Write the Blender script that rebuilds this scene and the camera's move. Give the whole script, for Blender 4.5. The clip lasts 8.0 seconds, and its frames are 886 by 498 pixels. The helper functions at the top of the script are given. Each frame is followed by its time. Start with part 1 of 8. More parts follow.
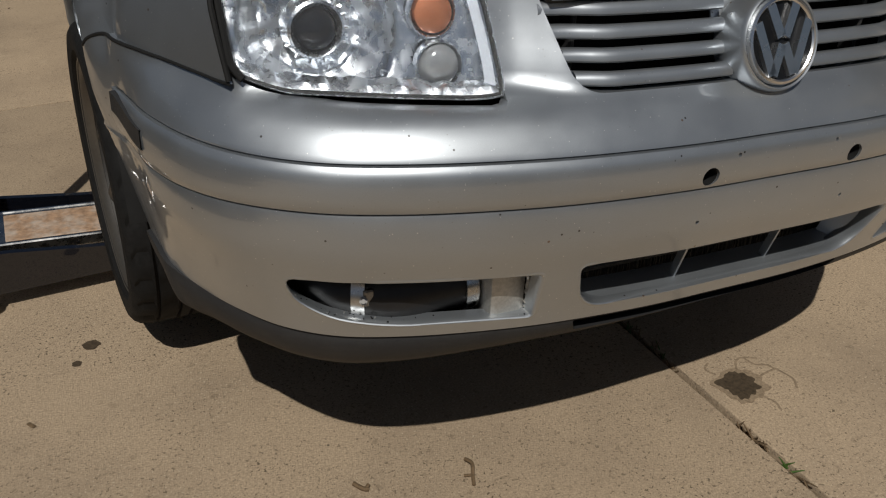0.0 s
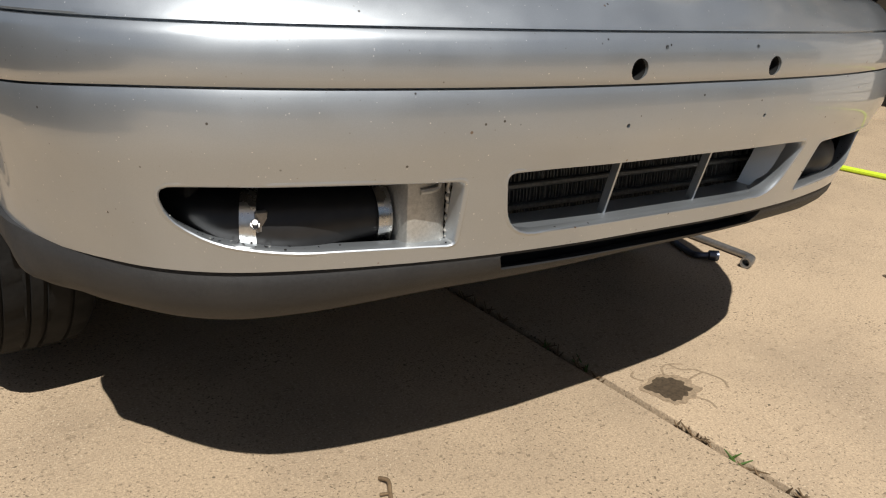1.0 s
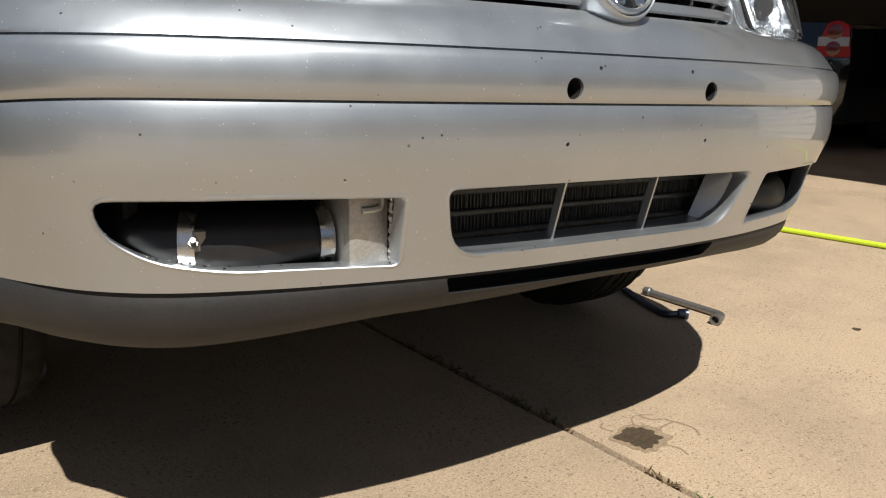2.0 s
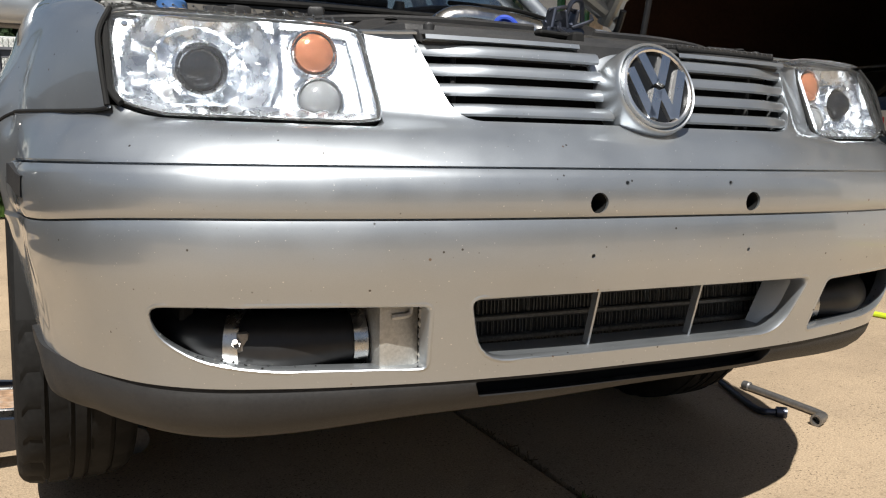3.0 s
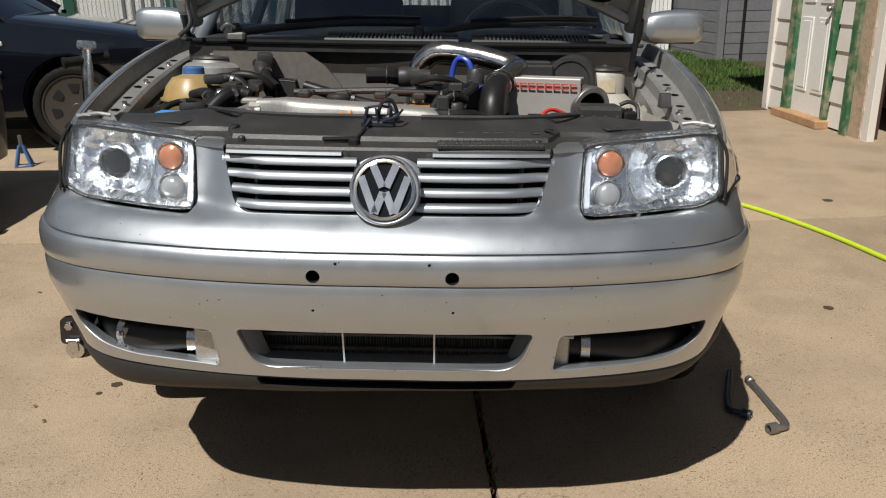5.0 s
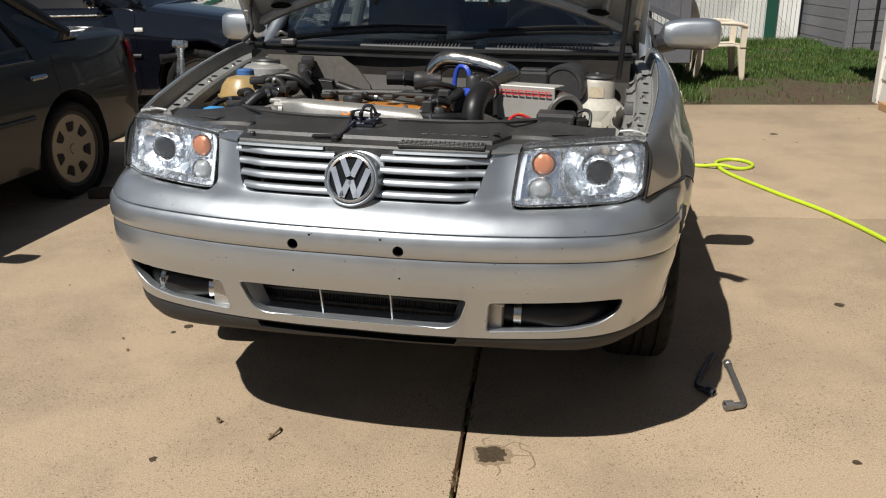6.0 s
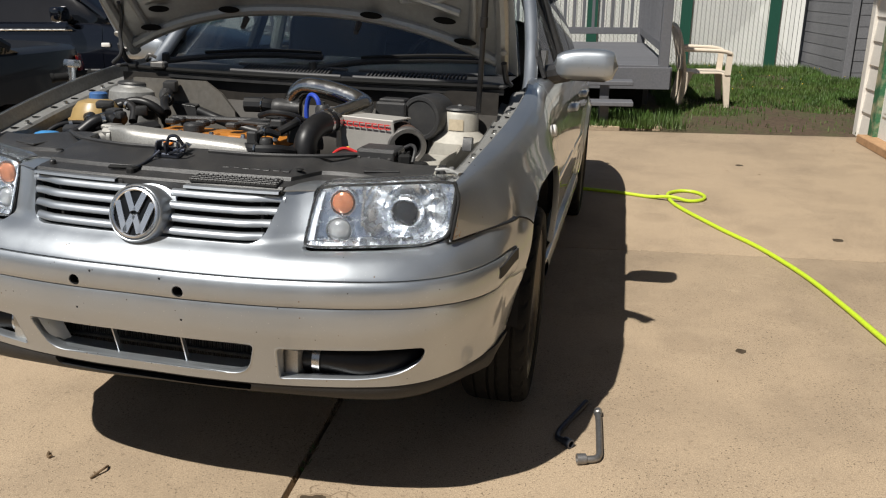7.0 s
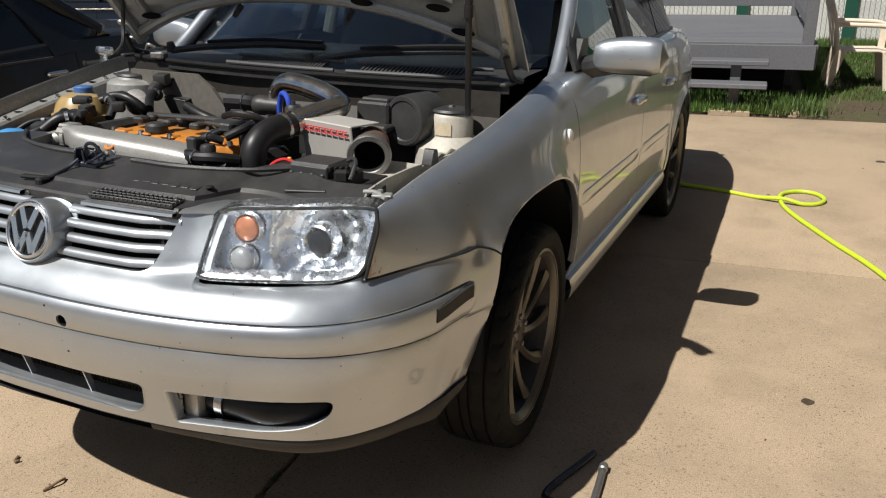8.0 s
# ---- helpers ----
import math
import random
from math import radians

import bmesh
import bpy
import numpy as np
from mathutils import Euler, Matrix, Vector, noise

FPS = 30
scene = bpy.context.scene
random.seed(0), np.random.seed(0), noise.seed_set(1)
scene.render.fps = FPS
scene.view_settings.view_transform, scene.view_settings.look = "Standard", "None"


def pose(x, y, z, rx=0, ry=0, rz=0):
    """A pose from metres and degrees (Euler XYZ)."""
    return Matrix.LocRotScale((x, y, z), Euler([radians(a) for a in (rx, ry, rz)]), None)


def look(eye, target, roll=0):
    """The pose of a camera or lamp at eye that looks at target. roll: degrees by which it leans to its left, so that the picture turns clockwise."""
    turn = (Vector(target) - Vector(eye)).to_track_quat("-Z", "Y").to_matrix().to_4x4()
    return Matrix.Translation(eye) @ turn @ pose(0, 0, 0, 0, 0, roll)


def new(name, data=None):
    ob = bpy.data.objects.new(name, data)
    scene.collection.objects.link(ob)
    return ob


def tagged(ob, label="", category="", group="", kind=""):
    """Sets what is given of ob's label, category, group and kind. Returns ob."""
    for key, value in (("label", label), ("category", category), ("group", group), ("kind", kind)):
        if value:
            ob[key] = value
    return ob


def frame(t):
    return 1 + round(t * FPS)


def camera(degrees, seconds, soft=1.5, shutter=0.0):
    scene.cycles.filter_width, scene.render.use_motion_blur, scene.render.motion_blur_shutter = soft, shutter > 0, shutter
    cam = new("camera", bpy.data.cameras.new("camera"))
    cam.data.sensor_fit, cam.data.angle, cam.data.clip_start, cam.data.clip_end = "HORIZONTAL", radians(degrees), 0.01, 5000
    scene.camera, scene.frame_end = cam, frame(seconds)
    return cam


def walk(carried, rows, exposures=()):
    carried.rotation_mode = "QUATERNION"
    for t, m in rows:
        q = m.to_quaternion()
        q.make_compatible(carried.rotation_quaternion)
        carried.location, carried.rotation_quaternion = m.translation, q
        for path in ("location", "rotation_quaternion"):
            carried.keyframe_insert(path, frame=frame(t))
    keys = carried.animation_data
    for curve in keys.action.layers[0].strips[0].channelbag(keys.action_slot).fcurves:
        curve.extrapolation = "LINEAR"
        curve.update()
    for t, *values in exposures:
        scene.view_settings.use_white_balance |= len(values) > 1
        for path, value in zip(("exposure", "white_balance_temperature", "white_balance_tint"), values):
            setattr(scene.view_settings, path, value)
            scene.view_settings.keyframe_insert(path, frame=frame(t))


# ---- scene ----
from mathutils.bvhtree import BVHTree

cam = camera(58.0, 8.0, 1.15)
PATH = [
    (0, (-0.859, -0.733, 1.187), (-0.145, 0.809, 0.132), 1.6),
    (0.2, (-0.864, -0.775, 1.151), (-0.108, 0.761, 0.118), 1.8),
    (0.5, (-0.877, -0.755, 1.049), (-0.016, 0.766, 0.077), 0.7),
    (0.8, (-0.883, -0.723, 0.916), (0.078, 0.820, 0.080), 1.9),
    (1, (-0.874, -0.709, 0.86), (0.154, 0.841, 0.125), 2.5),
    (1.2, (-0.876, -0.706, 0.809), (0.231, 0.850, 0.214), 4.1),
    (1.5, (-0.867, -0.721, 0.78), (0.244, 0.86, 0.265), 3.1),
    (1.7, (-0.853, -0.743, 0.766), (0.254, 0.843, 0.256), 1.9),
    (2.8, (-0.804, -0.819, 0.793), (0.252, 0.828, 0.381), -0.2),
    (3, (-0.746, -0.865, 0.827), (0.072, 0.93, 0.495), 0.3),
    (3.2, (-0.659, -0.895, 0.915), (0.030, 0.949, 0.563), 0.1),
    (3.5, (-0.531, -0.93, 1.019), (0.076, 0.914, 0.535), -0.3),
    (3.8, (-0.363, -0.962, 1.047), (0.074, 0.906, 0.484), -1.8),
    (4, (-0.24, -1.043, 1.075), (0.075, 0.854, 0.525), -3.4),
    (4.2, (-0.160, -1.115, 1.120), (0.130, 0.772, 0.529), -3.8),
    (5.3, (0.254, -1.534, 1.274), (0.124, 0.352, 0.621), -0.6),
    (5.5, (0.331, -1.595, 1.298), (0.172, 0.282, 0.626), -1.0),
    (5.8, (0.479, -1.696, 1.326), (0.184, 0.169, 0.667), -1.5),
    (6, (0.581, -1.752, 1.355), (0.221, 0.096, 0.68), -1.2),
    (6.5, (0.823, -1.735, 1.374), (0.377, 0.109, 0.74), -0.8),
    (6.8, (1.002, -1.608, 1.339), (0.548, 0.234, 0.706), -1.2),
    (7, (1.091, -1.521, 1.371), (0.672, 0.329, 0.737), -0.1),
    (7.2, (1.17, -1.428, 1.39), (0.752, 0.432, 0.786), 0.1),
    (7.5, (1.301, -1.297, 1.375), (0.706, 0.514, 0.772), -0.7),
    (8, (1.462, -1.042, 1.397), (0.687, 0.665, 0.702), -1.3),
]
EXPOSURES = [(0, -0.82), (0.5, -0.39), (0.75, -0.04), (1.0, 0.26), (1.5, 0.33), (3.0, 0.42), (3.5, 0.01), (4.0, -0.12), (5.5, 0.06), (6.5, 0.14), (7.0, 0.14), (7.5, 0.12), (8.0, 0.26)]
walk(cam, [(t, look(eye, target, roll)) for t, eye, target, roll in PATH], EXPOSURES)

# ---- light ----
world = bpy.data.worlds.new("sky")
scene.world = world
world.use_nodes = True
SUN_TO = Vector((-0.319, -0.626, 1.0)).normalized()
_wn = world.node_tree.nodes
_sky = _wn.new("ShaderNodeTexSky")
_sky.sky_type = "NISHITA"
_sky.sun_disc = False
_sky.sun_elevation = math.asin(SUN_TO.z)
_sky.sun_rotation = math.atan2(SUN_TO.x, SUN_TO.y)
_wl = world.node_tree.links.new
# broken white cloud over the blue, the same all round the sky
_wc, _wm = _wn.new("ShaderNodeTexCoord"), _wn.new("ShaderNodeMapping")
_wm.inputs["Scale"].default_value = (1.0, 1.0, 2.2)
_cn = _wn.new("ShaderNodeTexNoise")
_cn.inputs["Scale"].default_value, _cn.inputs["Detail"].default_value, _cn.inputs["Roughness"].default_value = 2.6, 6.0, 0.58
_cr = _wn.new("ShaderNodeMapRange")
_cr.inputs["From Min"].default_value, _cr.inputs["From Max"].default_value, _cr.inputs["To Max"].default_value = 0.53, 0.72, 0.75
_bw, _cs, _cm = _wn.new("ShaderNodeRGBToBW"), _wn.new("ShaderNodeMath"), _wn.new("ShaderNodeMix")
_cs.operation, _cs.inputs[1].default_value = "MULTIPLY", 2.6
_cm.data_type = "RGBA"
_wl(_wc.outputs["Generated"], _wm.inputs["Vector"])
_wl(_wm.outputs[0], _cn.inputs["Vector"])
_wl(_cn.outputs["Fac"], _cr.inputs["Value"])
_wl(_sky.outputs[0], _bw.inputs[0])
_wl(_bw.outputs[0], _cs.inputs[0])
_wl(_cr.outputs[0], _cm.inputs[0])
_wl(_sky.outputs[0], _cm.inputs[6])
_wl(_cs.outputs[0], _cm.inputs[7])
_wl(_cm.outputs[2], _wn["Background"].inputs[0])
_wn["Background"].inputs[1].default_value = 0.036
sun = new("sun", bpy.data.lights.new("sun", "SUN"))
sun.data.energy = 5.0
sun.data.angle = radians(0.53)
sun.data.color = (1.0, 0.965, 0.90)
sun.matrix_world = look((SUN_TO * 20)[:], (0, 0, 0))

# ---- materials ----
def material(name, color, rough=0.5, metal=0.0, grain=0.0, grain_scale=60.0, stain=0.0, stain_scale=3.0, stain_color=None,
             bump=0.0, bump_scale=120.0, coat=0.0, random_tint=0.0, transmission=0.0, ior=1.45, specular=0.5, rough_var=0.0, spots=None, specks=None):
    """A surface with variation at two scales: fine grain and broad stains, both in object space and metres."""
    mat = bpy.data.materials.new(name)
    mat.use_nodes = True
    nt = mat.node_tree
    n, link = nt.nodes, nt.links.new
    bsdf = n["Principled BSDF"]
    coord = n.new("ShaderNodeTexCoord")
    rgb = n.new("ShaderNodeRGB")
    rgb.outputs[0].default_value = (*color, 1)
    col = rgb.outputs[0]

    def noise_of(scale, detail=4.0, rough_=0.6):
        t = n.new("ShaderNodeTexNoise")
        t.inputs["Scale"].default_value, t.inputs["Detail"].default_value, t.inputs["Roughness"].default_value = scale, detail, rough_
        link(coord.outputs["Object"], t.inputs["Vector"])
        return t.outputs["Fac"]

    def ramp(fac, lo, hi, a=0.0, b=1.0):
        r = n.new("ShaderNodeMapRange")
        r.inputs["From Min"].default_value, r.inputs["From Max"].default_value = lo, hi
        r.inputs["To Min"].default_value, r.inputs["To Max"].default_value = a, b
        link(fac, r.inputs["Value"])
        return r.outputs[0]

    def mix(a, b, fac, mode="MIX"):
        m = n.new("ShaderNodeMix")
        m.data_type, m.blend_type = "RGBA", mode
        for sock, v in ((m.inputs[6], a), (m.inputs[7], b)):
            if isinstance(v, tuple):
                sock.default_value = (*v, 1)
            else:
                link(v, sock)
        if isinstance(fac, float):
            m.inputs[0].default_value = fac
        else:
            link(fac, m.inputs[0])
        return m.outputs[2]

    if grain:
        lo, hi = max(0.0, 1 - grain), 1 + grain
        g = ramp(noise_of(grain_scale, 6.0), 0.3, 0.7, lo, hi)
        comb = n.new("ShaderNodeCombineColor")
        for i in range(3):
            link(g, comb.inputs[i])
        col = mix(col, comb.outputs[0], 1.0, "MULTIPLY")
    if stain:
        sc = stain_color or tuple(c * 0.45 for c in color)
        col = mix(col, sc, ramp(noise_of(stain_scale, 5.0, 0.65), 0.45, 0.75, 0.0, stain))
    if spots:
        for scale, size, amount, scol in spots:
            v = n.new("ShaderNodeTexVoronoi")
            v.inputs["Scale"].default_value = scale
            link(coord.outputs["Object"], v.inputs["Vector"])
            m = ramp(v.outputs["Distance"], size * 0.6, size, amount, 0.0)
            sel = n.new("ShaderNodeSeparateColor")
            link(v.outputs["Color"], sel.inputs[0])
            keep = ramp(sel.outputs[0], 0.55, 0.6, 0.0, 1.0)
            mul = n.new("ShaderNodeMath")
            mul.operation = "MULTIPLY"
            link(m, mul.inputs[0]), link(keep, mul.inputs[1])
            col = mix(col, scol, mul.outputs[0])
    if specks:
        for scale, lo, hi, amount, scol, cluster in specks:
            mul = n.new("ShaderNodeMath")
            mul.operation = "MULTIPLY"
            link(ramp(noise_of(scale, 2.0, 0.5), lo, hi, 0.0, amount), mul.inputs[0])
            link(ramp(noise_of(cluster, 3.0, 0.6), 0.38, 0.62, 0.15, 1.0), mul.inputs[1])
            col = mix(col, scol, mul.outputs[0])
    if random_tint:
        info = n.new("ShaderNodeObjectInfo")
        g = ramp(info.outputs["Random"], 0.0, 1.0, 1 - random_tint, 1 + random_tint)
        comb = n.new("ShaderNodeCombineColor")
        for i in range(3):
            link(g, comb.inputs[i])
        col = mix(col, comb.outputs[0], 1.0, "MULTIPLY")
    link(col, bsdf.inputs["Base Color"])
    bsdf.inputs["Roughness"].default_value = rough
    if rough_var:
        link(ramp(noise_of(stain_scale * 2.3, 5.0), 0.35, 0.7, rough - rough_var, rough + rough_var), bsdf.inputs["Roughness"])
    bsdf.inputs["Metallic"].default_value = metal
    bsdf.inputs["Specular IOR Level"].default_value = specular
    bsdf.inputs["IOR"].default_value = ior
    bsdf.inputs["Transmission Weight"].default_value = transmission
    bsdf.inputs["Coat Weight"].default_value = coat
    bsdf.inputs["Coat Roughness"].default_value = 0.04
    if bump:
        b = n.new("ShaderNodeBump")
        b.inputs["Strength"].default_value = 1.0
        b.inputs["Distance"].default_value = bump
        link(noise_of(bump_scale, 5.0, 0.7), b.inputs["Height"])
        link(b.outputs[0], bsdf.inputs["Normal"])
    return mat


PAINT = material("silver_paint", (0.430, 0.460, 0.492), 0.42, 0.82, grain=0.05, grain_scale=900, stain=0.22, stain_scale=4, stain_color=(0.34, 0.345, 0.335),
                 coat=1.0, rough_var=0.05, spots=[(38, 0.075, 0.9, (0.06, 0.05, 0.04)), (61, 0.07, 0.75, (0.85, 0.85, 0.82)), (120, 0.10, 0.7, (0.88, 0.88, 0.86)), (26, 0.06, 0.8, (0.20, 0.12, 0.06)), (85, 0.09, 0.5, (0.25, 0.24, 0.22))])
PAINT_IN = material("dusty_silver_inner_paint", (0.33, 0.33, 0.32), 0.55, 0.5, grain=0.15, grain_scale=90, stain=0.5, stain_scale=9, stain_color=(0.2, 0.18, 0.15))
HOOD_IN = material("hood_underside_paint", (0.35, 0.355, 0.345), 0.36, 0.45, grain=0.08, grain_scale=60, stain=0.35, stain_scale=6, stain_color=(0.30, 0.28, 0.24))
BLACK_PLASTIC = material("grey_black_plastic", (0.032, 0.032, 0.033), 0.40, grain=0.25, grain_scale=300, stain=0.45, stain_scale=11, stain_color=(0.080, 0.076, 0.070), bump=0.0004, bump_scale=900)
GREY_PLASTIC = material("faded_grey_plastic", (0.075, 0.075, 0.078), 0.55, grain=0.2, grain_scale=200, stain=0.3, stain_scale=12, stain_color=(0.12, 0.11, 0.10))
TRIM_PLASTIC = material("weathered_trim_plastic", (0.021, 0.021, 0.022), 0.62, grain=0.2, grain_scale=200, stain=0.35, stain_scale=5, stain_color=(0.055, 0.052, 0.047), bump=0.0004, bump_scale=700)
# near-black for black parts, and for shade painted into gaps and recesses
DEEP_BLACK = material("black_parts_and_cavity_shade", (0.006, 0.006, 0.006), 0.8, grain=0.3, grain_scale=40)
RUBBER = material("tyre_rubber", (0.011, 0.011, 0.011), 0.75, specular=0.2, grain=0.3, grain_scale=80, stain=0.3, stain_scale=9, stain_color=(0.017, 0.016, 0.014), bump=0.0005, bump_scale=500)
HOSE_RUBBER = material("black_hose_rubber", (0.011, 0.011, 0.012), 0.42, grain=0.25, grain_scale=60, stain=0.15, stain_scale=10, stain_color=(0.06, 0.055, 0.05))
SATIN = material("satin_chrome", (0.86, 0.87, 0.88), 0.30, 1.0, rough_var=0.05)
CHROME = material("chrome", (0.82, 0.83, 0.85), 0.08, 1.0, rough_var=0.03)
STEEL = material("brushed_steel", (0.62, 0.62, 0.61), 0.28, 1.0, grain=0.12, grain_scale=150, stain=0.3, stain_scale=12, rough_var=0.08)
ALLOY = material("cast_alloy", (0.52, 0.51, 0.48), 0.5, 0.75, grain=0.15, grain_scale=220, stain=0.4, stain_scale=9, stain_color=(0.25, 0.23, 0.2), bump=0.0006, bump_scale=350)
RIM = material("wheel_paint", (0.15, 0.14, 0.125), 0.35, 0.7, grain=0.1, grain_scale=120, stain=0.6, stain_scale=14, stain_color=(0.16, 0.13, 0.1))
ORANGE_COVER = material("orange_valve_cover", (0.50, 0.19, 0.03), 0.42, grain=0.2, grain_scale=60, stain=0.4, stain_scale=12, stain_color=(0.2, 0.08, 0.02))
COOLANT = material("yellowed_tank_plastic", (0.36, 0.25, 0.105), 0.35, grain=0.12, grain_scale=40, stain=0.4, stain_scale=8, stain_color=(0.33, 0.2, 0.06))
BLUE_CAP = material("blue_cap_plastic", (0.05, 0.13, 0.32), 0.45, grain=0.15, grain_scale=90)
BLUE_LID = material("light_blue_cap_plastic", (0.06, 0.26, 0.55), 0.4, grain=0.15, grain_scale=90)
BLUE_HOSE = material("blue_silicone_hose", (0.03, 0.07, 0.42), 0.35, grain=0.1, grain_scale=60)
PURPLE = material("purple_connector", (0.10, 0.07, 0.38), 0.4, grain=0.1, grain_scale=60)
RED = material("red_cable", (0.55, 0.03, 0.03), 0.4, grain=0.1, grain_scale=60)
RED_INK = material("red_print", (0.70, 0.06, 0.06), 0.5, grain=0.05, grain_scale=200)
SHIELD = material("brushed_heat_shield", (0.52, 0.50, 0.465), 0.42, 0.3, grain=0.08, grain_scale=300, stain=0.2, stain_scale=10)
PRIMER = material("pale_bay_paint", (0.46, 0.44, 0.39), 0.55, 0.1, grain=0.1, grain_scale=60, stain=0.55, stain_scale=7, stain_color=(0.30, 0.25, 0.18))
PAPER = material("tan_label", (0.50, 0.42, 0.30), 0.7, grain=0.1, grain_scale=90)
AMBER = material("amber_lamp", (0.32, 0.115, 0.055), 0.16, 0.35, grain=0.25, grain_scale=90, coat=0.5)
AMBER_RED = material("red_lamp", (0.12, 0.006, 0.008), 0.2, coat=0.8, grain=0.1, grain_scale=300)
REFLECTOR = material("lamp_reflector", (0.80, 0.83, 0.87), 0.27, 1.0, rough_var=0.08, stain_scale=20, bump=0.0012, bump_scale=32)
LENS_BALL = material("projector_glass", (0.004, 0.005, 0.007), 0.03, 0.0, specular=0.5)
RUST = material("rusty_steel", (0.42, 0.27, 0.17), 0.75, 0.2, grain=0.35, grain_scale=70, stain=0.8, stain_scale=16, stain_color=(0.66, 0.62, 0.56))
LENS_CLEAR = material("weathered_clear_lens", (0.93, 0.95, 0.97), 0.015, transmission=0.986, ior=1.25, specular=0.5)
CLEAR = material("clear_lens", (0.93, 0.95, 0.97), 0.02, transmission=0.99, ior=1.25, specular=0.5)
GLASS = material("tinted_car_glass", (0.80, 0.87, 0.88), 0.0, transmission=1.0, ior=1.55)
SIDE_GLASS = material("smoked_side_glass", (0.45, 0.49, 0.50), 0.0, transmission=1.0, ior=1.45)
BLACK_PAINT = material("black_car_paint", (0.005, 0.006, 0.010), 0.10, 0.1, grain=0.2, grain_scale=300, coat=1.0, stain=0.05, stain_scale=4, stain_color=(0.03, 0.03, 0.03))
GREEN_BLACK = material("dusty_dark_car_paint", (0.007, 0.008, 0.010), 0.42, 0.0, grain=0.2, grain_scale=200, coat=0.35, stain=0.5, stain_scale=3, stain_color=(0.018, 0.018, 0.019), specular=0.3)
DARK_GLASS = material("dark_window", (0.006, 0.007, 0.009), 0.04, coat=0.3, grain=0.2, grain_scale=6)
WHITE_PAINT = material("white_paint", (0.78, 0.77, 0.73), 0.55, grain=0.06, grain_scale=40, stain=0.3, stain_scale=3, stain_color=(0.55, 0.52, 0.45))
SIDING = material("cream_siding", (0.74, 0.70, 0.64), 0.6, grain=0.06, grain_scale=60, stain=0.35, stain_scale=2.5, stain_color=(0.55, 0.5, 0.42), random_tint=0.03)
GREEN_TRIM = material("peeling_green_trim", (0.035, 0.13, 0.06), 0.6, grain=0.25, grain_scale=70, stain=0.95, stain_scale=7, stain_color=(0.50, 0.40, 0.27))
GREY_PAINT = material("grey_deck_paint", (0.122, 0.124, 0.136), 0.6, grain=0.15, grain_scale=50, stain=0.35, stain_scale=4, stain_color=(0.12, 0.12, 0.12), random_tint=0.08)
SHED_GREY = material("grey_shed_boards", (0.17, 0.17, 0.18), 0.7, grain=0.15, grain_scale=50, stain=0.3, stain_scale=2, random_tint=0.06)
SLAT_WHITE = material("white_fence_slat", (0.80, 0.80, 0.76), 0.5, grain=0.06, grain_scale=50, random_tint=0.05)
WIRE = material("galvanised_wire", (0.45, 0.46, 0.46), 0.45, 0.7, grain=0.1, grain_scale=80)
POST_GREEN = material("green_post", (0.015, 0.075, 0.05), 0.5, grain=0.2, grain_scale=60)
CHAIR_PLASTIC = material("cream_chair_plastic", (0.72, 0.62, 0.50), 0.5, grain=0.06, grain_scale=60, stain=0.3, stain_scale=7, stain_color=(0.5, 0.42, 0.32))
HOSE_YELLOW = material("yellow_green_hose", (0.50, 0.66, 0.03), 0.45, grain=0.15, grain_scale=120)
CONCRETE = material("weathered_concrete", (0.415, 0.315, 0.212), 0.85, grain=0.30, grain_scale=210, stain=0.9, stain_scale=1.5, stain_color=(0.265, 0.20, 0.137), bump=0.0022, bump_scale=240, random_tint=0.04,
                    spots=[(9, 0.035, 0.8, (0.06, 0.045, 0.03)), (1.7, 0.22, 0.30, (0.25, 0.185, 0.125))],
                    specks=[(120, 0.625, 0.65, 0.95, (0.11, 0.08, 0.05), 4.0), (260, 0.63, 0.655, 0.9, (0.13, 0.10, 0.065), 7.0), (200, 0.63, 0.66, 0.6, (0.62, 0.52, 0.38), 3.0), (55, 0.63, 0.67, 0.6, (0.19, 0.14, 0.09), 1.5), (14, 0.62, 0.74, 0.35, (0.50, 0.39, 0.27), 0.8), (22, 0.66, 0.76, 0.35, (0.22, 0.16, 0.10), 0.9)])
SOIL = material("bare_soil", (0.080, 0.054, 0.034), 0.95, grain=0.35, grain_scale=25, stain=0.8, stain_scale=1.6, stain_color=(0.055, 0.085, 0.02), bump=0.02, bump_scale=18)
GRASS = material("grass_blades", (0.052, 0.105, 0.016), 0.6, grain=0.5, grain_scale=3.0, stain=0.5, stain_scale=1.1, stain_color=(0.13, 0.14, 0.04))
STAIN = material("dried_oil", (0.06, 0.042, 0.025), 0.7, grain=0.4, grain_scale=160, stain=0.5, stain_scale=40, stain_color=(0.11, 0.08, 0.05))
FAINT_STAIN = material("faint_oil_run", (0.25, 0.185, 0.12), 0.8, grain=0.35, grain_scale=150, stain=0.6, stain_scale=25, stain_color=(0.33, 0.25, 0.165))
LEAF = material("dry_twig", (0.15, 0.10, 0.055), 0.9, grain=0.3, grain_scale=120)
CLOTH = material("dark_upholstery", (0.012, 0.012, 0.013), 0.9, grain=0.2, grain_scale=120)
TRIM_PALE = material("pale_cabin_trim", (0.42, 0.43, 0.41), 0.8, grain=0.1, grain_scale=80)
FIN = material("intercooler_fin", (0.10, 0.10, 0.095), 0.5, 0.6, grain=0.4, grain_scale=220, stain=0.4, stain_scale=20)
TOOL_DARK = material("blued_steel", (0.10, 0.11, 0.14), 0.35, 0.9, grain=0.2, grain_scale=120)
TOOL_GREY = material("grey_steel", (0.28, 0.27, 0.26), 0.45, 0.8, grain=0.2, grain_scale=160, stain=0.4, stain_scale=40)

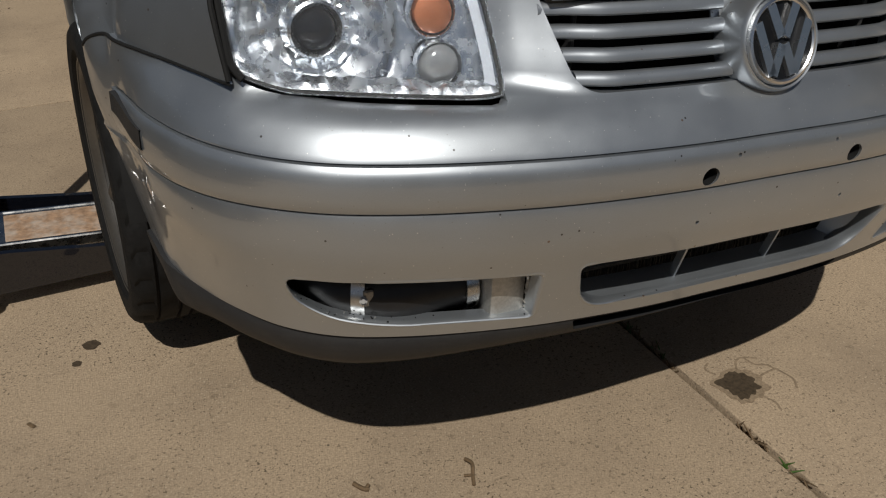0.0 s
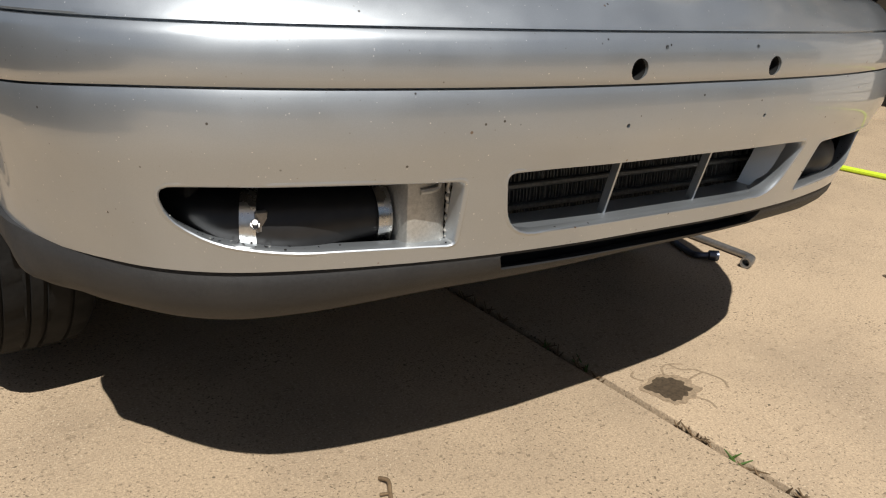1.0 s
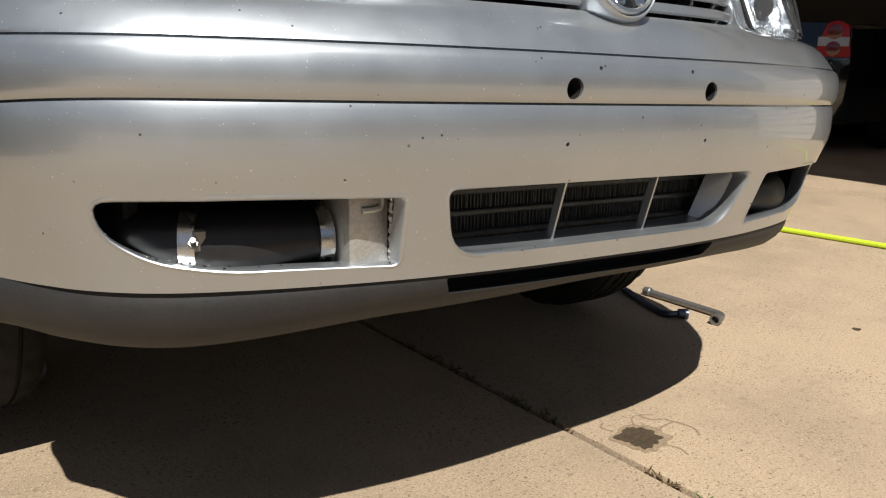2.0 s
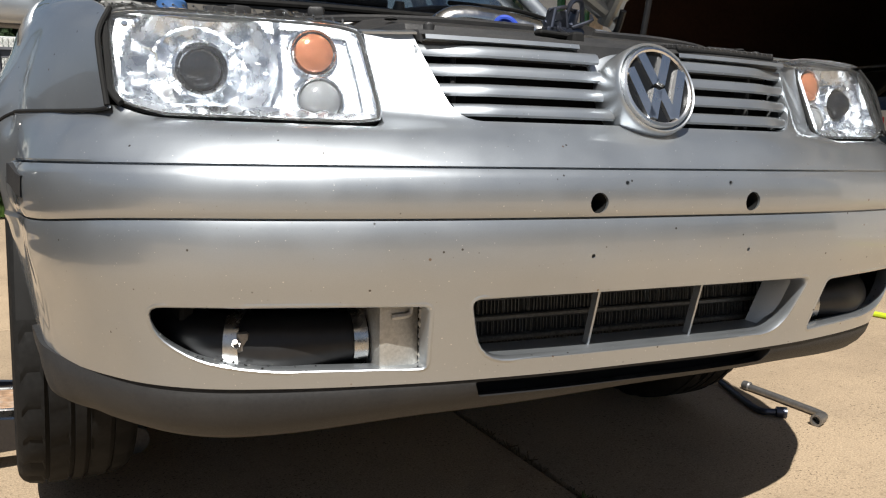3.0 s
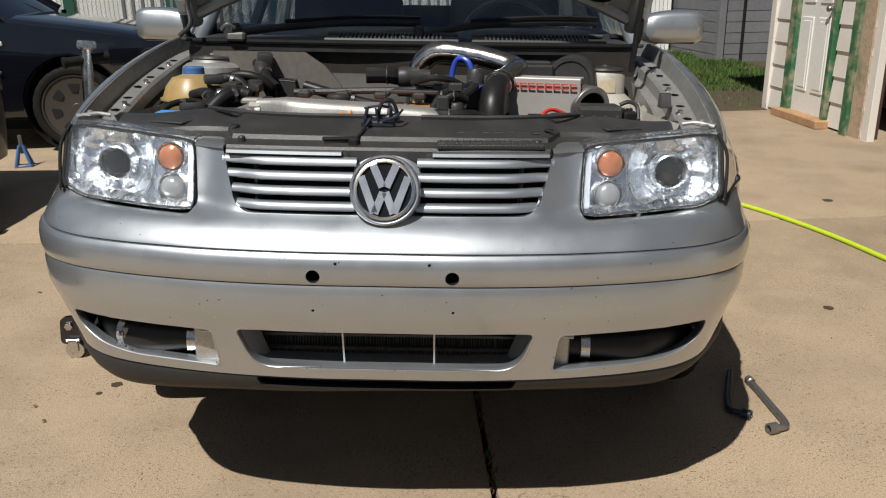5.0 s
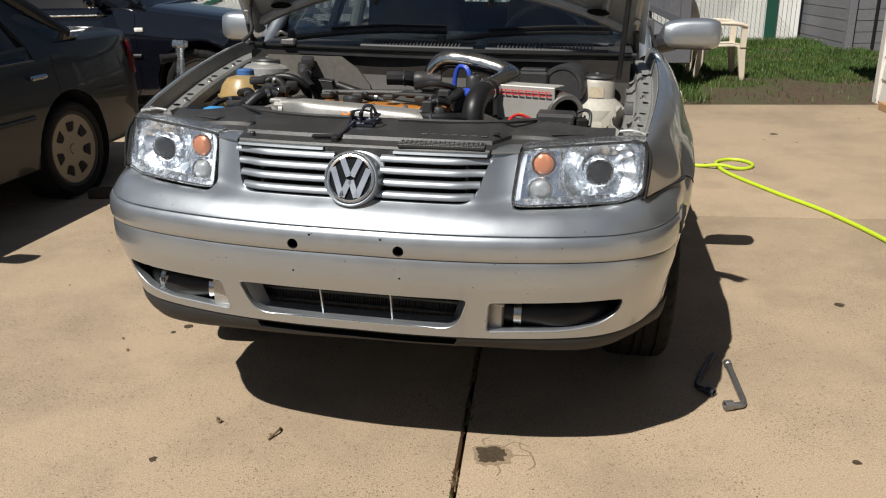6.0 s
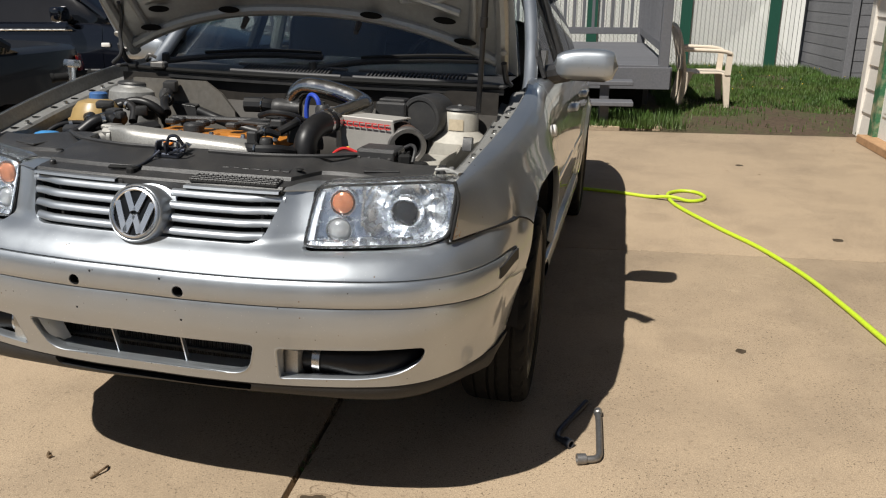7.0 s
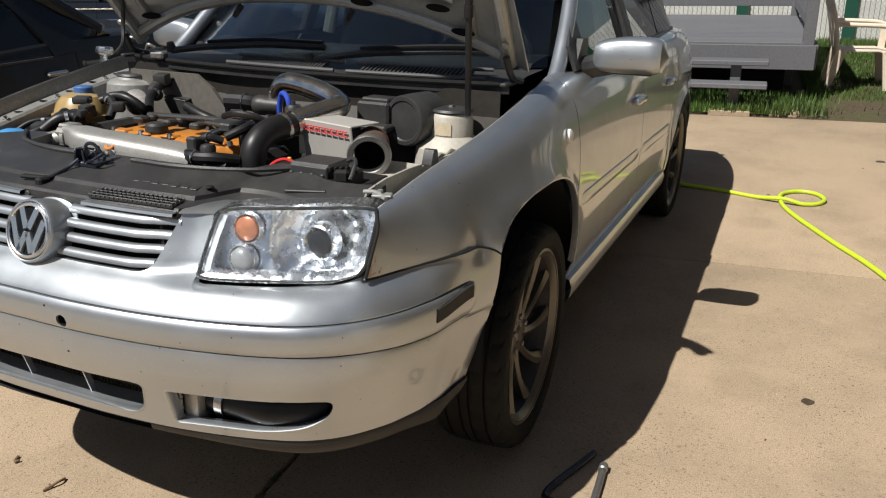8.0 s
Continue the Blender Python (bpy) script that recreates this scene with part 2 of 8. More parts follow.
# ---- mesh helpers ----
def smoothstep(a, b, v):
    k = min(1.0, max(0.0, (v - a) / (b - a)))
    return k * k * (3 - 2 * k)


def lerp_table(table, v):
    """Smooth value of v in a table of (key, value)."""
    if v <= table[0][0]:
        return table[0][1]
    for i in range(len(table) - 1):
        (a, p), (b, q) = table[i], table[i + 1]
        if v <= b:
            m0 = (q - table[i - 1][1]) / (b - table[i - 1][0]) if i else (q - p) / (b - a)
            m1 = (table[i + 2][1] - p) / (table[i + 2][0] - a) if i + 2 < len(table) else (q - p) / (b - a)
            k, h = (v - a) / (b - a), b - a
            return (2 * k**3 - 3 * k**2 + 1) * p + (k**3 - 2 * k**2 + k) * h * m0 + (3 * k**2 - 2 * k**3) * q + (k**3 - k**2) * h * m1
    return table[-1][1]


def spline(points, steps=8, closed=False):
    pts = [Vector(p) for p in points]
    n, out = len(pts), []
    for i in range(n if closed else n - 1):
        p1, p2 = pts[i], pts[(i + 1) % n]
        p0 = pts[i - 1] if closed or i else p1 * 2 - p2
        p3 = pts[(i + 2) % n] if closed or i + 2 < n else p2 * 2 - p1
        for s in range(steps):
            k = s / steps
            out.append(0.5 * (2 * p1 + (p2 - p0) * k + (2 * p0 - 5 * p1 + 4 * p2 - p3) * k**2 + (3 * p1 - p0 - 3 * p2 + p3) * k**3))
    if not closed:
        out.append(pts[-1])
    return out


def merge(*bms):
    out = bms[0]
    for b in bms[1:]:
        me = bpy.data.meshes.new("t")
        b.to_mesh(me)
        out.from_mesh(me)
        bpy.data.meshes.remove(me)
        b.free()
    return out


def moved(bm, m):
    bm.transform(m)
    return bm


def grid(rows, closed_u=False, closed_v=False):
    """A surface through rows of points."""
    bm = bmesh.new()
    vs = [[bm.verts.new(p) for p in r] for r in rows]
    nr, nc = len(vs), len(vs[0])
    for i in range(nr if closed_v else nr - 1):
        for j in range(nc if closed_u else nc - 1):
            bm.faces.new((vs[i][j], vs[i][(j + 1) % nc], vs[(i + 1) % nr][(j + 1) % nc], vs[(i + 1) % nr][j]))
    return bm


def shell(rows, thick, back=None):
    """A closed skin: the rows, and the same pushed back along their normals by thick, or other rows behind them."""
    nr, nc = len(rows), len(rows[0])
    if back is None:
        bm = grid(rows)
        bm.normal_update()
        bm.verts.ensure_lookup_table()
        back = [[bm.verts[i * nc + j].co - bm.verts[i * nc + j].normal * thick for j in range(nc)] for i in range(nr)]
        bm.free()
    bm = bmesh.new()
    a = [[bm.verts.new(p) for p in r] for r in rows]
    b = [[bm.verts.new(p) for p in r] for r in back]
    for i in range(nr - 1):
        for j in range(nc - 1):
            bm.faces.new((a[i][j], a[i][j + 1], a[i + 1][j + 1], a[i + 1][j]))
            bm.faces.new((b[i + 1][j], b[i + 1][j + 1], b[i][j + 1], b[i][j]))
    for i in range(nr - 1):
        bm.faces.new((a[i][0], a[i + 1][0], b[i + 1][0], b[i][0]))
        bm.faces.new((b[i][-1], b[i + 1][-1], a[i + 1][-1], a[i][-1]))
    for j in range(nc - 1):
        bm.faces.new((b[0][j], b[0][j + 1], a[0][j + 1], a[0][j]))
        bm.faces.new((a[-1][j], a[-1][j + 1], b[-1][j + 1], b[-1][j]))
    bmesh.ops.recalc_face_normals(bm, faces=bm.faces)
    return bm


def box(c, s, bevel=0.0, rot=None, segments=1):
    bm = bmesh.new()
    bmesh.ops.create_cube(bm, size=1.0)
    bm.transform(Matrix.Diagonal((*s, 1)))
    if bevel:
        bmesh.ops.bevel(bm, geom=bm.edges[:], offset=bevel, segments=segments, affect="EDGES", profile=0.5)
    if rot:
        bm.transform(pose(0, 0, 0, *rot))
    bm.transform(Matrix.Translation(c))
    return bm


def lathe(profile, c=(0, 0, 0), axis=(0, 0, 1), seg=32):
    """A body of turning: profile of (radius, height) along axis from c."""
    q = Vector((0, 0, 1)).rotation_difference(Vector(axis)).to_matrix().to_4x4()
    rows = [[(r * math.cos(2 * math.pi * k / seg), r * math.sin(2 * math.pi * k / seg), h) for k in range(seg)] for r, h in profile]
    bm = grid(rows, closed_u=True)
    bmesh.ops.remove_doubles(bm, verts=bm.verts, dist=1e-6)
    bmesh.ops.recalc_face_normals(bm, faces=bm.faces)
    bm.transform(Matrix.Translation(c) @ q)
    return bm


def rod(a, b, r, seg=12, r2=None):
    a, b = Vector(a), Vector(b)
    L = (b - a).length
    r2 = r if r2 is None else r2
    return lathe([(0, 0), (r, 0), (r2, L), (0, L)], a, b - a, seg)


def tube(points, r, seg=12, steps=6, closed=False, radii=None):
    """A round tube along a smooth line."""
    pts = spline(points, steps, closed) if steps > 1 else [Vector(p) for p in points]
    n = len(pts)
    rows, up = [], None
    for i, p in enumerate(pts):
        t = (pts[(i + 1) % n] - pts[i - 1]) if closed else (pts[min(i + 1, n - 1)] - pts[max(i - 1, 0)])
        t.normalize()
        if up is None:
            up = t.orthogonal().normalized()
        up = (up - t * up.dot(t)).normalized()
        side = t.cross(up)
        rr = r if radii is None else lerp_table(radii, i / (n - 1))
        rows.append([p + (up * math.cos(2 * math.pi * k / seg) + side * math.sin(2 * math.pi * k / seg)) * rr for k in range(seg)])
    bm = grid(rows, closed_u=True, closed_v=closed)
    if not closed:
        bm.verts.ensure_lookup_table()
        bm.faces.new([bm.verts[k] for k in reversed(range(seg))])
        bm.faces.new([bm.verts[(n - 1) * seg + k] for k in range(seg)])
    bmesh.ops.recalc_face_normals(bm, faces=bm.faces)
    return bm


def rounded(poly, r, n=4):
    """A polygon with its corners rounded; r may be one radius or one a corner."""
    out, m = [], len(poly)
    for i in range(m):
        p, a, b = (Vector(poly[j % m]) for j in (i, i - 1, i + 1))
        rr = r[i] if isinstance(r, (list, tuple)) else r
        da, db = (a - p), (b - p)
        rr = min(rr, da.length * 0.48, db.length * 0.48)
        if rr < 1e-5:
            out.append(p)
            continue
        s, e = p + da.normalized() * rr, p + db.normalized() * rr
        for k in range(n + 1):
            t = k / n
            out.append((1 - t) ** 2 * s + 2 * t * (1 - t) * p + t * t * e)
    return out


def prism(poly, axis, lo, hi, taper=1.0):
    """A polygon of the plane across axis ('x': (y, z), 'y': (x, z), 'z': (x, y)), drawn from lo to hi."""
    place = {"x": lambda a, b, h: (h, a, b), "y": lambda a, b, h: (a, h, b), "z": lambda a, b, h: (a, b, h)}[axis]
    cx, cy = sum(p[0] for p in poly) / len(poly), sum(p[1] for p in poly) / len(poly)
    bm = bmesh.new()
    a = [bm.verts.new(place(p[0], p[1], lo)) for p in poly]
    b = [bm.verts.new(place(cx + (p[0] - cx) * taper, cy + (p[1] - cy) * taper, hi)) for p in poly]
    m = len(poly)
    bm.faces.new(a)
    bm.faces.new(list(reversed(b)))
    for i in range(m):
        bm.faces.new((a[i], b[i], b[(i + 1) % m], a[(i + 1) % m]))
    bmesh.ops.recalc_face_normals(bm, faces=bm.faces)
    return bm


def cut(bm, *cutters):
    """bm less the cutters, one after another; a cut that eats too much is tried again a hair aside."""
    def ob_of(b):
        me = bpy.data.meshes.new("t")
        b.to_mesh(me)
        return new("t", me)
    for c in cutters:
        before = sum(f.calc_area() for f in bm.faces)
        for k in range(8):
            tool = c.copy()
            bmesh.ops.translate(tool, verts=tool.verts, vec=(0.00037 * k, 0.0011 * k, 0.00023 * k * (-1) ** k))
            body, t = ob_of(bm), ob_of(tool)
            tool.free()
            mod = body.modifiers.new("b", "BOOLEAN")
            mod.operation, mod.object, mod.solver = "DIFFERENCE", t, "EXACT"
            mod.use_self = k > 3
            me = bpy.data.meshes.new_from_object(body.evaluated_get(bpy.context.evaluated_depsgraph_get()))
            out = bmesh.new()
            out.from_mesh(me)
            bpy.data.meshes.remove(me)
            for o in (body, t):
                d = o.data
                bpy.data.objects.remove(o)
                bpy.data.meshes.remove(d)
            if sum(f.calc_area() for f in out.faces) > 0.2 * before:
                break
            out.free()
            out = bm.copy()
        bm.free()
        c.free()
        bm = out
    return bm


def mesh_of(name, bm, mat, smooth=True, angle=32):
    me = bpy.data.meshes.new(name)
    bm.to_mesh(me)
    bm.free()
    me.materials.append(mat)
    if smooth:
        me.polygons.foreach_set("use_smooth", [True] * len(me.polygons))
        me.set_sharp_from_angle(angle=radians(angle))
    return me


def part(name, bm, mat, parent=None, label="", smooth=True, angle=32):
    ob = new(name, bm if isinstance(bm, bpy.types.Mesh) else mesh_of(name, bm, mat, smooth, angle))
    ob.parent = parent
    if label:
        ob["label"] = label
    return ob


def thing(name, label, category, m=None, group="", kind=""):
    ob = new(name)
    ob.empty_display_size = 0.1
    if m is not None:
        ob.matrix_world = m
    return tagged(ob, label, category, group, kind)


def solo(name, bm, mat, label, category, group="", kind="", smooth=True, angle=32, m=None):
    ob = part(name, bm, mat, None, "", smooth, angle)
    if m is not None:
        ob.matrix_world = m
    return tagged(ob, label, category, group, kind)


def flip_x(bm):
    bm.transform(Matrix.Diagonal((-1, 1, 1, 1)))
    bmesh.ops.reverse_faces(bm, faces=bm.faces)
    return bm

# ---- ground ----
YARD = pose(0.22, 2.62, 0, 0, 0, 3.6)      # frame of the drive: joints cross here
def yard(x, y, z=0.0):
    return YARD @ Vector((x, y, z))
b = bmesh.new()
bmesh.ops.create_grid(b, x_segments=2, y_segments=2, size=600)
moved(b, pose(0, 0, -0.06))
solo("ground", b, SOIL, "bare brown soil with thin grass", "ground", kind="structure", smooth=False)

# ---- the silver car: x to its left, y to its rear, z up, its nose lifted and its right side raised by a jack ----
CAR_POSE = pose(0, 3.38, 0) @ pose(0, 0, 0, -2.8, 0, 0) @ pose(0, 0, 0, 0, 1.75, 0) @ pose(-0.0175, -3.413, 0)
car = thing("silver_car", "silver four-door sedan, hood open, jacked up on the drive", "car", CAR_POSE)

PLAN = [(0, 0), (0.15, 0.001), (0.3, 0.013), (0.42, 0.033), (0.54, 0.064), (0.64, 0.106), (0.72, 0.172), (0.775, 0.258), (0.809, 0.362), (0.822, 0.470), (0.831, 0.56), (0.838, 0.615), (0.845, 0.66), (0.851, 0.70)]
# how far back the bumper reaches at the wheel arch: height, y
BUMPER_END = [(0.25, 0.49), (0.30, 0.515), (0.39, 0.553), (0.48, 0.580), (0.56, 0.590), (0.66, 0.594), (0.78, 0.596)]
PLAN_LINE = spline([(x, y, 0) for x, y in PLAN], 9)


def plan_y(x):
    return lerp_table(PLAN, abs(x))


# the bumper's section: height, and how far the skin stands back from the plan line
SECTION = [(0.764, 0.112), (0.74, 0.105), (0.72, 0.097), (0.70, 0.089), (0.685, 0.082), (0.672, 0.077), (0.662, 0.073), (0.653, 0.069), (0.646, 0.062), (0.639, 0.0505), (0.631, 0.0395), (0.622, 0.0290), (0.613, 0.0205), (0.604, 0.0135),
           (0.597, 0.0086), (0.592, 0.0055), (0.5895, 0.0045), (0.5888, 0.013), (0.5872, 0.013), (0.5865, 0.000), (0.582, -0.004), (0.575, -0.007), (0.56, -0.009), (0.544, -0.009), (0.528, -0.0075), (0.518, -0.005), (0.5125, -0.002),
           (0.5118, 0.011), (0.5102, 0.011), (0.5095, -0.001), (0.503, -0.003), (0.49, -0.0035), (0.475, -0.003), (0.46, 0.000), (0.445, 0.005), (0.43, 0.011), (0.412, 0.018), (0.39, 0.026), (0.36, 0.037), (0.335, 0.046), (0.318, 0.052), (0.305, 0.056)]


def bumper_rows(section, low_rise=0.014, skin=0.0):
    rows = []
    m = len(PLAN_LINE)
    for z, back in section:
        half = []
        for i, p in enumerate(PLAN_LINE):
            t = (PLAN_LINE[min(i + 1, m - 1)] - PLAN_LINE[max(i - 1, 0)]).normalized()
            n = Vector((t.y, -t.x, 0))
            b = back
            if z > 0.59:
                b *= 1 - 0.25 * smoothstep(0.13, 0.22, p.y) - 0.75 * smoothstep(0.25, 0.60, p.y)
            if z > 0.63:
                b += 0.028 * smoothstep(0.29, 0.40, p.x) * smoothstep(0.63, 0.66, z) * (1 - smoothstep(0.13, 0.20, p.y))
            if z < 0.5:
                b *= 1 - 0.88 * smoothstep(0.2, 0.6, p.y)
            b -= 0.017 * smoothstep(0.52, 0.72, p.y) * smoothstep(0.40, 0.62, z)
            b += 0.011 * math.exp(-(((p.y - 0.615) / 0.045) ** 2)) * smoothstep(0.61, 0.66, z)
            if 0.509 < z < 0.59:
                turn = 0.030 * min(1.0, abs(z - 0.55) / 0.04) ** 2
                b -= back * smoothstep(0.588 - turn, 0.612 - turn, p.y)
            if z < 0.56:
                b += 0.034 * ((0.56 - z) / 0.26) ** 1.3 * smoothstep(0.28, 0.72, p.y)
            end = lerp_table(BUMPER_END, z)
            k = smoothstep(0.30, 0.70, p.y)
            q = p - n * (b + skin)
            y = q.y + (end - 0.7) * k
            zz = z + low_rise * smoothstep(0.34, 0.70, p.y) * (1 - smoothstep(0.31, 0.44, z))
            zz += 0.0135 * math.exp(-(((z - 0.511) / 0.026) ** 2)) * (1 - smoothstep(0.08, 0.36, p.y))
            half.append(Vector((q.x, y, zz)))
        rows.append([Vector((-v.x, v.y, v.z)) for v in reversed(half[1:])] + half)
    return rows


# openings: grille, lamps with fender corners, air intake, two fog lamp holes, plate holes
GRILLE = rounded([(-0.296, 0.648), (0.296, 0.648), (0.345, 0.80), (-0.345, 0.80)], [0.035, 0.035, 0.001, 0.001], 6)
LAMP = rounded([(0.385, 0.6365), (0.60, 0.641), (0.672, 0.648), (0.706, 0.663), (0.74, 0.6575), (0.79, 0.659), (0.95, 0.664), (0.95, 0.85), (0.40, 0.85)], [0.025, 0.05, 0.03, 0.01, 0.02, 0.02, 0.001, 0.001, 0.001], 4)
INTAKE = rounded([(-0.299, 0.423), (0.299, 0.423), (0.270, 0.330), (-0.270, 0.330)], [0.018, 0.018, 0.045, 0.045], 6)
FOG = rounded([(0.348, 0.416), (0.52, 0.419), (0.680, 0.417), (0.667, 0.374), (0.622, 0.343), (0.55, 0.329), (0.340, 0.325)], [0.012, 0.05, 0.026, 0.03, 0.04, 0.05, 0.012], 4)
# where fender and bumper meet along the side: y, z
SEAM = [(0.229, 0.657), (0.27, 0.6555), (0.37, 0.658), (0.45, 0.660), (0.500, 0.6605), (0.532, 0.658), (0.562, 0.646), (0.590, 0.629)]
SIDE_TOP = [(p.x, p.y) for p in spline([(y, z, 0) for y, z in SEAM[2:]], 4)] + [(0.80, 0.55), (0.80, 0.9), (0.37, 0.9)]
mx = lambda poly: [(-p[0], p[1]) for p in reversed(poly)]
disc = lambda x, z, r, n=20: [(x + r * math.cos(2 * math.pi * k / n), z + r * math.sin(2 * math.pi * k / n)) for k in range(n)]


SKIN = BVHTree.FromBMesh(grid(bumper_rows(SECTION)))


def skin_front(x, z):
    """How far back the bumper's skin lies at x, z."""
    hit = SKIN.ray_cast(Vector((x, -1, z)), Vector((0, 1, 0)))[0]
    return hit.y if hit else plan_y(x) + 0.03


def opening_lip(poly, depth):
    """The rounded, turned-in edge of an opening in the bumper."""
    m = len(poly)
    turn = 1 if sum(poly[i][0] * poly[(i + 1) % m][1] - poly[(i + 1) % m][0] * poly[i][1] for i in range(m)) > 0 else -1
    rows = []
    for i in range(m):
        p, t = Vector(poly[i]), Vector(poly[(i + 1) % m]) - Vector(poly[i - 1])
        out = Vector((t.y, -t.x)).normalized() * turn
        row = []
        for o, d in ((0.0050, 0.0008), (0.0026, -0.0007), (0.0004, -0.0012), (-0.0014, 0.0001), (-0.0028, 0.0035), (-0.0034, 0.011), (-0.0034, depth)):
            q = p + out * max(o, 0.0)
            w = p + out * o
            row.append((w.x, skin_front(q.x, q.y) + d, w.y))
        rows.append(row)
    b = grid(rows, closed_v=True)
    bmesh.ops.recalc_face_normals(b, faces=b.faces)
    return b


def make_bumper():
    inner = [(z, sum(SECTION[min(max(i + d, 0), len(SECTION) - 1)][1] for d in (-3, -2, -1, 0, 1, 2, 3)) / 7 + 0.008) for i, (z, _) in enumerate(SECTION)]
    bm = shell(bumper_rows(SECTION), 0, bumper_rows(inner, skin=0.014))
    front = [prism(INTAKE, "y", -0.2, 0.4), prism(FOG, "y", -0.2, 0.5), prism(mx(FOG), "y", -0.2, 0.5), prism(GRILLE, "y", -0.2, 0.5), prism(LAMP, "y", -0.2, 0.9), prism(mx(LAMP), "y", -0.2, 0.9)]
    for s in (-1, 1):
        front.append(prism(disc(s * 0.1325, 0.544, 0.0135), "y", -0.1, 0.1))
        front.append(prism(disc(s * 0.089, 0.570, 0.003, 8), "y", -0.1, 0.1))
        front.append(prism(disc(s * 0.135, 0.474, 0.003, 8), "y", -0.1, 0.1))
        front.append(prism(SIDE_TOP, "x", *((0.55, 1.2) if s > 0 else (-1.2, -0.55))))
    for c in front[6:] + front[:6]:
        bm = cut(bm, c)
    return bm


bumper = part("front_bumper", make_bumper(), PAINT, car, "silver plastic bumper with empty plate holes, stone chips and bare fog lamp openings", angle=28)
part("opening_lip", opening_lip(INTAKE, 0.034), PAINT, bumper)
for poly in (FOG, mx(FOG)):
    part("opening_lip", opening_lip(poly, 0.026), PAINT, bumper)
for s in (-1, 1):
    flange = [[(s * x, plan_y(x) + 0.114 + 0.028 * smoothstep(0.29, 0.40, x) + d, 0.763 + h) for d, h in ((0.0, 0.0), (0.012, 0.004), (0.05, 0.006), (0.10, 0.005))] for x in [0.330 + 0.066 * k / 6 for k in range(7)]]
    part("bumper_flange", shell(flange, 0.003 * s), PAINT, bumper)
# near-black cups behind the plate holes, their colour standing in for shade
for s in (-1, 1):
    part("hole_backing", lathe([(0, 0.02), (0.017, 0.02), (0.017, -0.045)], (s * 0.1325, 0.060, 0.544), (0, 1, 0), 16), DEEP_BLACK, bumper)

for s in (-1, 1):
    part("hole_liner", lathe([(0, 0.030), (0.0133, 0.030), (0.0133, -0.004)], (s * 0.1325, 0.0, 0.544), (0, 1, 0), 20), DEEP_BLACK, bumper)

# thin dark rims where the paint is chipped round the cut fog lamp holes
for s in (-1, 1):
    poly = FOG if s > 0 else mx(FOG)
    low = [(x, skin_front(x, z - 0.004) + 0.002, z + 0.0040) for x, z in poly if z < 0.40]
    rnd_f = random.Random(8)
    for k in range(48 if s < 0 else 12):
        i = rnd_f.randrange(len(low) - 1)
        p, q = Vector(low[i]), Vector(low[i + 1])
        if (q - p).length > 0.2:
            continue
        c = p.lerp(q, rnd_f.random())
        part("paint_flake", box(c + Vector((0, rnd_f.uniform(-0.001, 0.016), rnd_f.uniform(-0.0015, 0.0005))), (rnd_f.uniform(0.001, 0.0032), rnd_f.uniform(0.001, 0.0028), 0.0014), 0.0004, (rnd_f.uniform(-20, 20), 0, rnd_f.uniform(-25, 25))), DEEP_BLACK if k % 4 else PAINT_IN, bumper)
# intake: lower ledge and uprights
for s in (-1, 1):
    x = s * 0.0925 + 0.006
    part("intake_bar", grid([[Vector((x + dx, plan_y(x) + 0.050 + (0.414 - z) * 0.30 + dy, z)) for dx, dy in ((-0.001, 0.014), (-0.0018, 0.0), (0.0018, 0.0), (0.001, 0.014))] for z in (0.332, 0.36, 0.39, 0.426)], closed_u=True), PAINT, bumper)
ledge = []
for k in range(25):
    x = -0.262 + 0.524 * k / 24
    y = plan_y(x) + 0.052
    ledge.append([(x, y - 0.004, 0.3305), (x, y + 0.02, 0.335), (x, y + 0.055, 0.341), (x, y + 0.055, 0.325), (x, y, 0.322)])
part("intake_ledge", grid(ledge, closed_u=True), PAINT, bumper)
for s in (-1, 1):
    rows = [[(s * (0.300 - 0.029 * k), plan_y(0.29) + 0.034 + 0.027 * k, 0.422 - 0.088 * k), (s * (0.276 - 0.026 * k), plan_y(0.29) + 0.085 + 0.015 * k, 0.418 - 0.08 * k)] for k in (0, 0.33, 0.66, 1)]
    part("intake_side", shell(rows, 0.004), PAINT, bumper)

# black lower lip
LIP_SECTION = [(0.316, 0.066), (0.307, 0.060), (0.300, 0.060), (0.290, 0.064), (0.278, 0.074), (0.266, 0.090), (0.258, 0.110), (0.254, 0.135)]


def make_lip():
    rows = bumper_rows(LIP_SECTION)
    for r in rows:
        for v in r:
            drop = smoothstep(0.30, 0.62, abs(v.x)) * (1 - smoothstep(0.30, 0.55, v.y))
            k = min(1.0, max(0.0, (0.330 - v.z) / 0.07))
            v.z += 0.022 * smoothstep(0.26, 0.52, v.y) * k
            v.x += math.copysign(0.009 * smoothstep(0.16, 0.40, v.y), v.x)
            v.z -= (0.020 * drop + 0.016 * smoothstep(-0.15, 0.5, -v.x) - 0.006 * smoothstep(0.3, 0.6, v.x)) * k
    back = bumper_rows([(z + 0.006, b + 0.004) for z, b in LIP_SECTION], skin=0.012)
    for r, q in zip(rows, back):
        for v, w in zip(r, q):
            w.z = v.z + 0.004
    bm = shell(rows, 0, back)
    return cut(bm, prism(rounded([(-0.27, 0.300), (0.27, 0.300), (0.26, 0.276), (-0.26, 0.276)], 0.006, 3), "y", -0.1, 0.4))


lip = part("lower_lip", make_lip(), TRIM_PLASTIC, car, "weathered black plastic lip below the bumper")
part("lip_vent", box((0, 0.125, 0.285), (0.56, 0.02, 0.045), 0.004), DEEP_BLACK, lip)

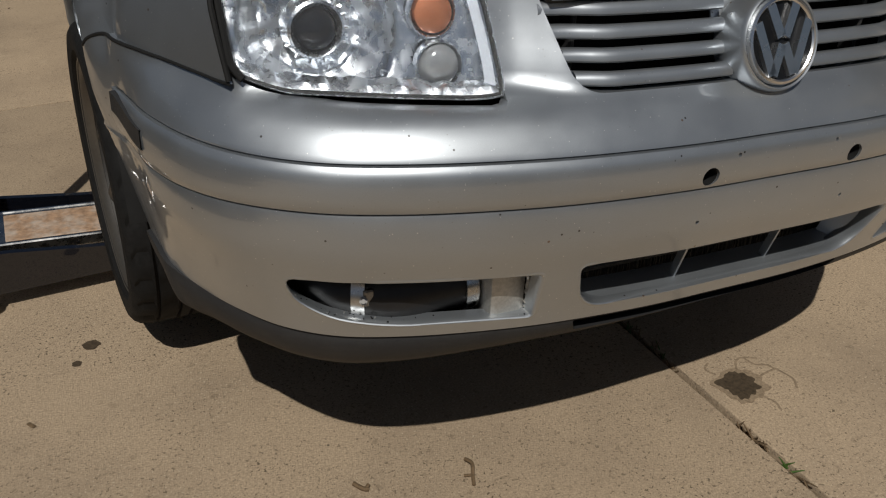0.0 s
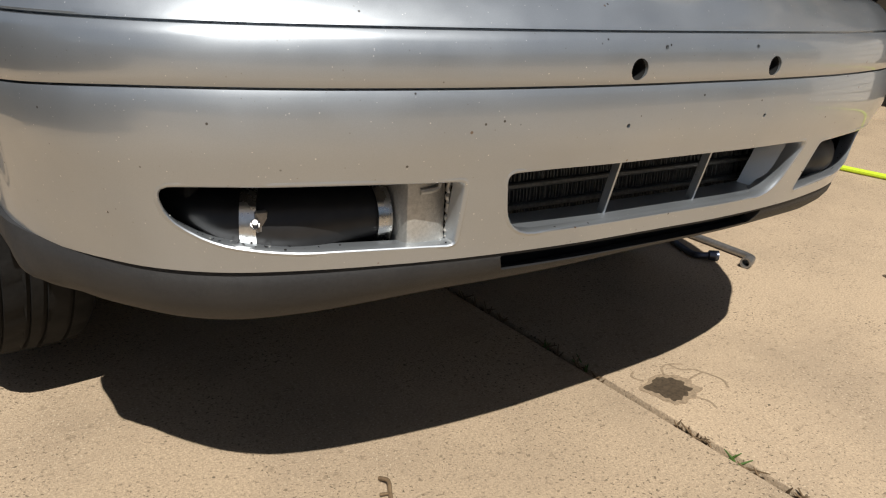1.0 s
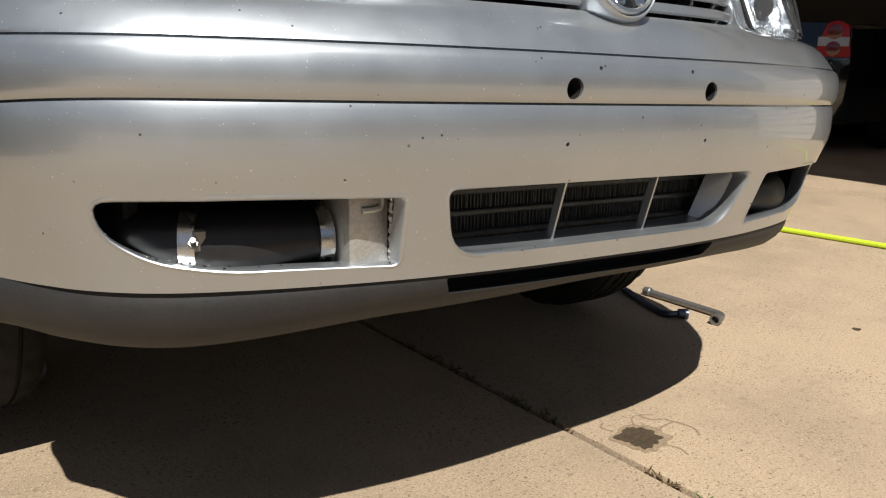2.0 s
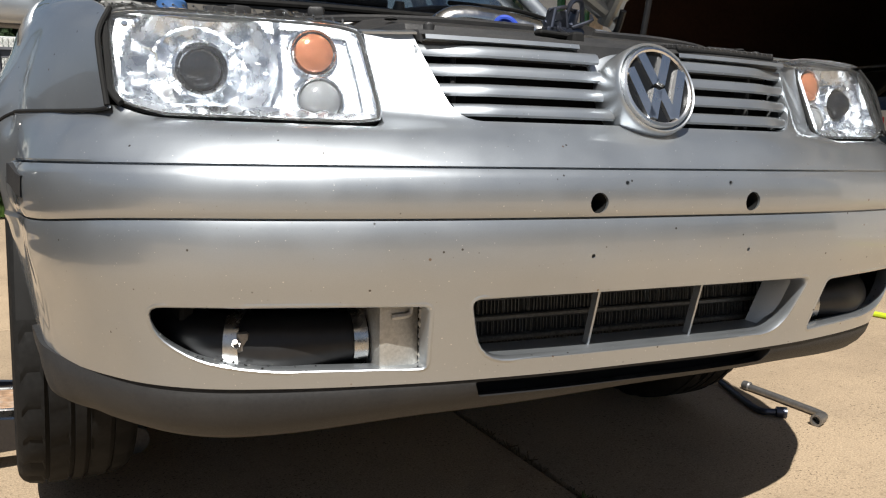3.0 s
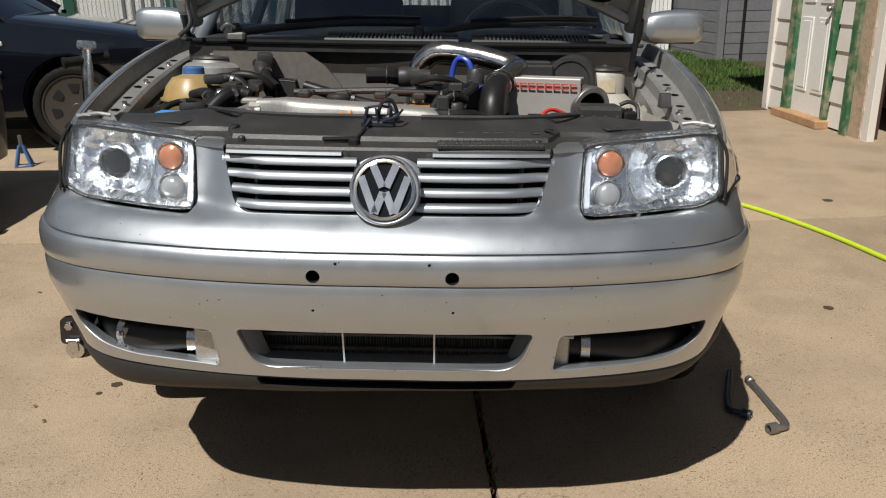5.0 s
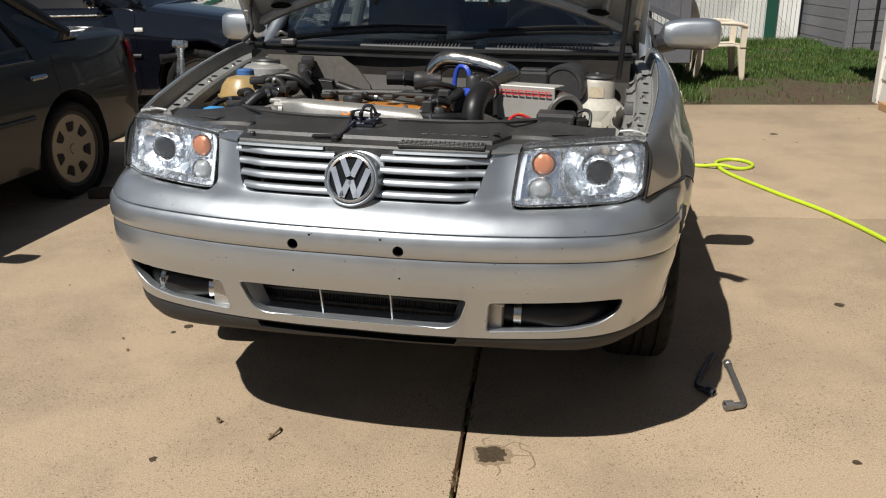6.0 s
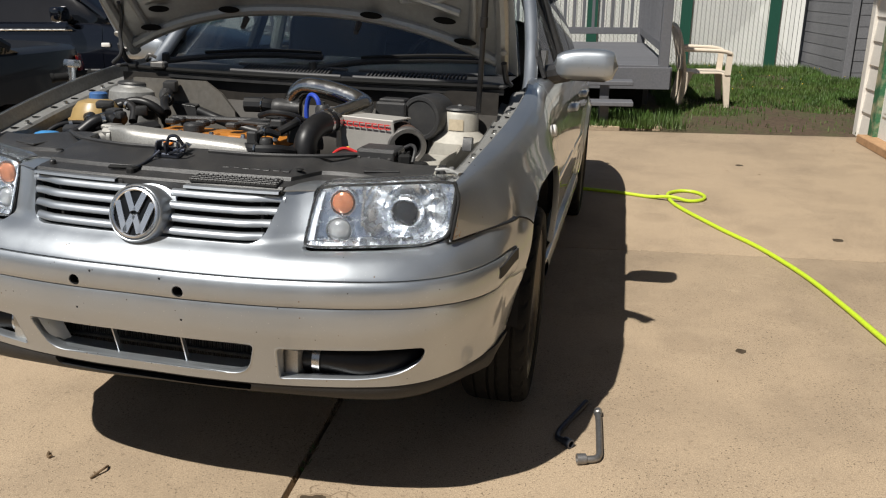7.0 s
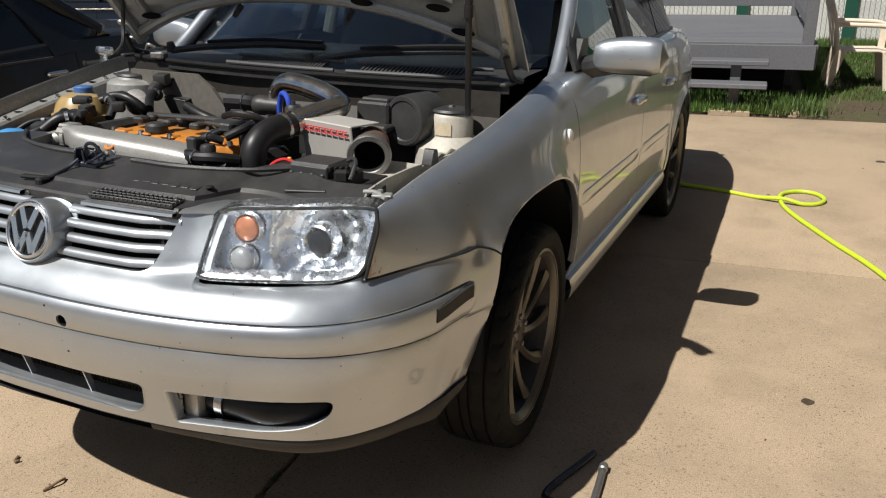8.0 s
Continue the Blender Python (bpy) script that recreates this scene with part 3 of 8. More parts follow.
# ---- body sides ----
TOP_X = [(0.20, 0.692), (0.295, 0.704), (0.43, 0.722), (0.58, 0.741), (0.80, 0.760), (1.10, 0.764), (1.30, 0.750), (1.45, 0.760), (1.8, 0.775), (2.5, 0.782), (3.2, 0.765), (3.8, 0.72), (4.33, 0.62)]
TOP_Z = [(0.20, 0.762), (0.295, 0.788), (0.43, 0.822), (0.58, 0.852), (0.80, 0.893), (1.10, 0.944), (1.30, 0.968), (1.45, 0.968), (1.8, 0.968), (2.5, 0.982), (3.2, 1.005), (3.8, 1.01), (4.33, 0.985)]
WIDE = [(0.20, 0.700), (0.295, 0.738), (0.43, 0.786), (0.58, 0.828), (0.75, 0.858), (0.95, 0.874), (1.2, 0.870), (1.45, 0.868), (3.0, 0.868), (3.45, 0.872), (3.9, 0.848), (4.2, 0.79), (4.36, 0.70)]
ARCH = [(0.592, 0.627), (0.614, 0.662), (0.66, 0.695), (0.76, 0.720), (0.87, 0.730), (0.96, 0.730), (1.06, 0.713), (1.145, 0.675), (1.212, 0.606), (1.255, 0.51), (1.270, 0.40)]
REAR_ARCH = [(3.46 + 0.355 * math.cos(math.pi * k / 14), 0.335 + 0.355 * math.sin(math.pi * k / 14)) for k in range(15)]


ARCH_LINE = spline([(a, b, 0) for a, b in ARCH], 10) + spline([(a, b, 0) for a, b in REAR_ARCH], 4)


def arch_flare(y, z):
    d = min(math.hypot(y - p.x, z - p.y) for p in ARCH_LINE)
    return 0.019 * math.exp(-((d / 0.034) ** 2)) * (smoothstep(0.59, 0.63, z) if y < 0.9 else 1.0)


# the fender swells low down to meet the bumper flush
SWELL = [(0.28, 0.0), (0.36, 0.008), (0.42, 0.0165), (0.48, 0.020), (0.535, 0.006), (0.56, 0.008), (0.60, 0.019), (0.655, 0.014), (0.75, 0.005), (0.88, 0.0)]


def side_section(y, n=26):
    xt, zt, xw = lerp_table(TOP_X, y), lerp_table(TOP_Z, y), lerp_table(WIDE, y)
    zm = 0.60
    p0, p1, p2, p3 = (xt, zt), (xt + 0.75 * (xw - xt), zt - 0.012), (xw, zt - 0.13 * (0.4 + 0.6 * smoothstep(0.2, 0.9, y))), (xw, zm)
    out = []
    for k in range(n):
        t = k / (n - 1)
        if t < 0.55:
            q = t / 0.55
            c = ((1 - q) ** 3, 3 * q * (1 - q) ** 2, 3 * q * q * (1 - q), q**3)
            x, z = sum(a * b[0] for a, b in zip(c, (p0, p1, p2, p3))), sum(a * b[1] for a, b in zip(c, (p0, p1, p2, p3)))
        else:
            q = (t - 0.55) / 0.45
            x, z = xw - 0.045 * q**2.2, zm - 0.36 * q
        x += lerp_table(SWELL, y) * (1 - smoothstep(0.66, 0.80, z)) if y < 0.88 else 0
        out.append((x + (arch_flare(y, z) if z < zt - 0.05 else 0), y, z))
    return out


def side_panel(y0, y1, s, cutters=(), step=0.028, thick=0.004):
    n = max(3, int((y1 - y0) / step))
    rows = [[Vector(p) for p in side_section(y0 + (y1 - y0) * k / n)] for k in range(n + 1)]
    bm = shell(rows, thick)
    if cutters:
        bm = cut(bm, *cutters)
    return flip_x(bm) if s < 0 else bm


FRONT_CUT = [(-0.2, 0.1), (-0.2, 1.0), (0.36, 1.0), (0.327, 0.86), (0.290, 0.79), (0.254, 0.72)] + [(p.x, p.y) for p in spline([(a, b, 0) for a, b in SEAM[:-1]], 4)] + [(p.x, p.y) for p in spline([(a, b, 0) for a, b in ARCH], 6)] + [(1.30, 0.1)]
REAR_CUT = [(3.815, 0.1)] + REAR_ARCH + [(3.105, 0.1)]
for s in (-1, 1):
    fender = part("front_fender", side_panel(0.2, 1.277, s, [prism(FRONT_CUT, "x", 0.3, 1.2)]), PAINT, car, "silver front fender with rust at its front edge" if s > 0 else "silver front fender")
    for name, y0, y1 in (("front_door", 1.283, 2.30), ("rear_door", 2.306, 3.08)):
        door = part(name, side_panel(y0, y1, s, [prism(REAR_CUT, "x", 0.3, 1.2)] if name == "rear_door" else [], 0.05), PAINT, car)
        rows = []
        for k in range(13):
            y = y0 + 0.008 + (y1 - y0 - 0.016) * k / 12
            x = lerp_table(WIDE, y)
            e = 0.1 if k in (0, 12) else 1.0
            rows.append([(s * (x + dx), y, 0.584 - 0.012 * (y - 1.3) + (z - 0.576) * e**0.2) for dx, z in ((-0.005, 0.600), (0.003 * e - 0.004 * (1 - e), 0.597), (0.005 * e - 0.004 * (1 - e), 0.590), (0.005 * e - 0.004 * (1 - e), 0.562), (0.002 * e - 0.004 * (1 - e), 0.555), (-0.005, 0.553))])
        part("door_moulding", grid(rows, closed_u=True), PAINT, door, "silver rub strip along the door")
        y = y1 - 0.14
        part("door_handle", merge(box((s * 0.868, y, 0.80), (0.035, 0.17, 0.03), 0.012, segments=2), box((s * 0.842, y, 0.80), (0.02, 0.11, 0.055), 0.008)), PAINT, door)
    rows = []
    for k in range(66):
        y = 3.086 + 1.274 * k / 65
        low = 0.335 + math.sqrt(max(0.0, 0.355**2 - (y - 3.46) ** 2)) if abs(y - 3.46) < 0.352 else 0.24
        sec = side_section(y, 60)
        top_z = sec[0][2]
        rows.append([(s * lerp_table([(-p[2], p[0]) for p in sec], -z), y, z) for z in [top_z + (low - top_z) * (j / 24) ** 1.5 for j in range(25)]])
    quarter = part("rear_quarter_panel", shell(rows, 0.004 * s), PAINT, car)
    sill = [[(s * x, 1.30 + 1.80 * k / 16, z) for x, z in ((0.80, 0.335), (0.858, 0.325), (0.866, 0.30), (0.86, 0.262), (0.83, 0.235), (0.78, 0.23))] for k in range(17)]
    part("sill", grid(sill), PAINT, car, "silver sill below the doors")
    # side repeater and side marker
    part("side_repeater", lathe([(0, 0.009), (0.012, 0.008), (0.019, 0.004), (0.021, -0.008)], (s * 0.861, 1.155, 0.815), (s, 0, 0.15), 20), CLEAR if s < 0 else WHITE_PAINT, car, "small pale oval side lamp")
    mk = []
    for k in range(9):
        y = 0.348 + 0.138 * k / 8
        zc = 0.554 + 0.016 * k / 8
        x = SKIN.ray_cast(Vector((2, y, zc)), Vector((-1, 0, 0)))[0].x + 0.0006
        mk.append([(s * (x + dx), y, zc + dz) for dx, dz in ((-0.012, 0.016), (0.0012, 0.0145), (0.0022, -0.0145), (-0.012, -0.016))])
    part("side_marker", grid(mk, closed_u=True), TRIM_PLASTIC, bumper, "dark empty side marker recess")
    # wheel wells in near-black, so their shadow is in the colour
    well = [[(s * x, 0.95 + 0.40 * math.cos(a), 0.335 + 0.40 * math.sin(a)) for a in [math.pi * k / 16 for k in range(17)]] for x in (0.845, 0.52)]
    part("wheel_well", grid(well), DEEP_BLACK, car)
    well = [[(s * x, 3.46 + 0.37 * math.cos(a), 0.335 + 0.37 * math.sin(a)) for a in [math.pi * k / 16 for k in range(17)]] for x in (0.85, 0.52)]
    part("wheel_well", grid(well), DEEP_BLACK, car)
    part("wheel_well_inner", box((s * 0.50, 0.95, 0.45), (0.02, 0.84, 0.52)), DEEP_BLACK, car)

# rust at the left fender's lower front corner
def skin_x(y, z):
    return lerp_table([(-p[2], p[0]) for p in side_section(y, 80)], -z)


rnd_r = random.Random(21)
spots = []
for j in range(34):
    z = 0.663 + 0.055 * rnd_r.random() ** 1.9
    y = 0.2335 + (z - 0.657) * 0.40 + 0.030 * rnd_r.random() ** 2.6 * (1.1 - (z - 0.66) / 0.06)
    spots.append((y, z, rnd_r.uniform(0.0012, 0.0044) * (1.2 - (z - 0.66) / 0.09)))
part("rust_patch", merge(*[lathe([(0, 0.0007), (r * 0.7, 0.0006), (r, -0.001)], (skin_x(y, z), y, z), (0.8, -0.6, 0), 7) for y, z, r in spots]), RUST, car, "orange rust on the fender corner")

# rolled lips of the front wheel arches
for s in (-1, 1):
    rim = [(p.x, p.y) for p in spline([(a, b, 0) for a, b in ARCH], 5)]
    lip_rows = [[(s * (skin_x(y, z) - dx), y, z + dz) for dx, dz in ((0.001, 0.003), (0.002, -0.002), (0.008, -0.004), (0.022, 0.001))] for y, z in rim]
    part("arch_lip", grid(lip_rows), PAINT, car)

# dark seam between fender and bumper
def side_skin(y, z):
    """The outermost of fender and bumper at y, z."""
    hit = SKIN.ray_cast(Vector((2, y, z - 0.004)), Vector((-1, 0, 0)))[0]
    return max(skin_x(y, z + 0.004), hit.x if hit else 0.0)


for s in (-1, 1):
    part("seam", tube([(s * (side_skin(p.x, p.y) - 0.0006), p.x, p.y) for p in spline([(y, z, 0) for y, z in SEAM], 5)], 0.0026, 8, 2), DEEP_BLACK, car)
    part("lamp_gap", tube([(s * (skin_x(y, z) - 0.001), y - 0.0015, z) for y, z in ((0.231, 0.660), (0.254, 0.72), (0.271, 0.755), (0.290, 0.789))], 0.0038, 8, 4), DEEP_BLACK, car)

# floor pan, rear end, roof
part("floor_pan", merge(box((0, 2.3, 0.27), (1.5, 3.9, 0.05), 0.02), box((0, 0.6, 0.3), (0.9, 0.9, 0.04), 0.01)), DEEP_BLACK, car)
rear = [[(x, 4.37 - 0.10 * (abs(x) / 0.70) ** 2.5, z) for x in [-0.70 + 1.4 * k / 16 for k in range(17)]] for z in (0.30, 0.45, 0.60, 0.8, 0.98)]
part("rear_bumper", shell(rear, 0.02), PAINT, car)
trunk = [[(lerp_table(TOP_X, y) * (k / 8 - 1), y, lerp_table(TOP_Z, y) + 0.03 * (1 - (k / 8 - 1) ** 2)) for k in range(17)] for y in [3.62 + 0.74 * j / 8 for j in range(9)]]
part("trunk_lid", shell(trunk, -0.01), PAINT, car)
ROOF_Y = [(1.93, 1.405), (2.1, 1.43), (2.5, 1.447), (2.9, 1.435), (3.2, 1.395)]
roof = [[(0.575 * (k / 10 - 1), y, lerp_table(ROOF_Y, y) - 0.028 * abs(k / 10 - 1) ** 3) for k in range(21)] for y in [1.93 + 1.27 * j / 10 for j in range(11)]]
part("roof", shell(roof, -0.012), PAINT, car)


def screen_point(u, v):
    """Windscreen: u across from -1 to 1, v from its foot to its head."""
    x = u * (0.70 - 0.145 * v)
    return Vector((x, (1.155 + 0.27 * abs(u) ** 2.2) * (1 - v) + (1.93 + 0.06 * u * u) * v, (0.962 + 0.012 * u * u) * (1 - v) + (1.405 - 0.028 * abs(u) ** 3) * v + 0.03 * math.sin(math.pi * v)))


ws = part("windscreen", shell([[screen_point(-1 + k / 10, j / 10) for k in range(21)] for j in range(11)], 0.004), GLASS, car)
rw = part("rear_window", shell([[(u * (0.56 + 0.08 * v), 3.2 + 0.45 * v + 0.04 * (1 - u * u) * v, 1.395 - 0.38 * v - 0.028 * abs(u) ** 3 * (1 - v)) for u in [-1 + k / 8 for k in range(17)]] for v in (0, 0.25, 0.5, 0.75, 1.0)], 0.004), GLASS, car)
for s in (-1, 1):
    rail = [(0.745, 1.33, 0.92), (0.738, 1.42, 0.985), (0.712, 1.58, 1.12), (0.667, 1.77, 1.27), (0.60, 1.96, 1.388), (0.595, 2.3, 1.42), (0.60, 2.8, 1.418), (0.585, 3.1, 1.385), (0.645, 3.4, 1.21), (0.70, 3.66, 1.03)]
    part("roof_pillar", tube([(s * x, y, z) for x, y, z in rail], 0.026, 14, 6), PAINT, car, "silver windscreen pillar and roof rail")
    part("door_pillar", box((s * 0.70, 2.31, 1.19), (0.04, 0.075, 0.47), 0.01, (0, s * -22, 0)), BLACK_PLASTIC, car)
    for y0, y1 in ((1.47, 2.27), (2.34, 3.02), (3.05, 3.45)):
        def edge(y, v):
            top_z = lerp_table([(1.40, 1.0), (1.55, 1.115), (1.75, 1.255), (1.95, 1.372), (2.3, 1.405), (2.8, 1.403), (3.1, 1.37), (3.4, 1.20), (3.66, 1.03)], y)
            bot = lerp_table(TOP_Z, y) - 0.005
            z = bot + (max(top_z, bot + 0.01) - bot) * v
            xt = 0.775 - 0.40 * (z - 0.97)
            return Vector((s * xt, y, z))
        if s > 0 and y0 < 1.5:
            y0 = 1.62
            rows = [[edge(1.45 + 0.17 * k / 4, j / 5) for j in range(6)] for k in range(5)]
            part("quarter_light_trim", shell(rows, 0.012), BLACK_PLASTIC, car)
        rows = [[edge(y0 + (y1 - y0) * k / 6, j / 5) for j in range(6)] for k in range(7)]
        g = part("side_window", shell(rows, 0.004), SIDE_GLASS, car)
    belt = [[(s * (lerp_table(TOP_X, y) + dx), y, lerp_table(TOP_Z, y) + dz) for dx, dz in ((-0.006, -0.004), (0.008, -0.006), (0.008, 0.010), (-0.006, 0.012))] for y in [1.45 + 2.2 * k / 12 for k in range(13)]]
    part("belt_strip", grid(belt, closed_u=True), BLACK_PLASTIC, car)
    # door mirror
    rows = []
    for k in range(15):
        a = k / 14
        x = 0.800 + 0.245 * a
        w = (1 - abs(2 * a - 1) ** 7) ** 0.5 if 0 < a < 1 else 0.02
        h, d = 0.058 * w * (0.86 + 0.16 * smoothstep(0, 0.5, a)), 0.062 * w
        zc = (1.006 if s > 0 else 0.990) + 0.008 * math.sin(a * 2.4)
        rows.append([(s * x, 1.60 + 0.015 * a + d * math.copysign(abs(math.cos(b)) ** 0.7, math.cos(b)) - 0.01, zc + h * math.copysign(abs(math.sin(b)) ** 0.45, math.sin(b))) for b in [2 * math.pi * j / 20 for j in range(20)]])
    mirror = part("door_mirror", grid(rows, closed_u=True), PAINT, car, "silver door mirror housing on a black foot")
    part("mirror_glass", box((s * 0.93, 1.652, 1.016 if s > 0 else 1.0), (0.145, 0.006, 0.085), 0.003), CHROME, mirror)
    part("mirror_skirt", box((s * 0.93, 1.60, 0.962 if s > 0 else 0.946), (0.15, 0.075, 0.018), 0.008, segments=2), BLACK_PLASTIC, mirror)
    part("mirror_foot", merge(tube([(s * 0.765, 1.545, 0.965), (s * 0.80, 1.57, 0.972), (s * 0.86, 1.595, 0.985)], 0.038, 10, 5), prism([(1.46, 0.955), (1.62, 0.955), (1.62, 1.06), (1.55, 1.06)], "x", s * 0.752 if s > 0 else s * 0.777, s * 0.777 if s > 0 else s * 0.752)), BLACK_PLASTIC, mirror)

# ---- open hood, hinged at the windscreen ----
HD, HN = Vector((0, -0.665, 0.747)), Vector((0, 0.747, 0.665))


def hood_point(x, u, w=0.0):
    crown = 0.055 * (1 - (x / 0.72) ** 2) + 0.02 * math.sin(math.pi * min(1, max(0, u)))
    return Vector((x, 1.155, 0.985)) + HD * u + HN * (w + crown)


def hood_edge(x):
    return 0.165 * (1 - (abs(x) / 0.72) ** 2.4)


def hood_width(u):
    return 0.725 - 0.05 * u**2 - 0.03 * smoothstep(0.85, 1.0, u)


hood_rows = []
for j in range(25):
    v = j / 24
    r = []
    for k in range(41):
        a = -1 + k / 20
        x0 = a * 0.72
        u = hood_edge(x0) + (1.0 - 0.06 * abs(a) ** 3 - hood_edge(x0)) * v
        r.append(hood_point(a * hood_width(u), u))
    hood_rows.append(r)
hood = part("hood", shell(hood_rows, 0.006), PAINT, car, "raised silver hood with a stamped pale underside")
part("hood_liner", shell([[p - HN * (0.010 + 0.004 * math.sin(j * 0.5)) for p in r[1:-1]] for j, r in enumerate(hood_rows[1:-1])], 0.002), HOOD_IN, hood, "pale stamped inner panel with slots")
# stamped ribs of the underside
def hood_rib(points, r, name="hood_rib", mat=HOOD_IN):
    part(name, tube([hood_point(x, u, -0.014) for x, u in points], r, 10, 6), mat, hood)


hood_rib([(x, hood_edge(x) + 0.035) for x in [-0.66 + 1.32 * k / 14 for k in range(15)]], 0.020)
hood_rib([(x, hood_edge(x) * 0.9 + 0.17) for x in [-0.55 + 1.10 * k / 12 for k in range(13)]], 0.016)
for s in (-1, 1):
    hood_rib([(s * 0.675, 0.03), (s * 0.685, 0.3), (s * 0.672, 0.6), (s * 0.64, 0.9)], 0.022)
    hood_rib([(s * 0.58, 0.10), (s * 0.60, 0.35), (s * 0.575, 0.6), (s * 0.5, 0.82)], 0.014)
    hood_rib([(s * 0.36, 0.26), (s * 0.52, 0.30), (s * 0.54, 0.44), (s * 0.42, 0.52), (s * 0.3, 0.42), (s * 0.36, 0.26)], 0.011)
    # slots are thin near-black plates, the dark of the opening painted on
    for x, u in ((0.25, hood_edge(0.25) + 0.06), (0.56, hood_edge(0.56) + 0.07), (0.50, 0.22)):
        ring = [hood_point(s * x + 0.038 * math.cos(a) , u + 0.014 * math.sin(a), -0.034) for a in [2 * math.pi * k / 18 for k in range(18)]]
        b = bmesh.new()
        b.faces.new([b.verts.new(p) for p in ring])
        bmesh.ops.solidify(b, geom=b.faces[:], thickness=0.003)
        part("hood_slot", b, DEEP_BLACK, hood)
    part("hood_bump_stop", lathe([(0, 0), (0.011, 0), (0.008, 0.045), (0, 0.045)], hood_point(s * 0.20, hood_edge(0.2) + 0.015, -0.03), -HN, 12), BLACK_PLASTIC, hood)
    plate = part("hinge_plate", box((s * 0.69, 1.108, 1.085), (0.035, 0.028, 0.17), 0.008, (40, 0, 0)), HOOD_IN, hood, "pale hinge bracket with bolts")
    for u in (0.06, 0.13):
        part("bolt", lathe([(0, 0), (0.010, 0), (0.010, 0.008), (0, 0.008)], hood_point(s * 0.69, u, -0.036), -HN, 8), ALLOY, plate)
part("wiring_loom", tube([(-0.695, 1.02, 0.965), (-0.66, 1.02, 1.0), (-0.672, 1.04, 1.06), (-0.655, 1.03, 1.13), (-0.63, 0.98, 1.17)], 0.007, 8), BLACK_PLASTIC, hood)
part("gas_strut", merge(rod((0.64, 0.916, 0.885), (0.652, 0.868, 1.16), 0.0085, 12), rod((0.652, 0.868, 1.16), (0.658, 0.845, 1.32), 0.010, 12), lathe([(0, 0), (0.012, 0), (0.012, 0.03), (0, 0.03)], (0.6518, 0.869, 1.14), (0.012, -0.048, 0.275), 12)), HOSE_RUBBER, car, "black gas strut holding the hood")

# ---- headlamps ----


def lamp_point(u, v, back=0.0):
    """u from the inner to the outer edge, v from the lower to the upper."""
    a, b = Vector((0.387, 0.108, 0.641)), Vector((0.398, 0.178, 0.773))
    c, d = Vector((0.707, 0.297, 0.789)), Vector((0.703, 0.227, 0.650))
    du, dv = 2 * u - 1, 2 * v - 1
    u, v = 0.5 + 0.5 * du * (1 - 0.035 * dv**8), 0.5 + 0.5 * dv * (1 - 0.085 * du**8)
    p = (a * (1 - u) + d * u) * (1 - v) + (b * (1 - u) + c * u) * v
    bulge = 0.018 * math.sin(math.pi * u) * (0.4 + 0.6 * math.sin(math.pi * v))
    corner = max(0.0, u - 0.82) / 0.18 * max(0.0, 0.22 - v) / 0.22
    return p + Vector((0, -bulge - 0.006 + back, 0)) + Vector((-0.008, 0, 0.010)) * corner


PROJ, BLINK, SIDE = Vector((0.594, 0.250, 0.712)), Vector((0.456, 0.190, 0.736)), Vector((0.452, 0.172, 0.673))


def reflector_depth(p):
    """How far the reflector lies behind the lens: a fluted bowl round the projector, a flat panel with two small cups beside it."""
    d, d2, d3 = (p - PROJ).xz.length, (p - BLINK).xz.length, (p - SIDE).xz.length
    a = math.atan2(p.z - PROJ.z, p.x - PROJ.x)
    panel = 0.198 + 0.25 * (p.x - 0.45) + 0.28 * (p.z - 0.70)
    for q in (d2, d3):
        if q < 0.030:
            panel += 0.016
    k = min(1.0, d / 0.098)
    flute = 0.0030 * abs(math.sin(a * 6 + 0.4)) * smoothstep(0.40, 0.62, k) * (1 - smoothstep(0.90, 1.0, k))
    ring = 0.0035 * smoothstep(0.60, 0.64, k) * (1 - smoothstep(0.96, 1.0, k))
    bowl = 0.245 + 0.30 * (p.x - 0.59) + 0.34 * (p.z - 0.71) + 0.050 * (1 - k * k) + flute + ring + 0.003 * noise.noise((p.x * 26, p.z * 30, 1.0))
    y = panel + (bowl - panel) * smoothstep(0.492, 0.500, p.x)
    return max(0.012, y - p.y)


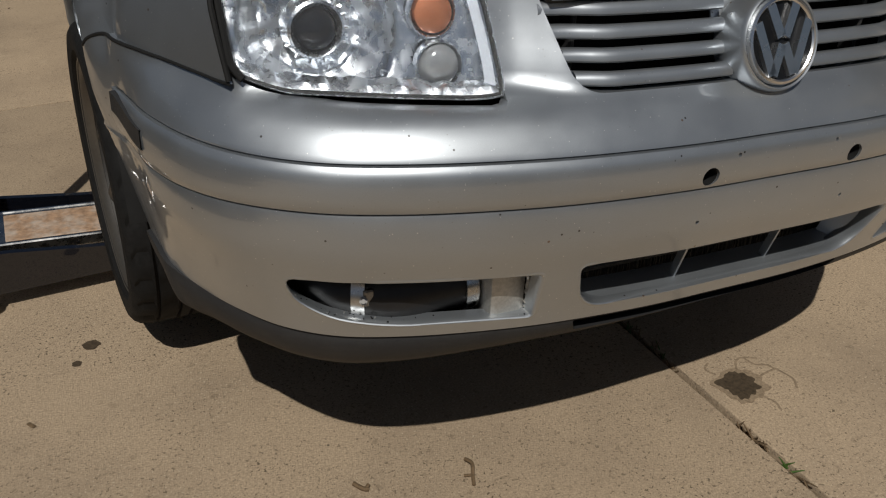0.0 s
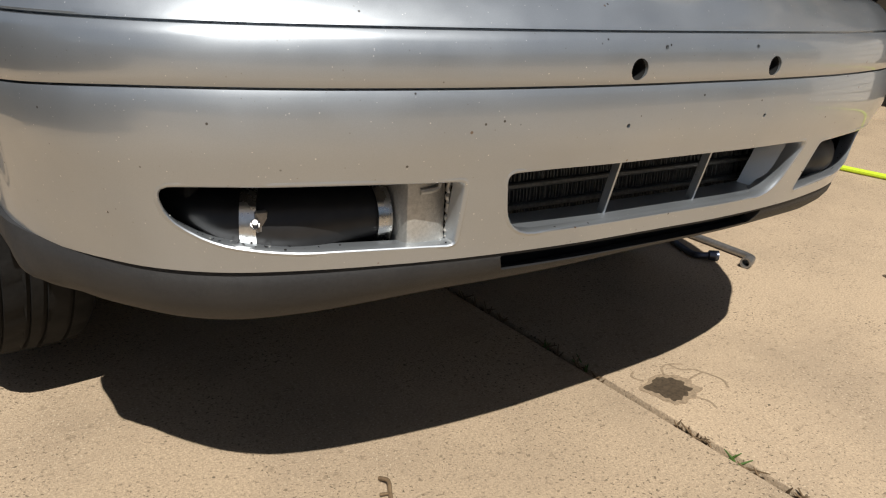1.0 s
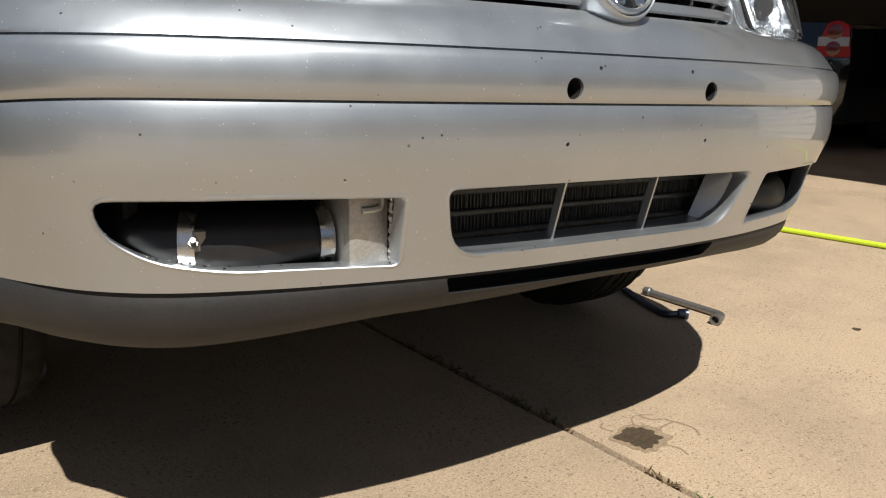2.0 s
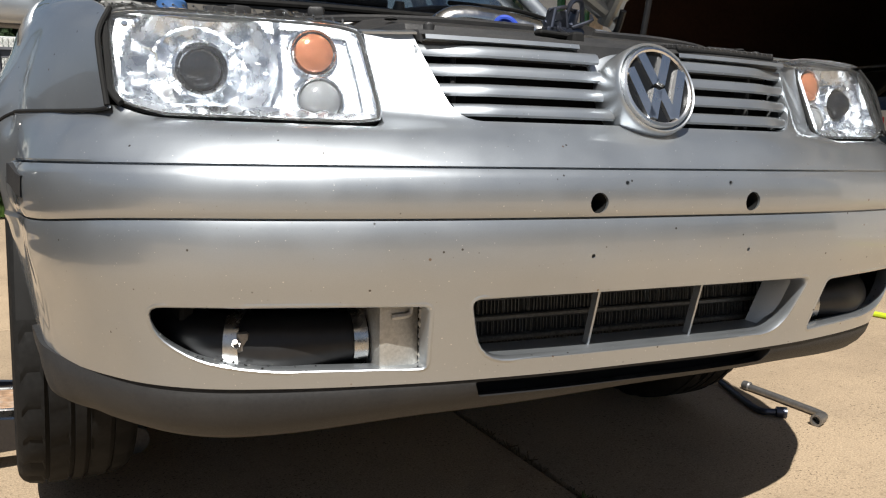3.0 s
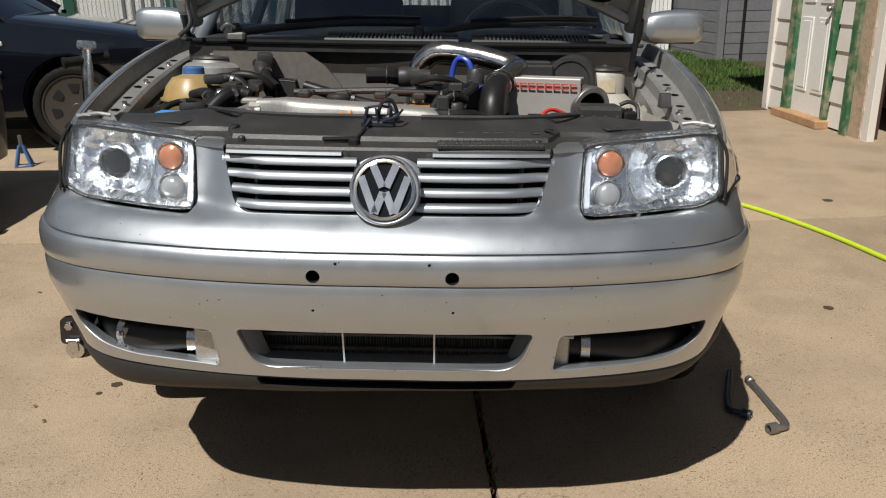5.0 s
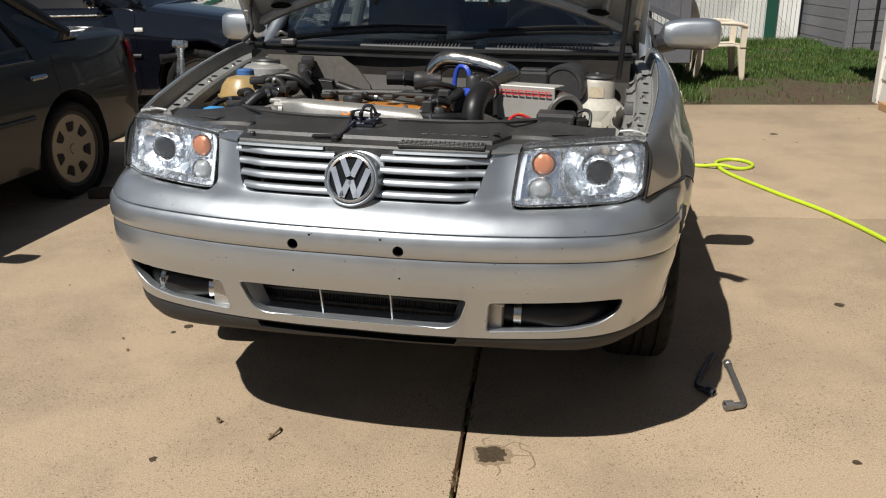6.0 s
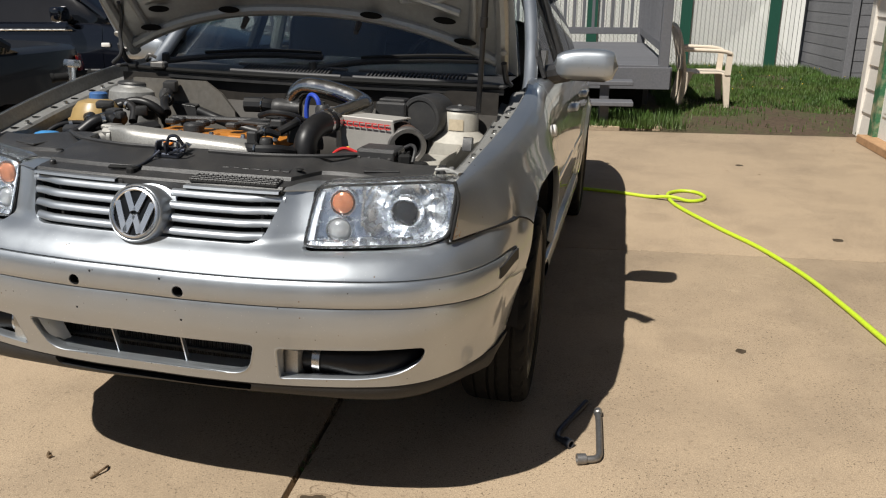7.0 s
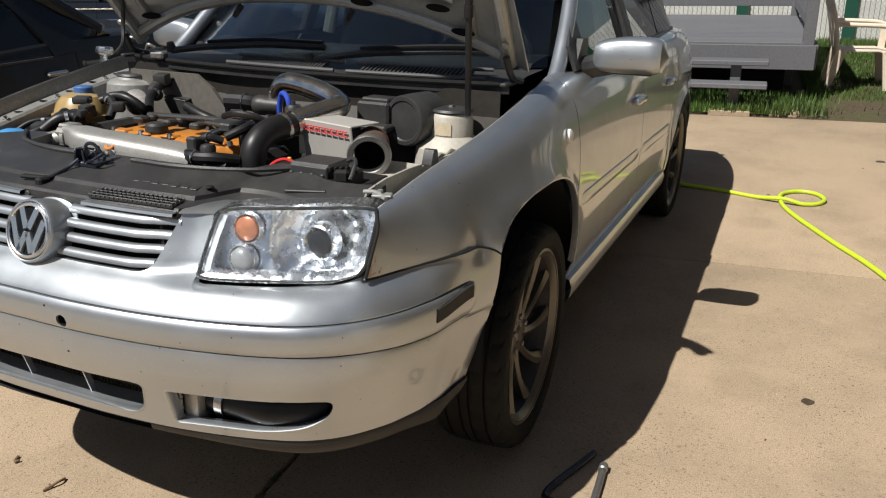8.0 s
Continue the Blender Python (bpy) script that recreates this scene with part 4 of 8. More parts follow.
def make_headlamp(s):
    f = (lambda b: flip_x(b)) if s < 0 else (lambda b: b)
    bowl = []
    for j in range(57):
        r = []
        for k in range(105):
            p = lamp_point(k / 104, j / 56)
            r.append(p + Vector((0, reflector_depth(p), 0)))
        bowl.append(r)
    lamp = part("headlamp", f(shell(bowl, -0.003)), REFLECTOR, car, "clear headlamp with projector and amber indicator", angle=30)
    edge = [lamp_point(k / 28, 0) for k in range(29)] + [lamp_point(1, j / 16) for j in range(1, 17)] + [lamp_point(1 - k / 28, 1) for k in range(1, 29)] + [lamp_point(0, 1 - j / 16) for j in range(1, 16)]
    low_edge = [lamp_point(0, 1 - j / 16) for j in range(16)] + edge[:45]
    part("housing_wall", f(grid([low_edge, [p + Vector((0, 0.05, 0)) for p in low_edge], [p + Vector((0, 0.10, 0)) for p in low_edge]])), REFLECTOR, lamp)
    part("seal", f(tube([p + Vector((0, 0.010, 0)) for p in edge], 0.0035, 8, 1, True)), DEEP_BLACK, lamp)
    part("lamp_gasket", f(tube([lamp_point(1, j / 16) + Vector((0.003, 0.002, 0)) for j in range(17)], 0.0048, 8, 1)), DEEP_BLACK, lamp)
    lens = part("lens", f(shell([[lamp_point(k / 36, j / 20) for k in range(37)] for j in range(21)], 0.002)), LENS_CLEAR, lamp, "clear plastic lens, slightly hazed")
    lens.visible_shadow = False
    part("projector", f(lathe([(0.0, -0.024), (0.006, -0.0234), (0.012, -0.0216), (0.018, -0.0180), (0.0225, -0.013), (0.0255, -0.007), (0.0270, 0.0), (0.0270, 0.03)], PROJ, (0, 1, 0), 28)), LENS_BALL, lamp, "dark glass projector ball")
    part("projector_ring", f(lathe([(0.0285, 0.03), (0.0285, -0.004), (0.034, -0.009), (0.0375, -0.006), (0.040, 0.004), (0.041, 0.020)], PROJ, (0, 1, 0), 32)), REFLECTOR, lamp)
    for k in range(14):
        a = 2 * math.pi * k / 14
        part("ring_notch", f(box(PROJ + Vector((0.0395 * math.cos(a), -0.002, 0.0395 * math.sin(a))), (0.003, 0.008, 0.009), 0.001, (0, math.degrees(-a) + 90, 0))), REFLECTOR, lamp)
    part("indicator", f(lathe([(0.0, -0.006), (0.010, -0.0055), (0.019, -0.003), (0.025, 0.001), (0.0265, 0.010)], BLINK, (-0.1, 1, -0.1), 28)), AMBER, lamp, "amber indicator lens")
    part("side_lamp", f(lathe([(0.0, -0.008), (0.014, -0.006), (0.023, -0.001), (0.0275, 0.006), (0.0285, 0.012)], SIDE, (-0.1, 1, -0.1), 28)), PEARL, lamp, "milky round side lamp")
    for c in (BLINK, SIDE):
        part("cup_ring", f(lathe([(0.0285, 0.016), (0.0285, 0.002), (0.0298, 0.0), (0.0315, 0.002), (0.0325, 0.016)], c + Vector((0, 0.002, 0)), (-0.1, 1, -0.1), 32)), REFLECTOR, lamp)
    # diffuser strip at the inner edge
    part("inner_strip", f(shell([[lamp_point(u, v, 0.016) for u in (0.012, 0.055)] for v in (0.06, 0.3, 0.6, 0.94)], 0.003)), STRIP_GLASS, lamp, "ribbed pale strip at the inner edge")
    # fine seams moulded into the reflector and bolts at its corners
    for u, v in ((0.40, 0.10), (0.94, 0.12), (0.93, 0.88), (0.41, 0.90)):
        p = lamp_point(u, v)
        part("reflector_pin", f(lathe([(0, -0.006), (0.004, -0.005), (0.006, 0.0), (0.006, 0.008)], p + Vector((0, reflector_depth(p), 0)), (0, 1, 0), 12)), REFLECTOR, lamp)
    part("lower_tray", f(grid([[lamp_point(k / 96, 0.03, 0.008 + d) + Vector((0, 0, 0.016 * (d / 0.05) ** 0.5 + (0.0045 * noise.noise((k * 0.23, 60 * d, 2.0)) if d else 0))) for k in range(97)] for d in (0, 0.006, 0.012, 0.018, 0.026)])), REFLECTOR, lamp)
    # ribbed clear top edge of the housing
    top = part("top_edge", f(shell([[lamp_point(k / 16, 1.0, d) + Vector((0, 0, h)) for k in range(17)] for d, h in ((0.004, 0.002), (0.02, 0.008), (0.05, 0.010), (0.075, 0.008))], 0.004)), CLEAR, lamp, "clear ribbed top edge")
    top.visible_shadow = False
    for k in range(24):
        p = lamp_point(0.03 + 0.94 * k / 23, 1.0, 0.03) + Vector((0, 0, 0.0105))
        part("top_rib", f(box(p, (0.003, 0.045, 0.003), 0.001, (0, 0, 18))), CLEAR, top).visible_shadow = False
    return lamp


PEARL = material("pearl_lamp_glass", (0.27, 0.28, 0.29), 0.12, 0.5, coat=0.8, grain=0.1, grain_scale=80)
STRIP_GLASS = material("pale_lamp_strip", (0.42, 0.45, 0.50), 0.25, 0.2, coat=0.6, grain=0.12, grain_scale=400)
for s in (1, -1):
    make_headlamp(s)

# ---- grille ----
# near-black board behind the slats, painted as the shade of the opening
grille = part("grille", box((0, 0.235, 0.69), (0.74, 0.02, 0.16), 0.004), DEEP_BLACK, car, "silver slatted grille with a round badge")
for s in (-1, 1):
    for k, z in enumerate((0.7425, 0.7155, 0.6885, 0.6615)):
        x0, x1 = 0.060, 0.338 - (0.752 - z) * 0.46
        rows = []
        for i in range(15):
            x = x0 + (x1 - x0) * i / 14
            y = plan_y(x) + 0.060 + (z - 0.648) * 0.52 + 0.014 * smoothstep(0.24, 0.31, x)
            rows.append([(s * x, y + a, z + b) for a, b in ((-0.002, -0.0042), (-0.0012, 0.0018), (0.0022, 0.0070), (0.008, 0.0098), (0.0145, 0.0098), (0.0185, 0.0060), (0.0170, -0.001), (0.008, -0.0062), (0.001, -0.0070))])
        part("grille_slat", grid(rows, closed_u=True), PAINT, grille)
    part("grille_strut", box((s * 0.27, 0.165, 0.69), (0.008, 0.03, 0.10), 0.002), BLACK_PLASTIC, grille)
    # painted return of the surround beside the slats
    rows = [[(s * (0.344 - (0.757 - z) * 0.46), plan_y(0.32) + 0.084 + (z - 0.648) * 0.52 + d, z) for d in (0.0, 0.025)] for z in (0.652, 0.69, 0.72, 0.757)]
    part("grille_return", shell(rows, 0.004), PAINT, grille)
EC = Vector((0, 0.058, 0.700))
EAX = Vector((0, 1, -0.30)).normalized()
EQ = Matrix.Translation(EC) @ Vector((0, 0, 1)).rotation_difference(-EAX).to_matrix().to_4x4()
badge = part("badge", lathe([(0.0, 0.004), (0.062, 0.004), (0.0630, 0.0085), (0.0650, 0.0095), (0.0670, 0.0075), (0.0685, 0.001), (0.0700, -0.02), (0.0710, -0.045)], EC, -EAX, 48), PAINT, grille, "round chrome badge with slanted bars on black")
part("badge_disc", lathe([(0, 0.006), (0.0585, 0.006), (0.0585, 0.002)], EC, -EAX, 40), material("badge_black", (0.010, 0.011, 0.013), 0.30, specular=0.15, grain=0.1, grain_scale=50), badge)
part("badge_ring", lathe([(0.0525, 0.006), (0.0525, 0.011), (0.055, 0.013), (0.0585, 0.012), (0.0605, 0.006)], EC, -EAX, 48), SATIN, badge)
# slanted bars: two above, a zigzag of four below
BARS = [((-0.0225, 0.0475), (-0.0035, 0.004)), ((0.0225, 0.0475), (0.0035, 0.004)), ((-0.0455, 0.0265), (-0.0185, -0.0465)), ((-0.0185, -0.0465), (-0.002, -0.004)), ((0.002, -0.004), (0.0185, -0.0465)), ((0.0185, -0.0465), (0.0455, 0.0265))]
for (ax, az), (bx, bz) in BARS:
    d = Vector((bx - ax, bz - az))
    nrm = Vector((-d.y, d.x)).normalized() * 0.0075
    poly = [(ax + nrm.x, az + nrm.y), (ax - nrm.x, az - nrm.y), (bx - nrm.x, bz - nrm.y), (bx + nrm.x, bz + nrm.y)]
    b = prism(poly, "z", 0.0062, 0.0125, 0.96)
    b.transform(EQ)
    part("badge_bar", b, SATIN, badge)
# crown of the grille above the badge
rows = [[(x, 0.088 + (z - 0.70) * 0.55 + d, z - 0.022 * abs(x / 0.066) ** 2.2) for x in [-0.066 + 0.132 * k / 12 for k in range(13)]] for z, d in ((0.738, 0.010), (0.750, 0.008), (0.758, 0.009), (0.763, 0.013), (0.765, 0.03), (0.764, 0.05))]
part("grille_crown", shell(rows, 0.004), PAINT, grille)
for s in (-1, 1):
    part("grille_top_rail", grid([[(s * x, plan_y(x) + 0.112 + a, 0.757 + b) for a, b in ((0, 0), (0.002, 0.006), (0.03, 0.008), (0.03, -0.004))] for x in [0.09 + 0.232 * k / 10 for k in range(11)]], closed_u=True), PAINT, grille)

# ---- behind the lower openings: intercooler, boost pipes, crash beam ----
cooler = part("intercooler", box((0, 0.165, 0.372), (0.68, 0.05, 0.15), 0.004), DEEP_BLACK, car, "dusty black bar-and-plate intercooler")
for k in range(5):
    part("cooler_bar", box((0, 0.1365, 0.312 + 0.03 * k), (0.66, 0.012, 0.0085), 0.002), FIN, cooler)
fins = bmesh.new()
rnd = random.Random(3)
for k in range(4):
    for i in range(110):
        x = -0.325 + 0.65 * i / 109
        fins = merge(fins, box((x, 0.142, 0.327 + 0.03 * k), (0.0012, 0.010, 0.021), 0, (0, 0, rnd.uniform(-25, 25))))
tagged(part("cooler_core", fins, FIN, cooler, smooth=False), kind="stuff")
for s in (-1, 1):
    part("cooler_tank", merge(box((s * 0.372 if s < 0 else 0.358, 0.130 if s < 0 else 0.138, 0.378), (0.060 if s < 0 else 0.044, 0.085, 0.14), 0.012, segments=2), tube([(s * 0.356, 0.087, 0.435), (s * 0.356, 0.086, 0.404), (s * 0.362, 0.086, 0.396), (s * 0.384, 0.087, 0.394)], 0.0045, 8)), ALLOY, cooler, "welded aluminium end tank")
    hose = part("boost_hose", tube([(s * 0.376, 0.165, 0.366), (s * 0.46, 0.170, 0.365), (s * 0.54, 0.185, 0.364), (s * 0.61, 0.23, 0.368), (s * 0.65, 0.31, 0.40)], 0.042, 20, 8, radii=[(0, 0.038), (0.2, 0.040), (0.4, 0.045), (0.6, 0.042), (1, 0.038)]), HOSE_RUBBER, car, "black rubber boost hose with steel clamps")
    hose.location = (0, -0.010, -0.012)
    part("weld_bead", tube([(s * 0.341 + 0.0010 * math.sin(k * 2.1), 0.0880, 0.318 + 0.0045 * k) for k in range(27)], 0.0045, 8, 2, radii=[(k / 27, 0.0032 + 0.0018 * (k % 2)) for k in range(28)]), ALLOY, cooler)
    for x, y, tilt in ((0.414, 0.168, 2), (0.560, 0.196, 26))[: 2 if s < 0 else 1]:
        clamp = part("hose_clamp", lathe([(0.0415, -0.0095), (0.0455, -0.0095), (0.0455, 0.0095), (0.0415, 0.0095)], (s * x, y, 0.366), (s, math.tan(radians(tilt)), 0), 28), STEEL, hose, "bright steel T-bolt clamp")
        part("clamp_bolt", merge(rod((s * (x + 0.010), y - 0.036, 0.368), (s * (x + 0.016), y - 0.056, 0.380), 0.0034, 8), box((s * (x + 0.004), y - 0.043, 0.376), (0.015, 0.008, 0.026), 0.002), rod((s * (x + 0.012), y - 0.044, 0.373), (s * (x + 0.0135), y - 0.049, 0.376), 0.0062, 6)), TOOL_GREY, clamp) if x > 0.5 else None
# beam, liners, radiator and pan: near-black, shade of the openings in their colour
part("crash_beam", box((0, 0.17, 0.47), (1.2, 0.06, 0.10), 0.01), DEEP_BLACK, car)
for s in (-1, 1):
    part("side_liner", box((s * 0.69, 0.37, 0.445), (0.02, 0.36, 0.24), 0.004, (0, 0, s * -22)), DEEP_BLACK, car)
    # added backing that hides sunlit ground seen through the fog lamp holes
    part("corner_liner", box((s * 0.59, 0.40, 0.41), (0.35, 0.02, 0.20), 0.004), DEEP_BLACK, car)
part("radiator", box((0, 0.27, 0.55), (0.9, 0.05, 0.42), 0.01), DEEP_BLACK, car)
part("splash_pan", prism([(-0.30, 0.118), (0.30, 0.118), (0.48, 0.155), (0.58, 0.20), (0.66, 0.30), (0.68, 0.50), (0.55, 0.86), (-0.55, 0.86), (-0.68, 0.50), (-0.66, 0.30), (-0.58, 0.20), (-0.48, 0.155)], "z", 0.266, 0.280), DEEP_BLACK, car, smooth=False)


# ---- wheels ----
def make_tyre(seg=112):
    prof = []
    W, R = 0.112, 0.315
    for x, r, kind in [(-0.100, 0.245, 0), (-0.112, 0.256, 0), (-0.117, 0.275, 0), (-0.114, 0.292, 0), (-0.106, 0.303, 1), (-0.094, 0.310, 2), (-0.072, 0.3135, 2), (-0.066, 0.3138, 0), (-0.065, 0.307, 0), (-0.058, 0.307, 0), (-0.057, 0.3142, 0), (-0.024, 0.315, 2), (-0.019, 0.315, 0), (-0.018, 0.308, 0), (-0.011, 0.308, 0), (-0.010, 0.315, 0)]:
        prof.append((x, r, kind))
    prof = prof + [(-x, r, k) for x, r, k in reversed(prof)]
    rows = []
    for x, r, kind in prof:
        rows.append([(x, (r - (0.005 if kind and k % 4 == 0 else 0)) * math.cos(2 * math.pi * (k + (1.2 if kind == 2 and x > 0 else 0)) / seg), (r - (0.005 if kind and k % 4 == 0 else 0)) * math.sin(2 * math.pi * (k + (1.2 if kind == 2 and x > 0 else 0)) / seg)) for k in range(seg)])
    return mesh_of("tyre", grid(rows, closed_u=True), RUBBER, angle=28)


def make_rim():
    b = lathe([(r * 1.11, x) for r, x in ((0.212, -0.10), (0.222, -0.095), (0.216, -0.085), (0.200, -0.06), (0.192, 0.0), (0.196, 0.06), (0.208, 0.088), (0.221, 0.096), (0.222, 0.101), (0.214, 0.103), (0.206, 0.094), (0.200, 0.08), (0.19, 0.0))], (0, 0, 0), (1, 0, 0), 56)
    return mesh_of("rim", b, RIM_BARREL)


def make_spoke():
    """One curved spoke, slim at its waist and broad where it meets the rim."""
    rows = []
    for k in range(13):
        t = k / 12
        r = 0.045 + 0.188 * t
        w = 0.0165 - 0.0075 * math.sin(math.pi * min(1, t * 0.95)) + 0.009 * t**2
        xo = 0.046 + 0.034 * t**1.4
        sweep = 0.30 * t**1.3
        row = []
        for d, side in ((0, -1), (0.004, -1.08), (0.03, -0.85), (0.03, 0.85), (0.004, 1.08), (0, 1), (-0.005, 0)):
            a = sweep + side * w * (0.72 if d == 0 else 1) / r
            row.append((xo - d, r * math.cos(a), r * math.sin(a)))
        rows.append(row)
    b = grid(rows, closed_u=True)
    bmesh.ops.recalc_face_normals(b, faces=b.faces)
    return mesh_of("spoke", b, RIM)


# darker copy of the wheel paint: shade behind the spokes put into colour
RIM_BARREL = material("shade_dark_wheel_barrel", (0.045, 0.042, 0.038), 0.6, 0.2, grain=0.2, grain_scale=90, stain=0.5, stain_scale=12)
LIP_RING = mesh_of("rim_lip", lathe([(r * 1.11, x) for r, x in ((0.2225, 0.0955), (0.2235, 0.1015), (0.2165, 0.1045), (0.2050, 0.0950), (0.1985, 0.0800))], (0, 0, 0), (1, 0, 0), 56), RIM)
TYRE, RIM_MESH, SPOKE = make_tyre(), make_rim(), make_spoke()
HUB = mesh_of("hub", lathe([(0, 0.056), (0.022, 0.056), (0.03, 0.05), (0.058, 0.05), (0.07, 0.044), (0.072, 0.01), (0.05, 0.0)], (0, 0, 0), (1, 0, 0), 30), RIM)
BOLT = mesh_of("wheel_bolt", lathe([(0, 0.058), (0.007, 0.058), (0.009, 0.055), (0.009, 0.045)], (0, 0, 0), (1, 0, 0), 10), TOOL_GREY)
DISC = mesh_of("brake_disc", lathe([(0, 0.0), (0.14, 0.0), (0.14, -0.02), (0, -0.02)], (0, 0, 0), (1, 0, 0), 36), TOOL_GREY)
for s, y, z, steer, out in ((1, 0.972, 0.258, 1.3, 0.757), (-1, 0.985, 0.250, 4.5, 0.780), (1, 3.465, 0.315, 0, 0.772), (-1, 3.465, 0.315, 0, 0.772)):
    wheel = thing("wheel", "silver multi-spoke alloy wheel with a dusty black tyre", "")
    wheel.parent = car
    wheel.matrix_basis = pose(s * out, y, z, 0, 0, steer + (180 if s < 0 else 0)) @ pose(0, 0, 0, 17 * y) @ Matrix.Diagonal((0.9, 1.045, 1.045, 1))
    part("tyre", TYRE, RUBBER, wheel, "dusty black tyre with worn tread")
    part("rim", RIM_MESH, RIM_BARREL, wheel, "wheel barrel coloured dark for the shade inside")
    part("rim_lip", LIP_RING, RIM, wheel)
    part("hub", HUB, RIM, wheel)
    part("brake_disc", DISC, TOOL_GREY, wheel)
    for k in range(10):
        part("spoke", SPOKE, RIM, wheel).matrix_basis = pose(0, 0, 0, 360 * k / 10)
    for k in range(5):
        a = 2 * math.pi * k / 5
        part("wheel_bolt", BOLT, TOOL_GREY, wheel).matrix_basis = pose(0, 0.05 * math.cos(a), 0.05 * math.sin(a))

# ---- engine bay ----
def carrier_y(x):
    return 0.128 + plan_y(x) * 0.9 + 0.10 * smoothstep(0.325, 0.365, abs(x))


carrier_rows = []
for k in range(105):
    x = -0.65 + 1.30 * k / 104
    y0 = carrier_y(x)
    w = 1 - 0.5 * smoothstep(0.38, 0.55, abs(x))
    drop = 0.012 * smoothstep(0.42, 0.62, abs(x))
    lift = 0.026 * smoothstep(0.29, 0.34, abs(x))
    carrier_rows.append([(x, y0 + a * w, z - drop) for a, z in ((0.0, 0.735 + lift), (0.0, 0.765), (0.004, 0.771), (0.05, 0.777), (0.055, 0.786), (0.12, 0.799), (0.165, 0.810), (0.20, 0.813), (0.207, 0.807), (0.209, 0.70))])
carrier = part("lock_carrier_cover", grid(carrier_rows), BLACK_PLASTIC, car, "dusty black plastic cover over the radiator")
# ridges, steps and clips moulded into the cover
for s in (-1, 1):
    part("cover_rib", tube([(s * x, carrier_y(x) + 0.168, 0.814) for x in (0.06, 0.2, 0.34, 0.44)], 0.006, 6), BLACK_PLASTIC, carrier)
    part("cover_flap", box((s * 0.50, carrier_y(0.5) + 0.075, 0.792), (0.09, 0.05, 0.005), 0.002, (4, 0, s * 22)), BLACK_PLASTIC, carrier)
    part("cover_clip", lathe([(0, 0.004), (0.008, 0.003), (0.010, 0)], (s * 0.085, carrier_y(0.08) - 0.001, 0.752), (0, -1, 0), 12), BLACK_PLASTIC, carrier)
    part("cover_clip", lathe([(0, 0.004), (0.008, 0.003), (0.010, 0)], (s * 0.33, carrier_y(0.33) + 0.09, 0.797), (0, 0, 1), 12), DEEP_BLACK, carrier)
    part("buffer", lathe([(0, 0.014), (0.006, 0.013), (0.008, 0.01), (0.008, 0)], (s * 0.30, carrier_y(0.3) + 0.03, 0.772), (0, 0, 1), 12), BLACK_PLASTIC, carrier)
# raised lettering pad, plain bars
for k in range(7):
    part("moulded_bar", box((0.145 + 0.026 * k, carrier_y(0.2) + 0.10 + 0.004 * (k % 2), 0.7935), (0.017, 0.030, 0.003), 0.001, (5, 0, 5)), BLACK_PLASTIC, carrier)
# vent grid
vent = part("carrier_vent", box((0.205, carrier_y(0.2) + 0.022, 0.7745), (0.215, 0.042, 0.006), 0.002, (8, 0, 4)), DEEP_BLACK, carrier)
for i in range(18):
    x = 0.105 + 0.0118 * i
    part("vent_bar", box((x, carrier_y(0.2) + 0.0225 + (x - 0.205) * 0.07, 0.7785), (0.0035, 0.044, 0.005), 0.001, (8, 0, 4)), BLACK_PLASTIC, vent)
for j in range(4):
    part("vent_bar", box((0.205, carrier_y(0.2) + 0.004 + 0.0125 * j, 0.7765 + 0.0014 * j), (0.215, 0.003, 0.005), 0.001, (8, 0, 4)), BLACK_PLASTIC, vent)
# hood latch
latch = part("hood_latch", merge(box((-0.03, 0.262, 0.804), (0.070, 0.045, 0.012), 0.003), box((-0.055, 0.25, 0.822), (0.006, 0.026, 0.034), 0.002, (0, 12, 0)), box((-0.032, 0.252, 0.822), (0.005, 0.028, 0.030), 0.002, (0, -8, 10)), box((-0.006, 0.262, 0.828), (0.006, 0.022, 0.032), 0.002, (15, 0, 20)), tube([(-0.058, 0.25, 0.836), (-0.03, 0.245, 0.842), (-0.004, 0.258, 0.838)], 0.003, 6), tube([(-0.02, 0.24, 0.81), (0.01, 0.232, 0.822), (0.022, 0.25, 0.834)], 0.003, 6), rod((-0.06, 0.262, 0.818), (0.012, 0.262, 0.818), 0.005, 8), tube([(-0.03, 0.25, 0.82), (-0.02, 0.243, 0.85), (0.0, 0.247, 0.853), (0.012, 0.26, 0.826)], 0.004, 6), tube([(-0.045, 0.24, 0.815), (-0.055, 0.22, 0.80), (-0.06, 0.19, 0.79), (-0.07, 0.165, 0.782)], 0.004, 6)), TOOL_DARK, car, "greasy dark hood latch")
part("latch_hook", merge(box((-0.10, 0.165, 0.783), (0.07, 0.018, 0.008), 0.003, (0, 0, 12)), box((-0.07, 0.158, 0.777), (0.02, 0.03, 0.02), 0.004)), DEEP_BLACK, latch)
part("latch_spring", tube([(0.0 + 0.007 * math.cos(a * 2.2), 0.275 + 0.0012 * a, 0.825 + 0.007 * math.sin(a * 2.2)) for a in range(24)], 0.0018, 5, 2), STEEL, latch)

